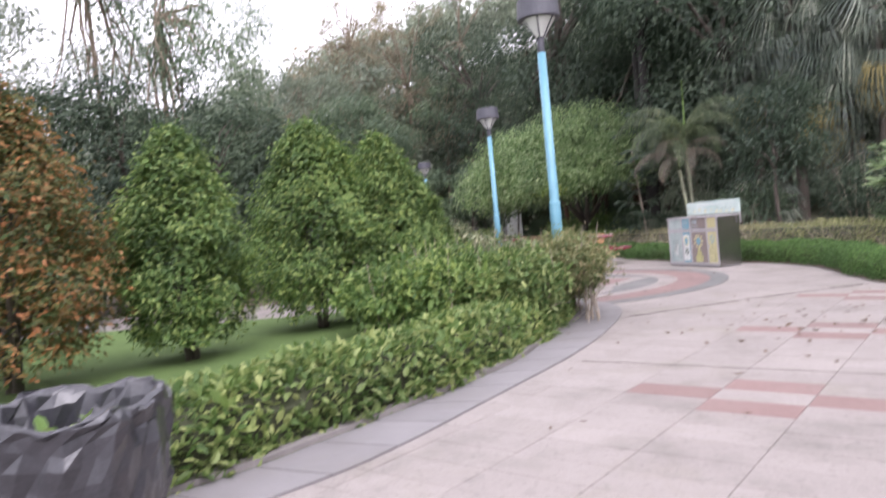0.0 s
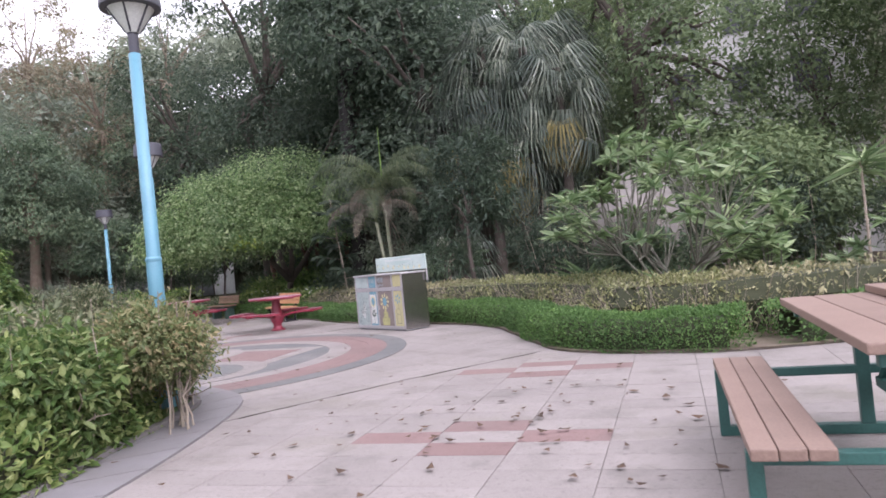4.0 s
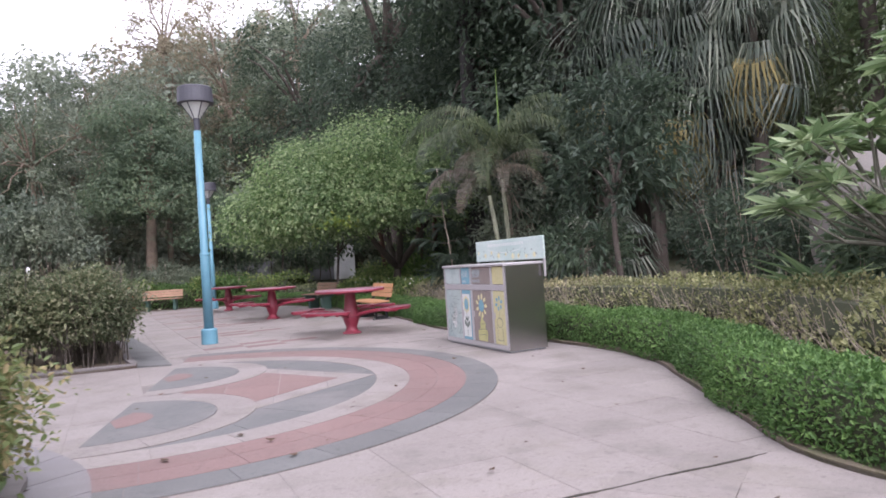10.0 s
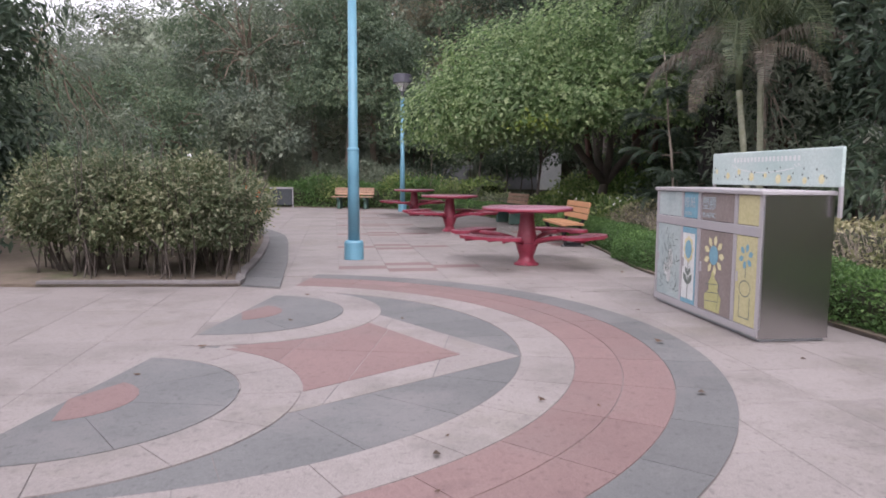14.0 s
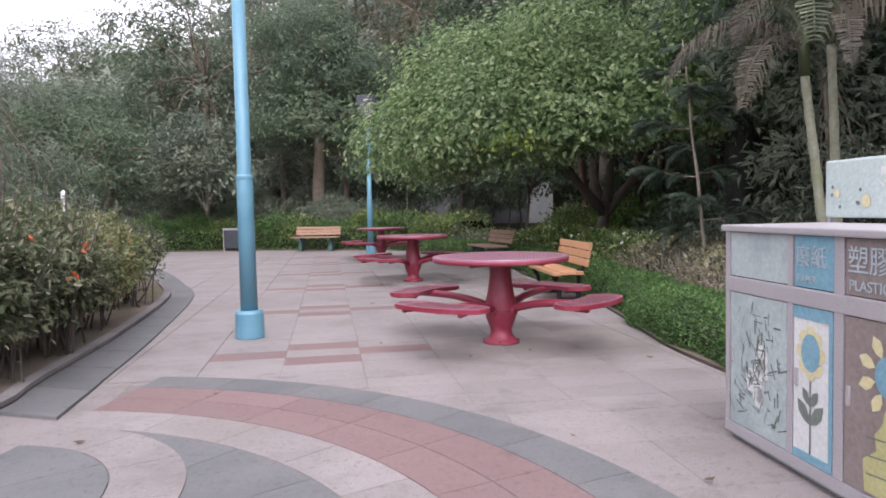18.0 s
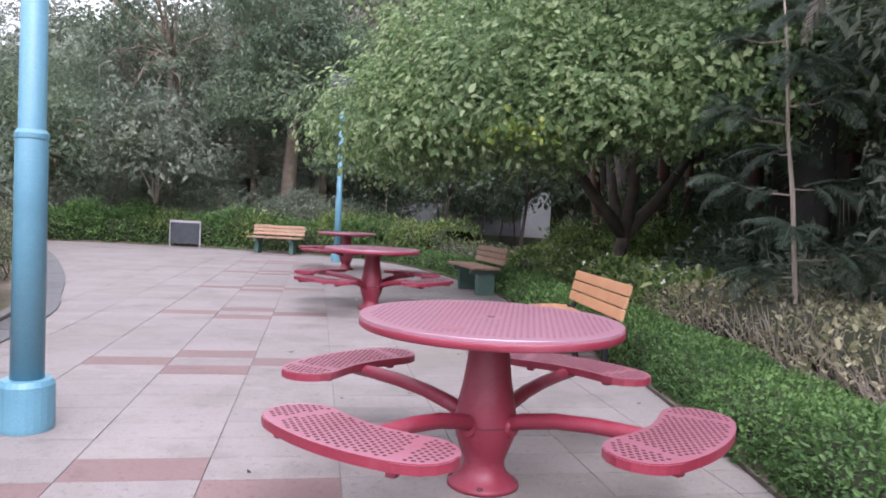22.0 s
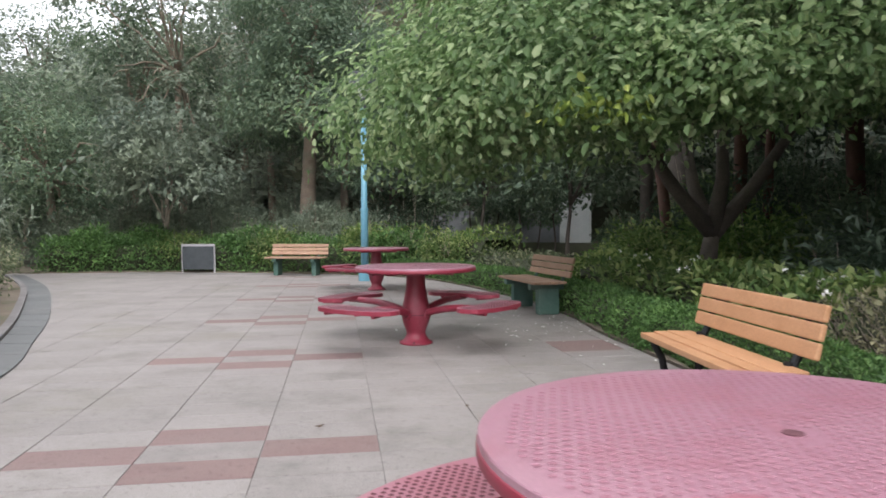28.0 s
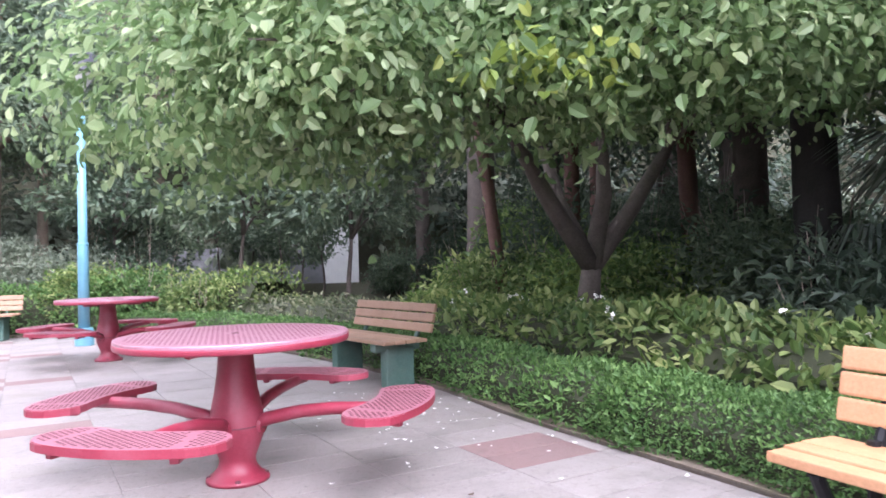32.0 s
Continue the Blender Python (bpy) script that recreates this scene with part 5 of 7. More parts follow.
# ---- the broad tree over the tables ----
tree("broad_tree", (6.15, 31.45, 0.0), 5.0, 0.16,
     [(0.2, -0.5, 4.1, 2.7, 2.4, 1.4), (-2.3, -1.0, 3.45, 1.9, 1.7, 1.25), (-1.6, -1.9, 2.85, 1.9, 1.4, 0.95), (2.2, -0.8, 3.7, 2.1, 1.9, 1.2), (-3.5, -1.3, 2.55, 1.35, 1.1, 0.85), (0.8, -1.9, 3.1, 1.9, 1.3, 0.95), (1.0, 1.6, 4.0, 2.4, 1.8, 1.3), (-2.5, -2.2, 2.35, 1.5, 1.0, 0.42), (-0.4, -2.4, 2.65, 1.6, 0.9, 0.45)],
     F_BIG, M_DARKBARK, 0.083, "spreading tree with a low umbrella crown of broad pale-edged leaves", 90, count=2750, per=28, clump=0.20, aspect=0.62, droop=0.55, fork=0.21, under=-0.9, limb=0.24, forks=((-0.95, -0.5, 2.35), (0.12, -0.1, 2.5), (0.95, 0.1, 2.3), (-0.25, 0.7, 2.4)), shell=0.76, oval=True, shingle=True)
put("yellow_leaves", leaf_mesh("yellow_leaves", *(lambda r: (np.array([4.68, 28.35, 2.3]) + r.normal(size=(90, 3)) * (0.26, 0.14, 0.10), unit(r.normal(size=(90, 3)) + np.array([0, -0.6, 0.3]))))(np.random.default_rng(5)), 0.095, 0.66, 0.5, oval=True), F_YELLOW)
tagged(bpy.data.objects["yellow_leaves"], "tuft of yellowed leaves on the low crown", "leaves", kind="stuff")


# ---- palms ----
def feather_frond(rng, length, lift, fall, n=60, leaflet=0.42, hang=0.9):
    """A rib that rises at lift degrees and bows over to fall degrees, along +x, with leaflets hanging from both sides."""
    pts, p = [], np.zeros(3)
    for k in range(n + 1):
        a = math.radians(lift + (fall - lift) * (k / n) ** 1.15)
        pts.append(p.copy())
        p = p + np.array([math.cos(a), 0, math.sin(a)]) * length / n
    verts, quads = [], []
    for k in range(int(n * 0.14), n + 1):
        s = k / n
        along = unit((pts[min(k + 1, n)] - pts[k - 1])[None])[0]
        w = leaflet * (math.sin(math.pi * (0.16 + 0.80 * s)) ** 0.7) * rng.uniform(0.85, 1.1)
        for sd in (-1, 1):
            d0 = unit((0.45 * along + np.array([0, sd * 0.95, 0.25]) + rng.normal(size=3) * 0.06)[None])[0]
            d1 = unit((0.25 * along + np.array([0, sd * 0.45, -hang]) + rng.normal(size=3) * 0.08)[None])[0]
            wd = along * 0.009
            b = pts[k]
            m1, e = b + d0 * w * 0.42, b + d0 * w * 0.42 + d1 * w * 0.62
            i = len(verts)
            verts += [b - wd * 0.6, b + wd * 0.6, m1 - wd, m1 + wd, e - wd * 0.15, e + wd * 0.15]
            quads += [(i, i + 1, i + 3, i + 2), (i + 2, i + 3, i + 5, i + 4)]
    i0 = len(verts)
    rib = []
    for k in range(0, n + 1, max(1, n // 12)):
        r = 0.020 * (1 - 0.8 * k / n)
        rib += [pts[k] + np.array(q) for q in ((0, -r, 0), (0, r, 0), (0, 0, r * 1.4))]
    for k in range(len(rib) // 3 - 1):
        for e in range(3):
            quads.append((i0 + 3 * k + e, i0 + 3 * k + (e + 1) % 3, i0 + 3 * k + 3 + (e + 1) % 3, i0 + 3 * k + 3 + e))
    return mesh_of("frond", np.vstack([verts, rib]), quads)


def feather_palm():
    t = thing("feather_palm", pose(8.15, 24.1, 0.02), "clump palm with two ringed green-grey trunks and drooping feather fronds", "palm")
    rng = np.random.default_rng(7)
    crowns = []
    for dx, dy, lx, h in ((0.0, -0.15, -0.28, 2.35), (0.16, 0.2, -0.11, 2.70)):
        bm = bmesh.new()
        pts, rad = [], []
        for k in range(26):
            s = k / 25
            pts.append((dx + lx * s, dy, h * s))
            rad.append((0.048 - 0.010 * s) * (1.10 if k % 3 == 0 else 1.0))
        tube(pts, rad, 12, bm)
        part("trunk", bm, M_PALMTRUNK, t, smooth=True)
        part("crownshaft", tube([(dx + lx, dy, h), (dx + lx * 1.05, dy, h + 0.35), (dx + lx * 1.08, dy, h + 0.65)], [0.046, 0.050, 0.026], 12), F_PALM, t, smooth=True)
        crowns.append((dx + lx * 1.08, dy, h + 0.5))
    fresh = [feather_frond(rng, *q) for q in ((2.6, 84, -76, 80, 0.56), (2.35, 72, -87, 74, 0.54), (2.0, 50, -89, 62, 0.50))]
    dry = [feather_frond(rng, 1.6, 40, -86, 60, 0.40, 1.3), feather_frond(rng, 1.35, 15, -89, 54, 0.36, 1.4)]
    for m in fresh:
        m.materials.append(F_PALM)
    for m in dry:
        m.materials.append(F_DRYPALM)
    for ci, c in enumerate(crowns):
        for k in range(7):
            ob = put("frond", fresh[k % 3], None, t)
            ob.matrix_local = pose(c[0], c[1], c[2] - 0.05 * (k % 3), 0, rng.uniform(-6, 8), k * 51.4 + ci * 25 + rng.uniform(-12, 12))
        for k in range(3):
            ob = put("dry_frond", dry[k % 2], None, t, "dry brown hanging frond")
            ob.matrix_local = pose(c[0], c[1], c[2] - 0.22, 0, 0, (182, 228, 318)[k] + ci * 34)
    part("spear", tube([(crowns[1][0], crowns[1][1], 2.7), (crowns[1][0] + 0.02, crowns[1][1], 4.9)], [0.03, 0.008], 6), F_GRASS, t, "unopened bright green spear leaf")


feather_palm()


def fan_leaf(rng, r, droop, n=24):
    """A pleated fan of narrow blades on a stalk along +x, its tips hanging."""
    verts, quads = [], []
    for k in range(n):
        a = math.radians(-125 + 250 * k / (n - 1)) + rng.normal() * 0.03
        L = r * (0.75 + 0.25 * math.cos(a * 0.6)) * rng.uniform(0.9, 1.05)
        d, sd = np.array([math.cos(a), math.sin(a), 0]), np.array([-math.sin(a), math.cos(a), 0])
        o = np.array([0.75 * r, 0, 0])
        w = 0.029 * r
        pr = [(0.05, 0.25, 0.0), (0.45, 1.0, 0.05), (0.72, 0.6, -droop * 0.30), (1.0, 0.12, -droop * 0.95)]
        i = len(verts)
        for s, ww, z in pr:
            zz = np.array([0, 0, z * r])
            shrink = 1 - 0.34 * droop * max(0, s - 0.5)
            verts += [o + d * L * s * shrink - sd * w * ww + zz, o + d * L * s * shrink + sd * w * ww + zz]
        for j in range(3):
            quads.append((i + 2 * j, i + 2 * j + 1, i + 2 * j + 3, i + 2 * j + 2))
    i0 = len(verts)
    for s in (0, 1):
        for e in ((0, -0.018, 0), (0, 0.018, 0), (0, 0, 0.02)):
            verts.append(np.array([0.8 * r * s, 0, 0]) + np.array(e))
    quads += [(i0 + e, i0 + (e + 1) % 3, i0 + 3 + (e + 1) % 3, i0 + 3 + e) for e in range(3)]
    return mesh_of("fan_leaf", np.array(verts), quads)


FAN_RNG = np.random.default_rng(17)
FANS = [fan_leaf(FAN_RNG, 1.0, d) for d in (0.8, 1.05, 1.25)]
FANS_DRY = [fan_leaf(FAN_RNG, 0.9, 1.15)]
for m in FANS:
    m.materials.append(F_FAN)
for m in FANS_DRY:
    m.materials.append(F_FANDRY)


def fan_palm(x, y, h, seed, leaves=26, size=1.0, dry=5, yellow=()):
    rng = np.random.default_rng(seed)
    t = thing("fan_palm", pose(x, y, 0), "fan palm with hanging silvery pleated leaves", "palm", "fan palms")
    part("trunk", tube([(0, 0, 0), (0.05, 0, h * 0.5), (0.0, 0.03, h)], [0.17, 0.14, 0.12], 10), M_DARKBARK, t)
    for k in range(leaves):
        s = k / leaves
        ob = put("fan_leaf", FANS[k % 3], None, t)
        ob.matrix_local = pose(0, 0, h - 0.1 - 2.0 * s, 0, -35 + 78 * s + rng.normal() * 12, k * 137.5 + rng.normal() * 12) @ Matrix.Scale(size * rng.uniform(0.8, 1.2), 4)
    for k in range(dry):
        ob = put("dry_fan_leaf", FANS_DRY[0], None, t, "yellowing hanging fan leaf")
        ob.matrix_local = pose(0, 0, h - 1.3 - 0.4 * rng.random(), 0, 45 + 16 * rng.random(), k * 360 / max(1, dry) + 40) @ Matrix.Scale(size * 1.1, 4)
    for drop, turn in yellow:
        ob = put("dry_fan_leaf", FANS_DRY[0], None, t, "yellowing hanging fan leaf")
        ob.matrix_local = pose(0, 0, h - drop, 0, 30, turn) @ Matrix.Scale(1.1, 4)


for i, (x, y, h, lv, sz, dr) in enumerate(((12.6, 25.3, 5.2, 36, 0.86, 8), (11.0, 26.6, 6.2, 34, 0.89, 4), (13.6, 24.3, 6.4, 36, 0.89, 5), (11.9, 25.7, 7.6, 34, 0.89, 2), (12.4, 28.0, 8.8, 34, 1.02, 2), (14.6, 26.5, 8.2, 34, 0.96, 2), (13.5, 25.4, 4.4, 28, 0.7, 8), (12.9, 24.9, 7.4, 32, 0.89, 0), (10.3, 24.6, 1.7, 12, 0.9, 0), (9.0, 30.2, 2.2, 10, 0.6, 0), (11.9, 32.5, 2.0, 12, 1.0, 0))):
    fan_palm(x, y, h, 100 + i, lv, sz, dr, {0: ((1.0, -122), (1.3, -160)), 1: ((1.3, -118),), 2: ((1.3, -118),)}.get(i, ()))


# ---- the frangipani-like tree with oblong leaves behind the hedge ----
def rosette_tree(foot, h, spread, seed, label, n=34):
    rng = np.random.default_rng(seed)
    t = thing("rosette_tree", pose(*foot), label, "tree")
    bm, ats, outs = bmesh.new(), [], []
    forks = []
    for k in range(7):
        a = k * 0.9 + rng.random() * 0.4
        f = np.array([math.cos(a) * spread * 0.42, math.sin(a) * spread * 0.42, h * rng.uniform(0.22, 0.46)])
        tube([(0, 0, 0), f * (0.4, 0.4, 0.55) + rng.normal(size=3) * 0.05, f], [0.036, 0.025, 0.016], 7, bm)
        forks.append(f)
    for k in range(n):
        a, q = rng.random() * 6.28, rng.random() ** 0.5
        tip = np.array([math.cos(a) * spread * q, math.sin(a) * spread * q, h * (0.95 - 0.5 * q * q) * rng.uniform(0.8, 1.05)])
        if spread > 1.6 and -0.6 * tip[0] + 0.79 * tip[1] > 0.75:
            tip[2] = h * rng.uniform(0.42, 0.68)
        b = forks[int(np.argmin([np.linalg.norm(f * 1.7 - tip) for f in forks]))]
        m1 = b * 0.45 + tip * 0.55 + np.array([0, 0, -0.08]) + rng.normal(size=3) * 0.06
        tube([b, m1, tip], [0.016, 0.012, 0.009], 5, bm)
        c = 23
        az = rng.random(c) * 6.28
        o = np.stack([np.cos(az), np.sin(az), rng.uniform(-0.35, 0.75, c)], 1)
        ats.append(tip + o * 0.10), outs.append(unit(o))
    part("trunk", bm, M_GREYSTEM, t)
    put("crown", leaf_mesh("crown", np.concatenate(ats), np.concatenate(outs), 0.225, 0.28, 0.05, 0.12, rng, fold=0.05, oval=True), F_PLUM, t)


rosette_tree((10.9, 15.9, 0.0), 3.1, 1.9, 130, "low frangipani tree with rosettes of oblong leaves", 96)
rosette_tree((11.3, 14.4, 0.0), 1.15, 0.6, 133, "young bright frangipani with rosettes of oblong leaves", 14)
rosette_tree((13.6, 13.6, 0.0), 1.5, 1.2, 131, "young frangipani with rosettes of oblong leaves", 20)
rosette_tree((12.9, 18.3, 0.0), 2.2, 1.3, 132, "frangipani tree with rosettes of oblong leaves", 24)


def spiky(foot, h, n, seed):
    """A bunch of long sword leaves on a stem."""
    rng = np.random.default_rng(seed)
    t = thing("dracaena", pose(*foot), "slender plant with tufts of sword-shaped leaves", "plant", "sword-leaved plants")
    part("stem", tube([(0, 0, 0), (0.03, 0.02, h * 0.5), (0, 0, h)], [0.03, 0.025, 0.02], 6), M_TWIG, t)
    a = rng.random(n) * 6.28
    o = unit(np.stack([np.cos(a), np.sin(a), rng.uniform(-0.2, 1.3, n)], 1))
    at = np.array([0, 0, 1.0]) * (h - 0.25 * rng.random((n, 1))) + o * 0.22
    put("leaves", leaf_mesh("leaves", at, o, 0.62, 0.10, 0.25, 0.08, rng, fold=0.03), F_PLUM, t)


for i, (x, y, h) in enumerate(((11.5, 15.3, 1.2), (15.0, 14.8, 2.4), (14.2, 15.2, 2.2), (10.2, 17.4, 0.7), (15.8, 13.5, 2.0), (9.9, 14.4, 0.5))):
    spiky((x, y, 0), h, 46, 140 + i)

# ---- young trees and saplings near the right bed ----
tree("sapling", (8.55, 25.6, 0), 3.6, 0.035, [(-0.1, -0.1, 1.6, 0.75, 0.7, 0.5), (0.1, 0, 2.4, 0.75, 0.7, 0.5), (-0.5, -0.3, 2.9, 0.7, 0.6, 0.45), (0.4, 0.3, 1.1, 0.8, 0.6, 0.35)], F_TALL, M_TWIG, 0.13, "young feathery tree with pale leaflets", 150, count=150, per=16, clump=0.16, aspect=0.32, fork=0.75)
tree("sapling", (9.3, 22.6, 0), 1.9, 0.03, [(0, 0, 1.2, 0.9, 0.8, 0.5)], F_DARK, M_TWIG, 0.14, "young feathery shrub behind the hedge", 151, count=70, per=18, clump=0.15, aspect=0.3, fork=0.6)
tree("side_tree", (9.6, 21.8, 0), 4.6, 0.06, [(0.2, 0.3, 2.4, 1.2, 1.2, 0.9), (0.5, 0.8, 3.6, 1.1, 1.1, 0.8)], F_GROVE, M_DARKBARK, 0.15, "dark leafy tree behind the palm", 152, count=150, per=24, clump=0.2, aspect=0.35)
tree("side_tree", (8.9, 26.5, 0), 5.2, 0.07, [(0.2, 0.3, 3.4, 1.3, 1.4, 1.0), (0.7, 0.6, 2.4, 1.0, 1.0, 0.8)], F_GROVE, M_DARKBARK, 0.15, "dark leafy tree behind the palm", 153, count=170, per=24, clump=0.2, aspect=0.4)


def feathery_sapling(foot, seed):
    """A thin leaning stem with side branches that carry flat, finely divided leaves."""
    rng = np.random.default_rng(seed)
    t = thing("sapling", pose(*foot), "slender leaning sapling with finely divided feathery leaves", "tree")
    stem = [np.array(p) for p in ((0, 0, 0), (-0.05, 0.0, 0.7), (-0.12, 0.02, 1.55), (-0.19, 0.04, 2.1), (-0.24, 0.02, 2.75), (-0.30, 0.05, 3.3))]
    part("stem", tube(stem, [0.026, 0.023, 0.020, 0.016, 0.012, 0.006], 8), M_TWIG, t, smooth=True)
    blades = []
    for length, fall, leaflet in ((0.46, -35, 0.13), (0.38, -22, 0.11), (0.52, -50, 0.15)):
        me = feather_frond(rng, length, 14, fall, 22, leaflet, 0.35)
        me.materials.append(F_GROVE)
        blades.append(me)
    for k, (z, reach) in enumerate(((0.85, 0.5), (1.0, 0.75), (1.2, 0.6), (1.55, 0.7), (1.6, 0.55), (1.9, 0.6), (2.15, 0.75), (2.3, 0.6), (2.5, 0.7), (2.65, 0.55), (2.85, 0.55), (3.0, 0.45), (3.2, 0.35))):
        b = np.array([np.interp(z, [p[2] for p in stem], [p[j] for p in stem]) for j in (0, 1)] + [z])
        az = math.radians((190, 350, 250, 180, 10, 95, 200, 330, 265, 30, 150, 285, 80)[k])
        e = b + np.array([math.cos(az), math.sin(az), 0.18]) * reach * 0.7
        part("branch", tube([b, (b + e) / 2 + np.array([0, 0, -0.03]), e], [0.010, 0.007, 0.004], 5), M_TWIG, t)
        for j in range(12):
            q = (0.25, 0.35, 0.45, 0.55, 0.65, 0.75, 0.84, 0.9, 0.96, 1.0, 1.0, 1.0)[j]
            at = b * (1 - q) + e * q
            ob = put("leaf", blades[(k + j) % 3], None, t)
            ob.matrix_local = pose(at[0], at[1], at[2], rng.uniform(-35, 35), rng.uniform(-20, 38), math.degrees(az) + (-1, 1)[j % 2] * rng.uniform(20, 85) * (j < 9) + (j >= 9) * (j - 10) * 32) @ Matrix.Scale(rng.uniform(0.6, 0.95), 4)


feathery_sapling((7.36, 26.20, 0.0), 160)

# ---- tall trees of the grove ----
# trees at (11.8, 30.2) and (10.6, 27.2) are added to shade the bed
GROVE = ((11.0, 36.5, 12, 0.30), (8.3, 39.0, 11, 0.22), (14.5, 33.5, 13, 0.34), (17.5, 29.0, 13, 0.30), (24.6, 21.8, 13, 0.28), (21.5, 16.5, 12, 0.26), (16.4, 24.6, 11, 0.25), (23.0, 17.0, 12, 0.3), (6.0, 43.5, 12, 0.22), (2.5, 46.5, 13, 0.25), (28.0, 22.5, 15, 0.3), (18.5, 35.5, 15, 0.3), (12.5, 42.0, 14, 0.3), (6.4, 37.8, 15, 0.3), (9.6, 33.9, 13, 0.26), (11.8, 30.2, 10, 0.22), (10.6, 27.2, 9, 0.18), (8.5, 31.0, 12.5, 0.24), (8.35, 29.35, 12.0, 0.25))
for i, (x, y, h, r) in enumerate(GROVE):
    rng = np.random.default_rng(200 + i)
    blobs = [(rng.uniform(-1.6, 1.6), rng.uniform(-1.6, 1.6), h * q, 2.8, 2.8, 1.8) for q in ((0.36, 0.48, 0.6, 0.74, 0.88) if i < 17 else (0.72, 0.88))]
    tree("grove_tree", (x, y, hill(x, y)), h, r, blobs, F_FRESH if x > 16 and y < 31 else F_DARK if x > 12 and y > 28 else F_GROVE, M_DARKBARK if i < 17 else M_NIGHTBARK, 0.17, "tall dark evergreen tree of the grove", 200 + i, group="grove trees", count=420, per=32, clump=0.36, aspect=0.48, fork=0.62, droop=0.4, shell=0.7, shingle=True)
for i, (x, y, h, top) in enumerate(((19.4, 23.6, 4.6, 0.80), (21.6, 22.9, 9.0, 0.88), (16.6, 19.6, 3.6, 0.75))):
    rng = np.random.default_rng(240 + i)
    blobs = [(rng.uniform(-0.6, 0.6), rng.uniform(-0.6, 0.6), h * q * top, 1.7, 1.7, 1.1) for q in (0.3, 0.55, 0.8, 1.0)]
    tree("leafy_tree", (x, y, hill(x, y)), h, 0.09, blobs, F_FRESH, M_DARKBARK, 0.15, "soft green leafy tree before the pale building", 240 + i, group="trees before the building", count=330, per=30, clump=0.32, aspect=0.48, fork=0.5, droop=0.4, shell=0.7, shingle=True)
for i, (x, y, h) in enumerate(((7.2, 34.2, 2.2), (9.0, 33.0, 1.8), (10.6, 29.6, 1.9), (7.9, 29.2, 1.2), (-0.9, 41.0, 2.4), (11.8, 21.0, 2.2), (13.6, 20.2, 2.4), (12.4, 23.0, 2.2), (15.4, 18.5, 2.6), (17.5, 16.5, 2.6), (9.4, 27.8, 1.5))):
    bush("understorey_shrub", (x, y, 0), (1.3, 1.2, h), F_GROVE, 0.12, "shrub under the grove, its leaves coloured dark for shade", 230 + i, 130, 24, 0.17, 12, bare=0.1, group="understorey", aspect=0.35)

def palm_trunk(x, y, h, r, lean, seed):
    """A straight ringed trunk with a beard of brown fibre, its crown lost in the canopy."""
    rng = np.random.default_rng(seed)
    t = thing("trunk_palm", pose(x, y, 0), "slender palm with reddish-brown fibrous trunk in deep shade", "palm", "reddish palm trunks")
    part("trunk", tube([(lean * k / 14, 0.05 * math.sin(k / 3.5 + seed), h * k / 14) for k in range(15)], [r * (1.25 - 0.021 * k + 0.06 * (k % 2)) for k in range(15)], 9), M_REDBARK, t, smooth=True)
    for k in range(7):
        ob = put("fan_leaf", FANS[k % 3], None, t)
        ob.matrix_local = pose(lean, 0, h - 0.2, 0, rng.uniform(-20, 45), k * 51 + rng.uniform(-15, 15)) @ Matrix.Scale(0.8, 4)


for i, (x, y, h, r, lean) in enumerate(((5.95, 34.2, 4.4, 0.08, -0.5), (7.0, 34.4, 4.8, 0.10, 0.1), (7.55, 34.9, 5.0, 0.07, 0.15), (8.8, 34.0, 4.6, 0.12, -0.2), (9.9, 33.0, 4.4, 0.10, 0.2), (10.2, 30.6, 4.2, 0.12, -0.3))):
    palm_trunk(x, y, h, r, lean, 500 + i)

# ---- trees beyond the far hedge ----
tree("far_tree", (-4.2, 42.0, 0), 9.5, 0.30, [(0, 0, 4.6, 3.0, 2.6, 1.5), (0.6, 0.4, 6.3, 2.8, 2.6, 1.5), (-0.4, 0, 7.9, 2.0, 2.0, 1.2)], F_DARK, M_BARK, 0.15, "stout tree with pale trunk and layered dark crown", 260, count=620, per=36, clump=0.27, aspect=0.42, fork=0.42, shingle=True)
tree("far_tree", (-7.1, 38.8, 0), 4.6, 0.07, [(0, 0, 2.6, 1.9, 1.7, 1.0), (-0.4, 0.2, 3.6, 1.5, 1.4, 0.9)], F_TALL, M_TWIG, 0.17, "small multi-stemmed tree behind the far hedge", 261, count=220, per=24, clump=0.25, fork=0.25)
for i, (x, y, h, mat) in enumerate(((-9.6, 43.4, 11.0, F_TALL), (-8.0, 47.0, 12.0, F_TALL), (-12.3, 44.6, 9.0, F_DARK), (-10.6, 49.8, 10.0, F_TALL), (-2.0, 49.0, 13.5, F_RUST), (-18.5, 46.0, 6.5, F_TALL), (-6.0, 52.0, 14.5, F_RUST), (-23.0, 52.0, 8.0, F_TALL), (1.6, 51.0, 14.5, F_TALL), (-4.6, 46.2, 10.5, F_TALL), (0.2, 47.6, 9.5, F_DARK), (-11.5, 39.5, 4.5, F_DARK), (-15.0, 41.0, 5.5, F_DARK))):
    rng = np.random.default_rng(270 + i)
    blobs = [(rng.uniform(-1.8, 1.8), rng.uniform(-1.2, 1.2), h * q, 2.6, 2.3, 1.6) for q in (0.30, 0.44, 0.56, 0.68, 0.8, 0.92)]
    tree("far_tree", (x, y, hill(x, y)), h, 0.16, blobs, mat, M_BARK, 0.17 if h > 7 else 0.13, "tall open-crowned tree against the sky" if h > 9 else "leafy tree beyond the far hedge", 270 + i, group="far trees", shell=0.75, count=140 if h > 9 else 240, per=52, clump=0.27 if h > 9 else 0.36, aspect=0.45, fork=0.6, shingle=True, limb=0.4)
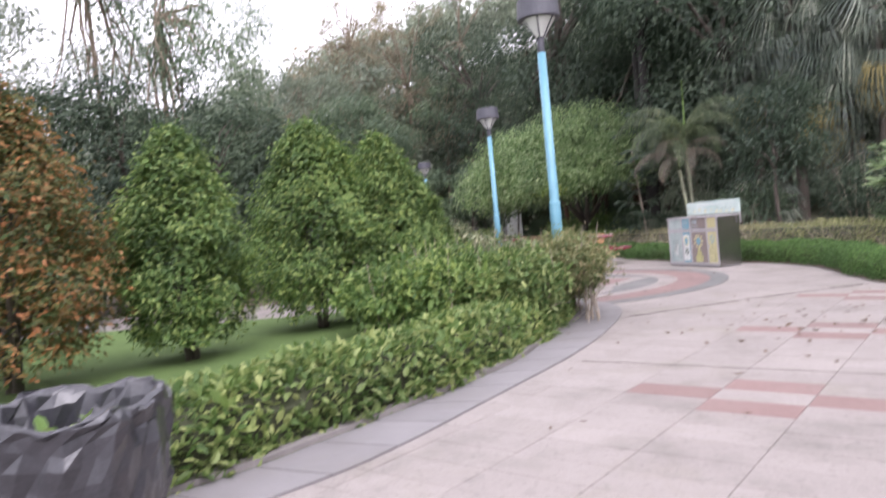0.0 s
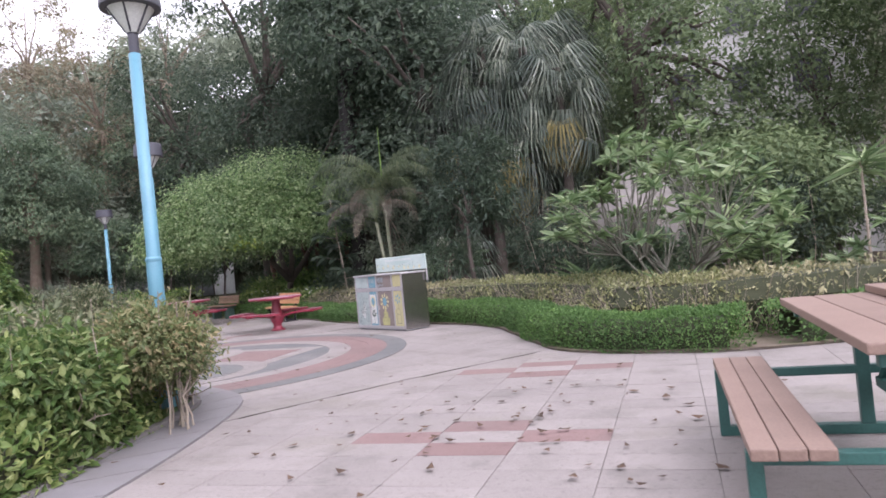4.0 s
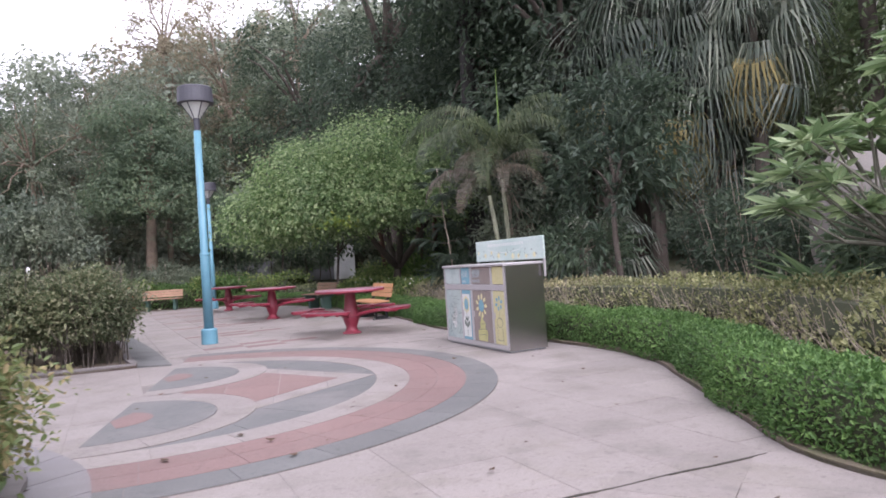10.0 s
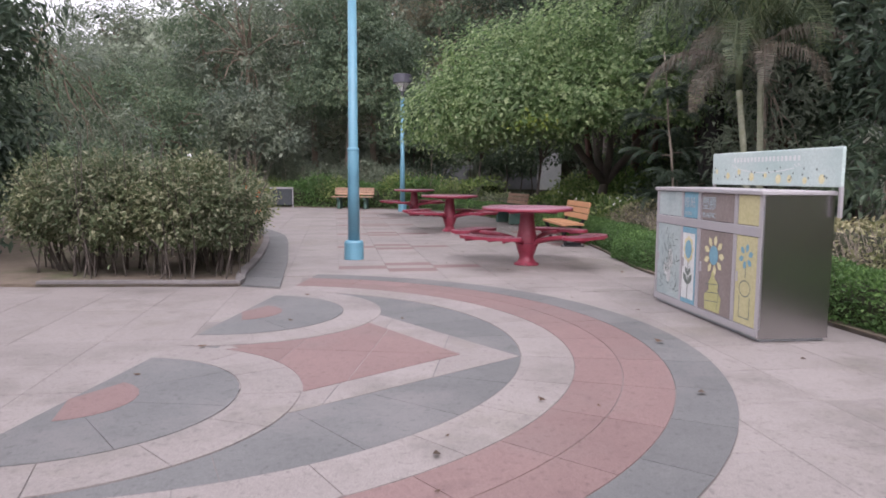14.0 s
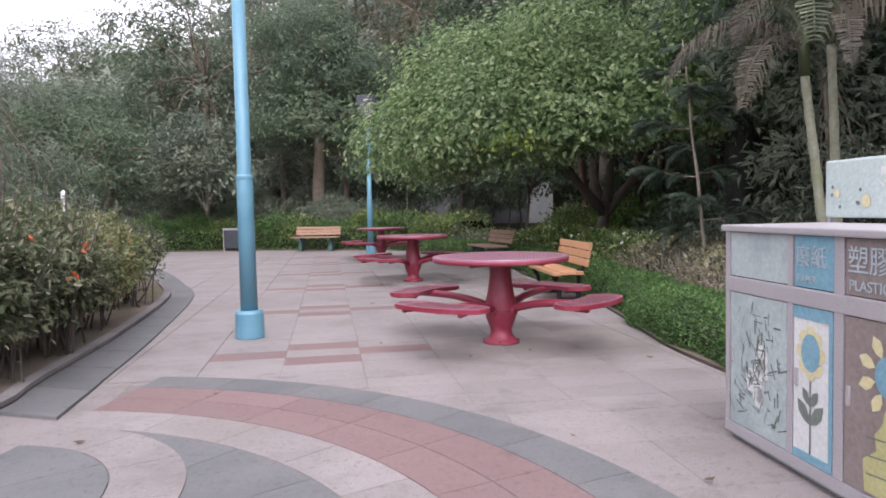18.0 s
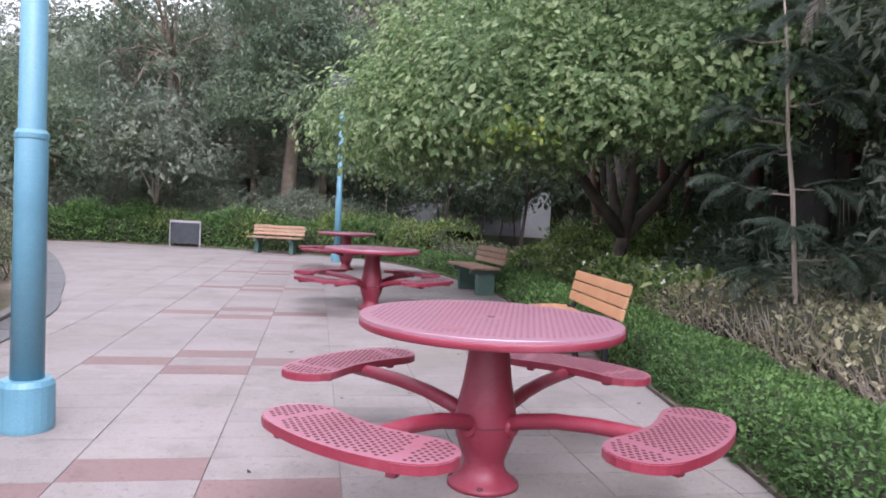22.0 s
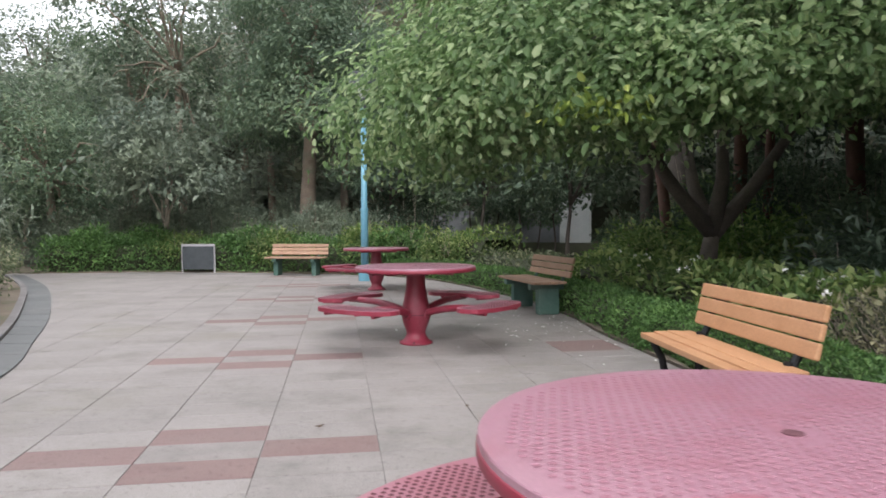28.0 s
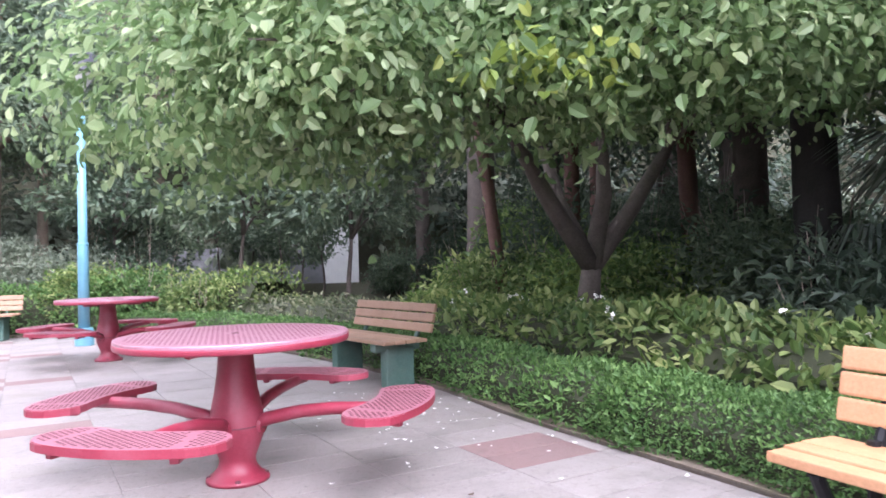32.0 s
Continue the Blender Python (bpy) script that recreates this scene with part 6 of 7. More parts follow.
# feathery trees against the sky on the left
for i, (x, y, h) in enumerate(((-9.5, 25.5, 13.0), (-6.9, 24.6, 10.0), (-15.0, 40.5, 6.5), (-11.5, 33.0, 6.5), (-14.6, 47.2, 8.5))):
    rng = np.random.default_rng(320 + i)
    blobs = [(rng.uniform(-1.8, 1.8), rng.uniform(-1.8, 1.8), h * q, 1.9, 1.9, 0.9) for q in (0.14, 0.24, 0.34, 0.44, 0.54, 0.64, 0.75, 0.86, 0.95)]
    tree("feathery_tree", (x, y, -0.05), h, 0.09, blobs, F_DARK if i == 1 else F_TALL, M_BARK, 0.26, "tall feathery pale grey-green tree against the sky", 320 + i, group="feathery trees", count=520, per=26, clump=0.32, aspect=0.14, fork=0.85, droop=0.5)
# slender trees on the left
for i, (x, y, h) in enumerate(((-14.0, 26.0, 10.5), (-17.5, 31.0, 12.0), (-12.5, 21.0, 9.0), (-9.8, 18.5, 5.0), (-16.0, 15.0, 9.5), (-11.0, 17.5, 3.0), (-8.5, 16.9, 2.2))):
    rng = np.random.default_rng(300 + i)
    blobs = [(rng.uniform(-1.6, 1.6), rng.uniform(-1.6, 1.6), h * q, 1.9, 1.9, 1.0) for q in (0.4, 0.52, 0.64, 0.78, 0.92)]
    tree("side_tree", (x, y, -0.05), h, 0.14, blobs, F_TALL if h > 6 else F_DARK, M_BARK, 0.15, "slender open-crowned tree beside the lawn", 300 + i, group="trees by the lawn", count=260, per=30, clump=0.28, aspect=0.35, fork=0.7, shingle=True)


def crown_mass(rng, x, y, z, r, count, per):
    """One tree crown of the far woods: a few rounded heads of leaves."""
    ats, outs = [], []
    for _ in range(4):
        c = (x + rng.normal() * 0.45 * r, y + rng.normal() * 0.45 * r, z + rng.uniform(-0.35, 0.55) * r)
        q = r * rng.uniform(0.5, 0.8)
        a, o = clumps(rng, c, (q, q, q * 0.85), count, per, 0.16 * r, under=-0.35, shell=0.8)
        ats.append(a), outs.append(o)
    return np.concatenate(ats), np.concatenate(outs)


def far_woods(name, rng, places, material, leaf, label, count=26, per=8):
    ats, outs = zip(*(crown_mass(rng, x, y, hill(x, y) + h, r, count, per) for x, y, h, r in places))
    me = leaf_mesh(name, np.concatenate(ats), np.concatenate(outs), leaf, 0.6, 0.3, rng=rng, fold=0.05, shingle=True)
    tagged(put(name, me, material), label, "woodland", kind="stuff")


def wooded_hill():
    rng = np.random.default_rng(400)
    woods, rusty = [], []
    for row in range(7):
        y0 = 50.5 + row * 3.4
        for x in np.arange(-46 - 4 * row, 34 + 4 * row, 3.3):
            x, y = x + rng.uniform(-1.2, 1.2), y0 + rng.uniform(-1.3, 1.3)
            p = (x, y, rng.uniform(2.2, 4.4), rng.uniform(2.0, 3.1))
            if row == 0:
                woods.append((x + 1.5, y - 2.6, 0.6, 1.6))
            (rusty if -20 < x < -4 and row < 3 and rng.random() < 0.28 else woods).append(p)
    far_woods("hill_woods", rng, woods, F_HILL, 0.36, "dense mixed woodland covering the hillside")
    thicket = [(x + rng.uniform(-0.8, 0.8), y + rng.uniform(-0.8, 0.8), 1.1, rng.uniform(1.7, 2.4)) for y in (44.3, 46.6, 48.8) for x in np.arange(8.0, 34.0, 2.3)]
    far_woods("slope_thicket", rng, thicket, F_GROVE, 0.26, "dark undergrowth at the foot of the hill", 20, 7)
    far_woods("rusty_woods", rng, rusty, F_RUST, 0.32, "rust-tinged tree crowns among the hillside woods")


wooded_hill()

for i, (x, y, h) in enumerate(((2.2, 43.4, 2.6), (3.3, 43.0, 2.4), (0.6, 43.8, 2.8), (1.4, 44.3, 2.2), (-0.6, 44.0, 2.3), (2.7, 44.6, 1.9))):
    tree("thin_sapling", (x, y, 0), h, 0.035, [(0, 0, h * 0.75, 0.7, 0.6, 0.5)], F_DARK, M_DARKBARK, 0.13, "thin dark sapling in front of the pale wall", 350 + i, group="saplings by the wall", count=40, per=18, clump=0.15, fork=0.6)
bush("understorey_shrub", (11.75, 18.1, 0), (0.9, 0.8, 1.55), F_DARK, 0.15, "dark leafy shrub in front of the dome", 260, 130, 24, 0.17, 12, bare=0.1, group="understorey", aspect=0.35)

for i, (x, y, h) in enumerate(((1.6, 40.2, 4.6), (3.9, 39.6, 4.2), (-1.2, 40.8, 4.8))):
    tree("back_tree", (x, y, 0), h, 0.06, [(0, 0, h * 0.55, 1.5, 1.3, 0.7), (0.3, 0, h * 0.8, 1.3, 1.2, 0.7)], F_DARK, M_DARKBARK, 0.17, "grey-green small tree before the pale wall", 360 + i, group="small trees by the wall", count=150, per=24, clump=0.22, fork=0.4)
for i, (x, y, rx, h) in enumerate(((-4.2, 22.2, 1.3, 2.3), (-6.2, 20.6, 1.5, 2.6), (-7.5, 23.5, 1.6, 2.8), (-3.6, 25.4, 1.2, 1.7), (-8.2, 17.4, 1.2, 1.8))):
    bush("path_shrub", (x, y, 0), (rx, rx, h), F_DARK, 0.13, "dark leafy shrub beside the side path", 370 + i, 240, 26, 0.17, 14, bare=0.05, group="side path shrubs", aspect=0.4)

# dark trees behind the lawn
for i, (x, y, h) in enumerate(((-9.6, 19.6, 6.2), (-7.7, 18.9, 5.2), (-5.9, 19.8, 5.6), (-4.1, 20.4, 5.0), (-2.6, 21.3, 4.2), (-11.5, 16.5, 5.5))):
    rng = np.random.default_rng(420 + i)
    blobs = [(rng.uniform(-0.5, 0.5), rng.uniform(-0.5, 0.5), h * q, 1.35, 1.3, 0.95) for q in (0.25, 0.45, 0.65, 0.84)]
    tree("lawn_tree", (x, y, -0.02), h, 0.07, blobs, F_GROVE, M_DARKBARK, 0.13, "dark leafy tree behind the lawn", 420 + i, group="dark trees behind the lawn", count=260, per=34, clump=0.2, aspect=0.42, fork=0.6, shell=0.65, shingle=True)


def banana_plant(x, y):
    """Broad arching blades on sheathed stems, torn along the edges."""
    rng = np.random.default_rng(77)
    t = thing("banana_plant", pose(x, y, 0), "banana plant with broad pale arching leaves", "plant")
    part("stem", tube([(0, 0, 0), (0.03, 0, 1.2), (0, 0, 2.4)], [0.13, 0.11, 0.08], 10), F_PALM, t)
    for k in range(10):
        a, rise, L = k * 2.4 + 0.4, rng.uniform(0.5, 1.5), rng.uniform(1.7, 2.4)
        u = np.array([math.cos(a), math.sin(a), 0.0])
        side = np.array([-math.sin(a), math.cos(a), 0.0])
        verts, faces = [], []
        for j in range(15):
            s = j / 14
            c = u * L * s * 0.85 + np.array([0, 0, 2.3 + L * (rise * s - (rise * 0.55 + 0.35) * s * s)])
            w = 0.27 * math.sin(math.pi * min(1, 0.10 + 0.90 * s)) ** 0.7 * (0.85 if j % 4 == 3 else 1.0)
            verts += [c - side * w + np.array([0, 0, 0.10 * w]), c, c + side * w + np.array([0, 0, 0.10 * w])]
            if j:
                i0 = 3 * (j - 1)
                faces += [(i0, i0 + 1, i0 + 4, i0 + 3), (i0 + 1, i0 + 2, i0 + 5, i0 + 4)]
        put("leaf", mesh_of("leaf", verts, faces), F_PLUM, t)


banana_plant(-12.9, 41.3)
banana_plant(-10.4, 28.9)


def white_flowers():
    rng = np.random.default_rng(79)
    line = cut(offset_line(RIGHT, -1.15), 27.0, 33.0)
    c = line[rng.integers(0, len(line), 26)] + rng.normal(size=(26, 2)) * 0.22
    at = np.repeat(np.c_[c, rng.uniform(0.62, 0.80, 26)], 5, axis=0) + rng.normal(size=(130, 3)) * 0.012
    me = leaf_mesh("white_flowers", at, unit(rng.normal(size=at.shape) + (-0.4, -0.5, 0.8)), 0.034, 0.7, 0.0, rng=rng, oval=True)
    tagged(put("white_flowers", me, M_PETAL), "small white flowers on the shrub border", "flowers", kind="stuff")


white_flowers()


def flower_sprays():
    rng = np.random.default_rng(78)
    c = np.array([(2.05, 20.95, 0.98), (1.95, 21.5, 0.72), (1.75, 21.9, 0.92), (1.3, 22.3, 0.98), (1.2, 22.9, 0.85), (0.7, 23.6, 0.98), (0.35, 24.3, 0.9)])
    at = (c[:, None] + rng.normal(size=(7, 6, 3)) * 0.035).reshape(-1, 3)
    me = leaf_mesh("flowers", at, unit(rng.normal(size=at.shape) + (0.6, 0, 0.5)), 0.045, 0.7, 0.0, rng=rng, oval=True)
    tagged(put("flower_sprays", me, M_FLOWER), "small orange-red flowers on the bed shrubs", "flowers", kind="stuff")


flower_sprays()

for i, (x, y, h, mat) in enumerate(((5.9, 34.1, 1.2, F_VARIEG), (7.2, 36.9, 2.2, F_CONE), (8.5, 31.6, 1.7, F_DARK), (8.3, 37.9, 2.8, F_DARK), (7.1, 32.7, 1.3, F_CONE), (9.6, 35.4, 2.6, F_DARK), (8.3, 27.2, 1.0, F_TALL), (6.8, 42.3, 1.8, F_GROVE), (5.7, 44.4, 1.5, F_DARK), (7.4, 41.2, 2.2, F_GROVE))):
    bush("grove_shrub", (x, y, 0), (1.15, 1.05, h), mat, 0.105, "leafy mid-green shrub under the trees", 450 + i, 260, 26, 0.14, 12, bare=0.1, group="shrubs under the trees", aspect=0.42)

for i, (x, y, h) in enumerate(((-10.8, 39.6, 1.7), (-9.0, 40.2, 2.0), (-7.6, 40.6, 1.6), (-6.0, 40.3, 1.9), (-3.2, 40.2, 1.8), (-1.9, 39.9, 1.6), (-5.0, 43.5, 2.4), (-8.4, 44.6, 2.6))):
    bush("back_shrub", (x, y, 0), (1.2, 1.0, h), F_TALL, 0.10, "grey-green shrub behind the far hedge", 480 + i, 240, 26, 0.15, 10, bare=0.08, group="shrubs behind the far hedge", aspect=0.42)


# ---- walls, signs and small structures seen through the plants ----
def small_structures():
    w = tagged(part("garden_wall", a_box(-1.6, 45.9, -0.1, 4.35, 46.15, 1.7, 0.01), M_WALL), "stained pale wall behind the grove, coloured dim", "wall", kind="structure")
    part("wall_panel", a_box(3.3, 45.84, 0.2, 4.36, 45.90, 2.25, 0.01), M_PAINTWHITE, w, "white upright panel")
    b = thing("plaque", pose(-5.5, 37.85, 0, 0, 0, 8), "grey metal plaque on two posts before the far hedge", "sign")
    part("plate", a_box(-0.42, -0.02, 0.08, 0.42, 0.0, 0.68, 0.01), M_SLATE, b)
    part("frame", a_box(-0.45, 0.002, 0.68, 0.45, 0.03, 0.74, 0.006), M_FRAME, b)
    for s in (-1, 1):
        part("post", a_box(s * 0.43 - 0.02, 0.002, 0.0, s * 0.43 + 0.02, 0.03, 0.72), M_FRAME, b)
    r = thing("boulder", pose(12.72, 19.62, 0), "large pale rounded concrete dome behind the plants", "dome")
    bm = bmesh.new()
    bmesh.ops.create_icosphere(bm, subdivisions=4, radius=1.0)
    for v in bm.verts:
        v.co *= 1 + 0.08 * noise.noise(v.co * 1.7)
        v.co = Vector((v.co.x * 1.0, v.co.y * 1.0, v.co.z * 1.4 + 1.35))
    part("shell", bm, M_CONCRETE, r, smooth=True)
    p = thing("bollard_light", pose(-1.46, 25.46, 0), "small white garden light on a post among shrubs", "garden light")
    part("post", tube([(0, 0, 0), (0, 0, 1.45)], [0.014, 0.014], 8), M_HAZARD, p)
    part("head", lathe([(0.02, 1.45), (0.036, 1.47), (0.038, 1.55), (0.015, 1.59)], 12), M_HAZARD, p)
    s = thing("notice_frame", pose(-2.6, 24.6, 0, 0, 0, -25), "white framed notice board among the shrubs", "notice board")
    part("frame", tube([(-0.4, 0, 0), (-0.4, 0, 1.25), (0.4, 0, 1.25), (0.4, 0, 0)], [0.025] * 4, 6), M_HAZARD, s)
    part("board", a_box(-0.38, -0.01, 0.75, 0.38, 0.01, 1.22), M_PLATE, s)
    h = thing("house", pose(25.5, 30.5, 0, 0, 0, -38), "pale building glimpsed through the trees", "building")
    part("wall", a_box(-4, -3, -0.1, 4, 3, 10.6), M_RENDER, h)
    part("roof", a_box(-4.3, -3.3, 10.6, 4.3, 3.3, 11.0), M_CONCRETE, h)
    for fl in range(4):
        for k in range(3):
            wd = part("window", a_box(-2.9 + k * 2.2, -3.05, 1.0 + fl * 2.6, -1.7 + k * 2.2, -2.98, 2.4 + fl * 2.6), M_LAMPGREY, h)


small_structures()


# ---- kerb bands ----
def band(name, inner, outer, n, label, material):
    t = tagged(new(name), label, "kerb", kind="structure")
    a, b = smooth_line(inner, 0.1), smooth_line(outer, 0.1)

    def at(line, s):
        k = s * (len(line) - 1)
        i = min(int(k), len(line) - 2)
        return line[i] + (line[i + 1] - line[i]) * (k - i)

    for k in range(n):
        s0, s1 = (k + 0.012) / n, (k + 0.988) / n
        pts = [at(a, s0 + (s1 - s0) * q / 4) for q in range(5)] + [at(b, s1 + (s0 - s1) * q / 4) for q in range(5)]
        part("kerb_stone", slab([tuple(p) for p in pts], -0.02, 0.017), material, t)


band("kerb_lawn", BED1_IN, BED1_OUT, 34, "flush grey kerb band along the lawn bed", M_BAND)
i2 = BED2_IN[BED2_IN[:, 1] > 20.3]
i2 = i2[np.argmax(i2[:, 0]):]
band("kerb_middle", i2, BED2_OUT, 30, "flush grey kerb band along the shrub bed", M_GREY)


def edging(name, line, w, z, n, label):
    t = tagged(new(name), label, "kerb", kind="structure")
    a, b = np.asarray(line), offset_line(np.asarray(line), w)
    k = max(1, len(a) // n)
    for i in range(0, len(a) - 1, k):
        j = min(i + k, len(a) - 1)
        seg = [tuple(p) for p in a[i : j + 1]] + [tuple(p) for p in b[i : j + 1][::-1]]
        part("edging_stone", slab(seg, -0.03, z), M_KERB, t)


edging("edging_lawn", BED1_IN[8:], 0.10, 0.055, 30, "weathered edging stones of the lawn bed")
edging("edging_middle", BED2_IN, 0.10, 0.06, 30, "weathered edging stones of the shrub bed")
edging("edging_right", RIGHT[30:], -0.07, 0.022, 60, "weathered edging stones at the hedge foot")


# ---- the half-round paving pattern ----
def ring_point(u, v):
    p = RING + RING_U * u + RING_V * v
    return (p.x, p.y)


def sector(r0, r1, a0, a1, cu=0.0, cv=0.0, n=5):
    out = [ring_point(cu + r1 * math.cos(a), cv + r1 * math.sin(a)) for a in np.linspace(a0, a1, n)]
    if r0 > 0.01:
        out += [ring_point(cu + r0 * math.cos(a), cv + r0 * math.sin(a)) for a in np.linspace(a1, a0, n)]
    else:
        out.append(ring_point(cu, cv))
    return out


def clip(poly, axis, lo, hi):
    """The part of an outline between two values of one coordinate."""
    for sign, lim in ((1, lo), (-1, -hi)):
        out = []
        for p, q in zip(poly, poly[1:] + poly[:1]):
            a, b = sign * p[axis] - lim, sign * q[axis] - lim
            if a >= 0:
                out.append(p)
            if (a > 0 > b) or (a < 0 < b):
                s = a / (a - b)
                out.append((p[0] + (q[0] - p[0]) * s, p[1] + (q[1] - p[1]) * s))
        poly = out
    return poly


def build_pattern():
    t = tagged(new("paving_pattern"), "half-round paving pattern in grey, red and cream granite", "paving", kind="structure")
    part("mortar_bed", slab(sector(0, 3.58, -math.pi / 2, math.pi / 2, n=40), -0.01, 0.0015), M_JOINT, t)
    half = math.pi / 2

    def ring(r0, r1, n, mat, name, z=0.006, cu=0.0, cv=0.0):
        g = 0.0025 / max(r1, 0.3)
        for k in range(n):
            a0, a1 = -half + math.pi * k / n + g, -half + math.pi * (k + 1) / n - g
            part(name, slab(sector(r0 + 0.003, r1 - 0.003, a0, a1, cu, cv, 6), 0.0, z), mat, t)

    ring(3.27, 3.58, 18, M_GREY, "grey_tile")
    ring(2.985, 3.27, 16, M_RED, "red_tile")
    ring(2.70, 2.985, 16, M_RED, "red_tile")
    ring(2.36, 2.70, 14, M_TILE, "cream_tile")
    ring(0.0, 2.36, 12, M_GREY, "grey_tile", 0.004)
    # the pale arrow that runs out to the tip
    arrow = [(2.35, 0.0), (1.20, 1.24), (0.30, 1.0), (0.30, -1.0), (1.20, -1.24)]
    for k in range(4):
        piece = clip(clip(arrow, 0, 0.30 + 0.513 * k + 0.003, 0.30 + 0.513 * (k + 1) - 0.003), 1, -2, 2)
        part("cream_tile", slab([ring_point(*p) for p in piece], 0.0, 0.0065), M_TILE, t)
    dia = []
    for a in np.linspace(-0.24, -1.25, 9):
        dia.append((1.20 * math.cos(a), 1.19 + 1.20 * math.sin(a)))
    dia = [(u, v) for u, v in dia if v > 0.02]
    body = dia[::-1][:0] + dia + [(0.45, 0.0)] + [(u, -v) for u, v in dia[::-1]] + [(1.96, 0.0)]
    for u0, u1 in ((0.3, 0.83), (0.83, 1.36), (1.36, 2.0)):
        for v0, v1 in ((0.0, 1.0), (-1.0, 0.0)):
            piece = clip(clip(body, 0, u0 + 0.003, u1 - 0.003), 1, v0 + 0.003, v1 - 0.003)
            part("red_tile", slab([ring_point(u, v) for u, v in piece], 0.0, 0.009), M_RED, t)
    for cv in (1.19, -1.19):
        ring(0.86, 1.19, 7, M_TILE, "cream_tile", 0.011, 0.0, cv)
        ring(0.0, 0.86, 4, M_GREY, "grey_tile", 0.0125, 0.0, cv)
        part("red_tile", slab(sector(0, 0.34, -1.2, 1.2, -0.0, cv, 10), 0.0, 0.0145), M_RED, t)


build_pattern()

# ---- paving tiles ----
BEDS = [np.array([tuple(p) for p in offset_line(BED1_IN, 0.3)] + [(-5, 16.0), (-16.2, 16.3), (-16.2, 2.8), (-6, 3.2)]),
        np.array([tuple(p) for p in offset_line(BED2_IN, 0.3)] + [(-16.2, 36.7), (-16.2, 18.9), (-3.5, 19.5)]),
        np.array([tuple(p) for p in offset_line(RIGHT, -0.40)] + [(-0.4, 38.2), (26.2, 38.2), (26.2, 8.2)])]
LITTER_BEDS = [np.array([tuple(p) for p in BED1_IN] + [(-5, 16.6), (-16.2, 2.0)]), np.array([tuple(p) for p in offset_line(RIGHT, 0.05)] + [(-0.4, 38.2), (26.2, 38.2), (26.2, 8.2)])]


def inside(poly, x, y):
    x0, y0 = poly[:, 0], poly[:, 1]
    x1, y1 = np.roll(x0, -1), np.roll(y0, -1)
    hit = ((y0 > y) != (y1 > y)) & (x < (x1 - x0) * (y - y0) / (np.where(y1 == y0, 1e-9, y1 - y0)) + x0)
    return hit.sum() % 2 == 1


def tile_mesh(name, w, d, material):
    g, c = 0.0024, 0.0012
    x, y = w / 2 - g, d / 2 - g
    v = [(sx * x, sy * y, -0.012) for sx, sy in ((-1, -1), (1, -1), (1, 1), (-1, 1))]
    v += [(sx * x, sy * y, -c) for sx, sy in ((-1, -1), (1, -1), (1, 1), (-1, 1))]
    v += [(sx * (x - c), sy * (y - c), 0.0) for sx, sy in ((-1, -1), (1, -1), (1, 1), (-1, 1))]
    f = [(8, 9, 10, 11)] + [(i, (i + 1) % 4, 4 + (i + 1) % 4, 4 + i) for i in range(4)] + [(4 + i, 4 + (i + 1) % 4, 8 + (i + 1) % 4, 8 + i) for i in range(4)]
    me = mesh_of(name, v, f)
    me.materials.append(material)
    return me


def lay(name, angle, pu, pv, u_col, v_top, period, zone, near, label, sunk=0.0):
    """Tiles in straight columns; every period rows a cluster of four red ones."""
    t = tagged(new(name), label, "paving", kind="structure")
    t.parent = None
    e_u, e_v = Vector((math.cos(angle), math.sin(angle))), Vector((-math.sin(angle), math.cos(angle)))
    cream, red = tile_mesh("cream_tile", pu, pv, M_TILE), tile_mesh("red_tile", pu, pv, M_RED)
    base = np.array([v.co[:] for v in cream.vertices])
    faces = np.array([tuple(p.vertices) for p in cream.polygons])
    rest_v, rest_f, count = [], [], 0
    rng = random.Random(3)
    c = Vector((4, 16))
    i0, j0 = round((c.dot(e_u) - u_col) / pu), round((c.dot(e_v) - v_top) / pv)
    cells = []
    for i in range(i0 - 60, i0 + 60):
        for j in range(j0 - 110, j0 + 110):
            p = e_u * (u_col + (i + 0.5) * pu) + e_v * (v_top - (j + 0.5) * pv)
            if not zone(p.x, p.y) or any(inside(b, p.x, p.y) for b in BEDS):
                continue
            r = (p - RING).dot(RING_U), (p - RING).dot(RING_V)
            if r[0] > 0.2 and math.hypot(*r) < 3.2:
                continue
            k = (j % period)
            is_red = any(math.hypot(p.x - rx, p.y - ry) < 0.33 for rx, ry in ODD_RED) or (i == 0 and k in (0, 2)) or (i in (-1, 1) and k == 1)
            cells.append((near(p.x, p.y), is_red, p))
    cells.sort(key=lambda q: (not q[1], q[0]))
    for d, is_red, p in cells:
        m = pose(p.x, p.y, rng.uniform(-0.0010, 0.0006) - sunk, rng.uniform(-0.12, 0.12), rng.uniform(-0.12, 0.12), math.degrees(angle))
        if is_red or count < 300:
            ob = put("red_tile" if is_red else "cream_tile", red if is_red else cream, None, t)
            ob.matrix_world = m
            count += 1
        else:
            mm = np.array(m)
            rest_f.append(faces + len(rest_v) * len(base))
            rest_v.append(base @ mm[:3, :3].T + mm[:3, 3])
    if rest_v:
        me = mesh_of("far_tiles", np.concatenate(rest_v), np.concatenate(rest_f))
        tagged(put("far_tiles", me, M_TILE, t), kind="stuff")


def crack(x):
    return 13.01 + 0.415 * (x - 4.4) if x < 5.9 else 13.632 + 0.316 * (x - 5.9)


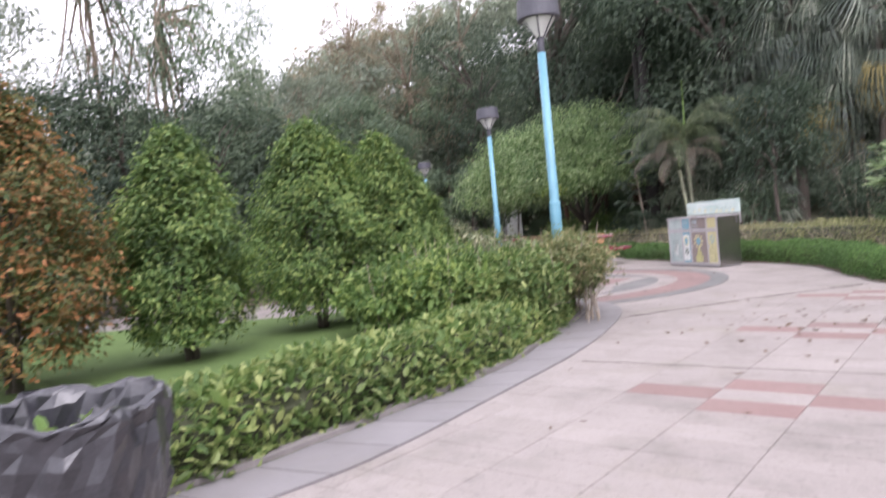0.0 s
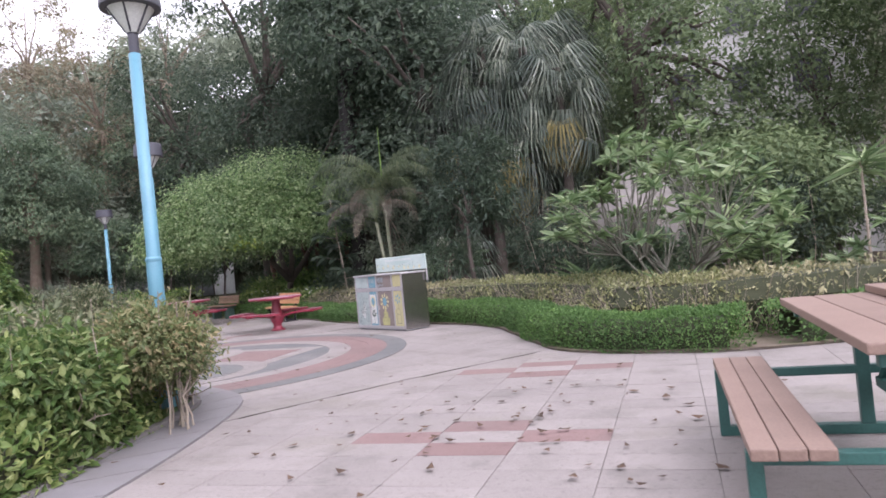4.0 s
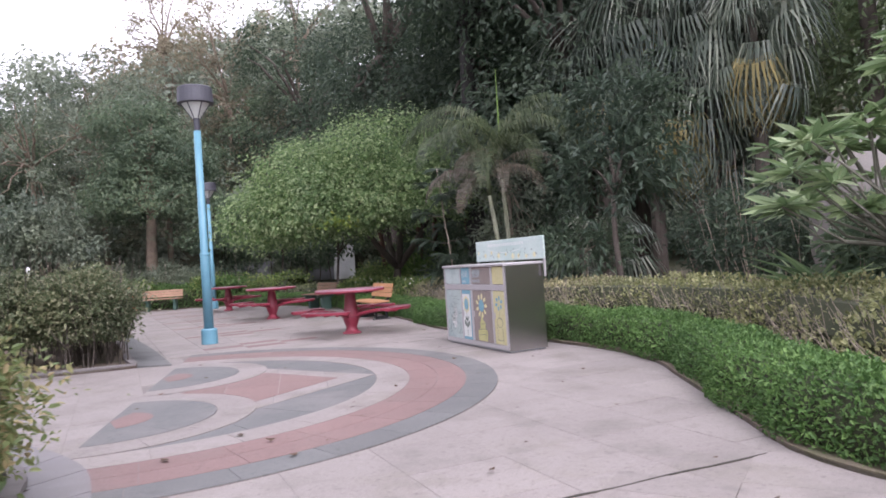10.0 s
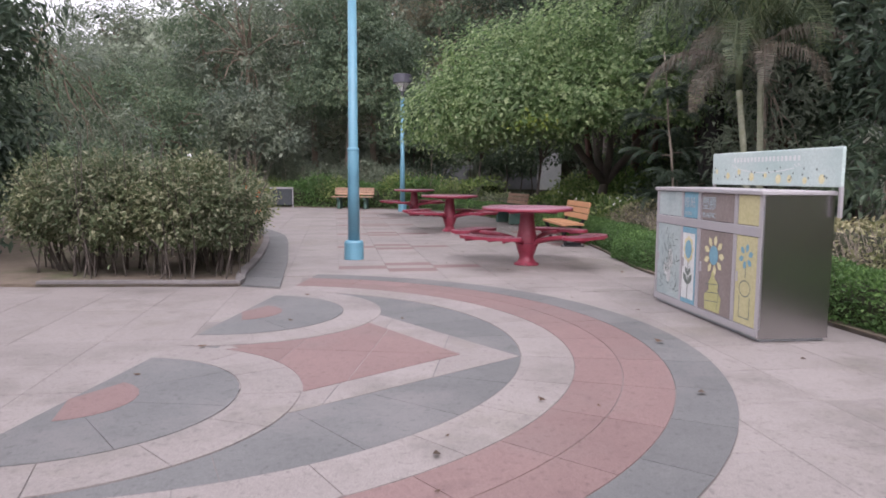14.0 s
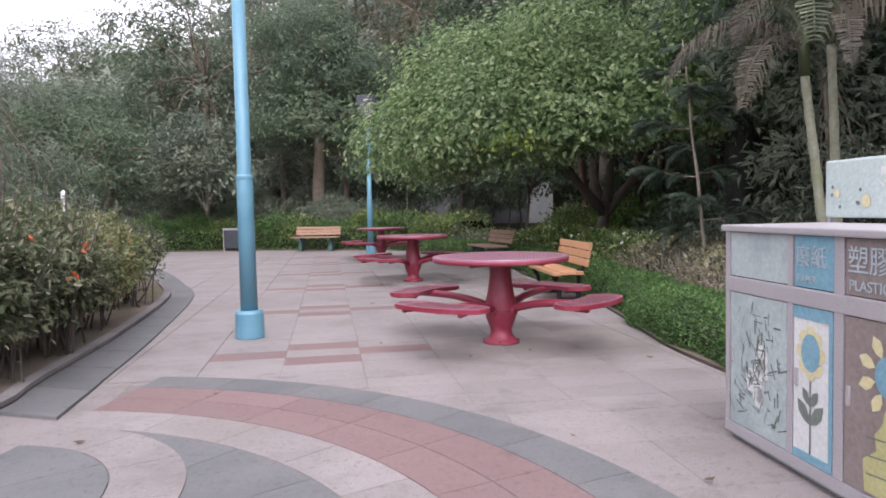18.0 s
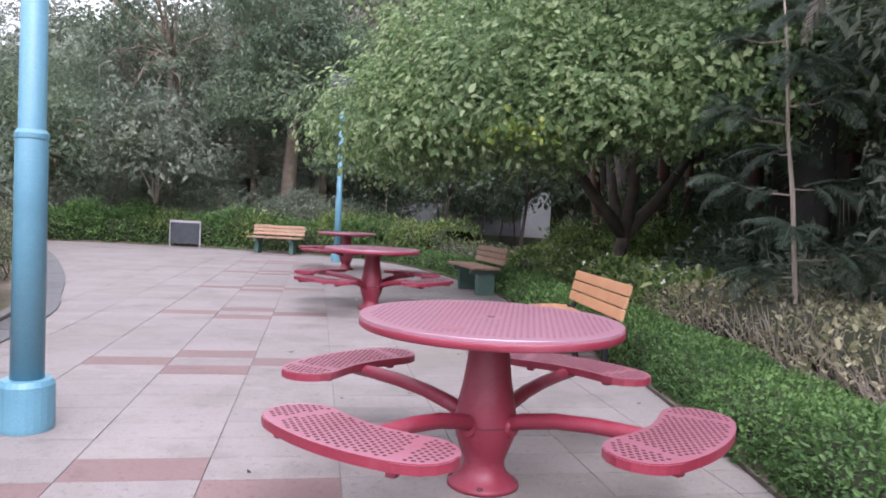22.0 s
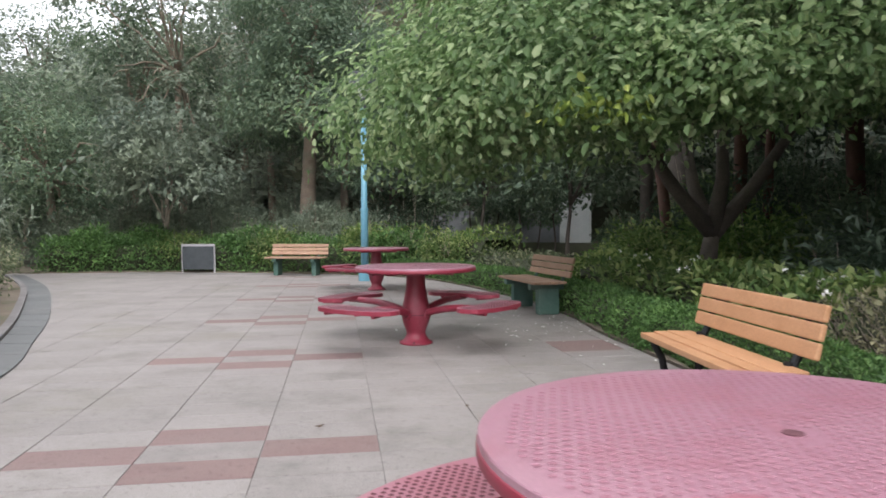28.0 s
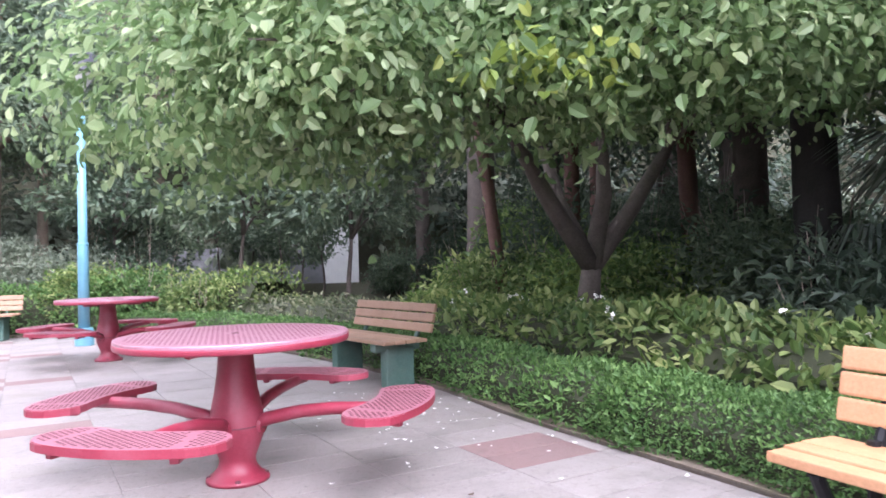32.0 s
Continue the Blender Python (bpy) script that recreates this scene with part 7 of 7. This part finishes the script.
ODD_RED = ((5.42, 25.95), (4.35, 28.40), (4.80, 28.62))
A_S, A_N = math.radians(-35), math.radians(21.3)
lay("paving_south", A_S, 0.61, 0.294, -1.87, 9.97, 9, lambda x, y: -15 < x < 25.5 and -7.6 < y < 14.5 and y < crack(x), lambda x, y: abs(y - 9.0) + 0.6 * abs(x - 4.5), "cream granite tiles with clusters of red tiles")
lay("paving_middle", math.radians(20.0), 0.61, 0.61, 0.0, 0.0, 10 ** 6, lambda x, y: -9 < x < 9 and y >= crack(x) - 0.6 and y < 21.8, lambda x, y: math.hypot(x - 6.2, y - 15.5), "large cream granite tiles round the pattern", 0.004)
lay("paving_north", A_N, 0.617, 0.2915, 11.223, 19.95, 9, lambda x, y: -10 < x < 8 and y >= 21.2 - 0.03 * x and y < 37.2, lambda x, y: math.hypot(x - 4.4, y - 23.6), "cream granite tiles with clusters of red tiles")


def open_joint(name, line, label):
    tagged(part(name, slab(line + [(x, y + 0.014 + 0.010 * math.sin(23 * x) * math.sin(7 * x)) for x, y in line[::-1]], -0.01, 0.0022), M_CRACK), label, "joint", kind="structure")


crack_line = [(x, crack(x) + 0.007 * math.sin(9 * x)) for x in np.linspace(4.0, 7.75, 30)]
open_joint("paving_crack", crack_line, "dark open joint across the paving")
JOINT2 = (3.2, 10.34, -0.665, 7.0)
open_joint("paving_joint", [(x, JOINT2[1] + (x - JOINT2[0]) * JOINT2[2] + 0.008 * math.sin(11 * x)) for x in np.linspace(JOINT2[0], JOINT2[3], 40)], "dirt-filled open joint across the paving")


# ---- fallen leaves and petals ----
def litter(name, n, zone, size, material, seed, label):
    rng = np.random.default_rng(seed)
    pts = []
    while len(pts) < n:
        x, y = zone(rng)
        if not any(inside(b, x, y) for b in LITTER_BEDS):
            pts.append((x, y, 0.016))
    at = np.array(pts)
    a = rng.random(n) * 6.28
    d = np.stack([np.cos(a), np.sin(a), 0 * a], 1)
    sd = np.stack([-np.sin(a), np.cos(a), 0 * a], 1)
    L = (size * rng.uniform(0.6, 1.4, n))[:, None]
    W = L * rng.uniform(0.2, 0.38, (n, 1))
    up = np.array([0, 0, 1.0]) * L * rng.uniform(0.05, 0.30, (n, 1))
    verts = np.stack([at - d * L / 2 + up * 0.6, at + sd * W + up * 0.1, at + d * L / 2 + up, at - sd * W + up * 0.3], 1).reshape(-1, 3)
    tagged(put(name, mesh_of(name, verts, np.arange(4 * n).reshape(-1, 4)), material), label, "leaves", kind="stuff")


litter("fallen_leaves", 110, lambda r: (r.normal(6.2, 1.2), r.normal(11.0, 1.4)), 0.075, M_DRYLEAF, 1, "dry brown leaves scattered on the paving")
litter("fallen_leaves", 40, lambda r: (r.uniform(2.5, 8.0), r.uniform(5, 16)), 0.06, M_DRYLEAF, 2, "dry brown leaves scattered on the paving")
litter("fallen_leaves", 40, lambda r: (r.uniform(3, 8), r.uniform(14, 30)), 0.055, M_DRYLEAF, 3, "dry brown leaves scattered on the paving")
litter("fallen_petals", 70, lambda r: (r.normal(4.3, 0.6), r.normal(29.4, 0.9)), 0.032, M_PETAL, 4, "pale fallen leaves and petals beside the bench")
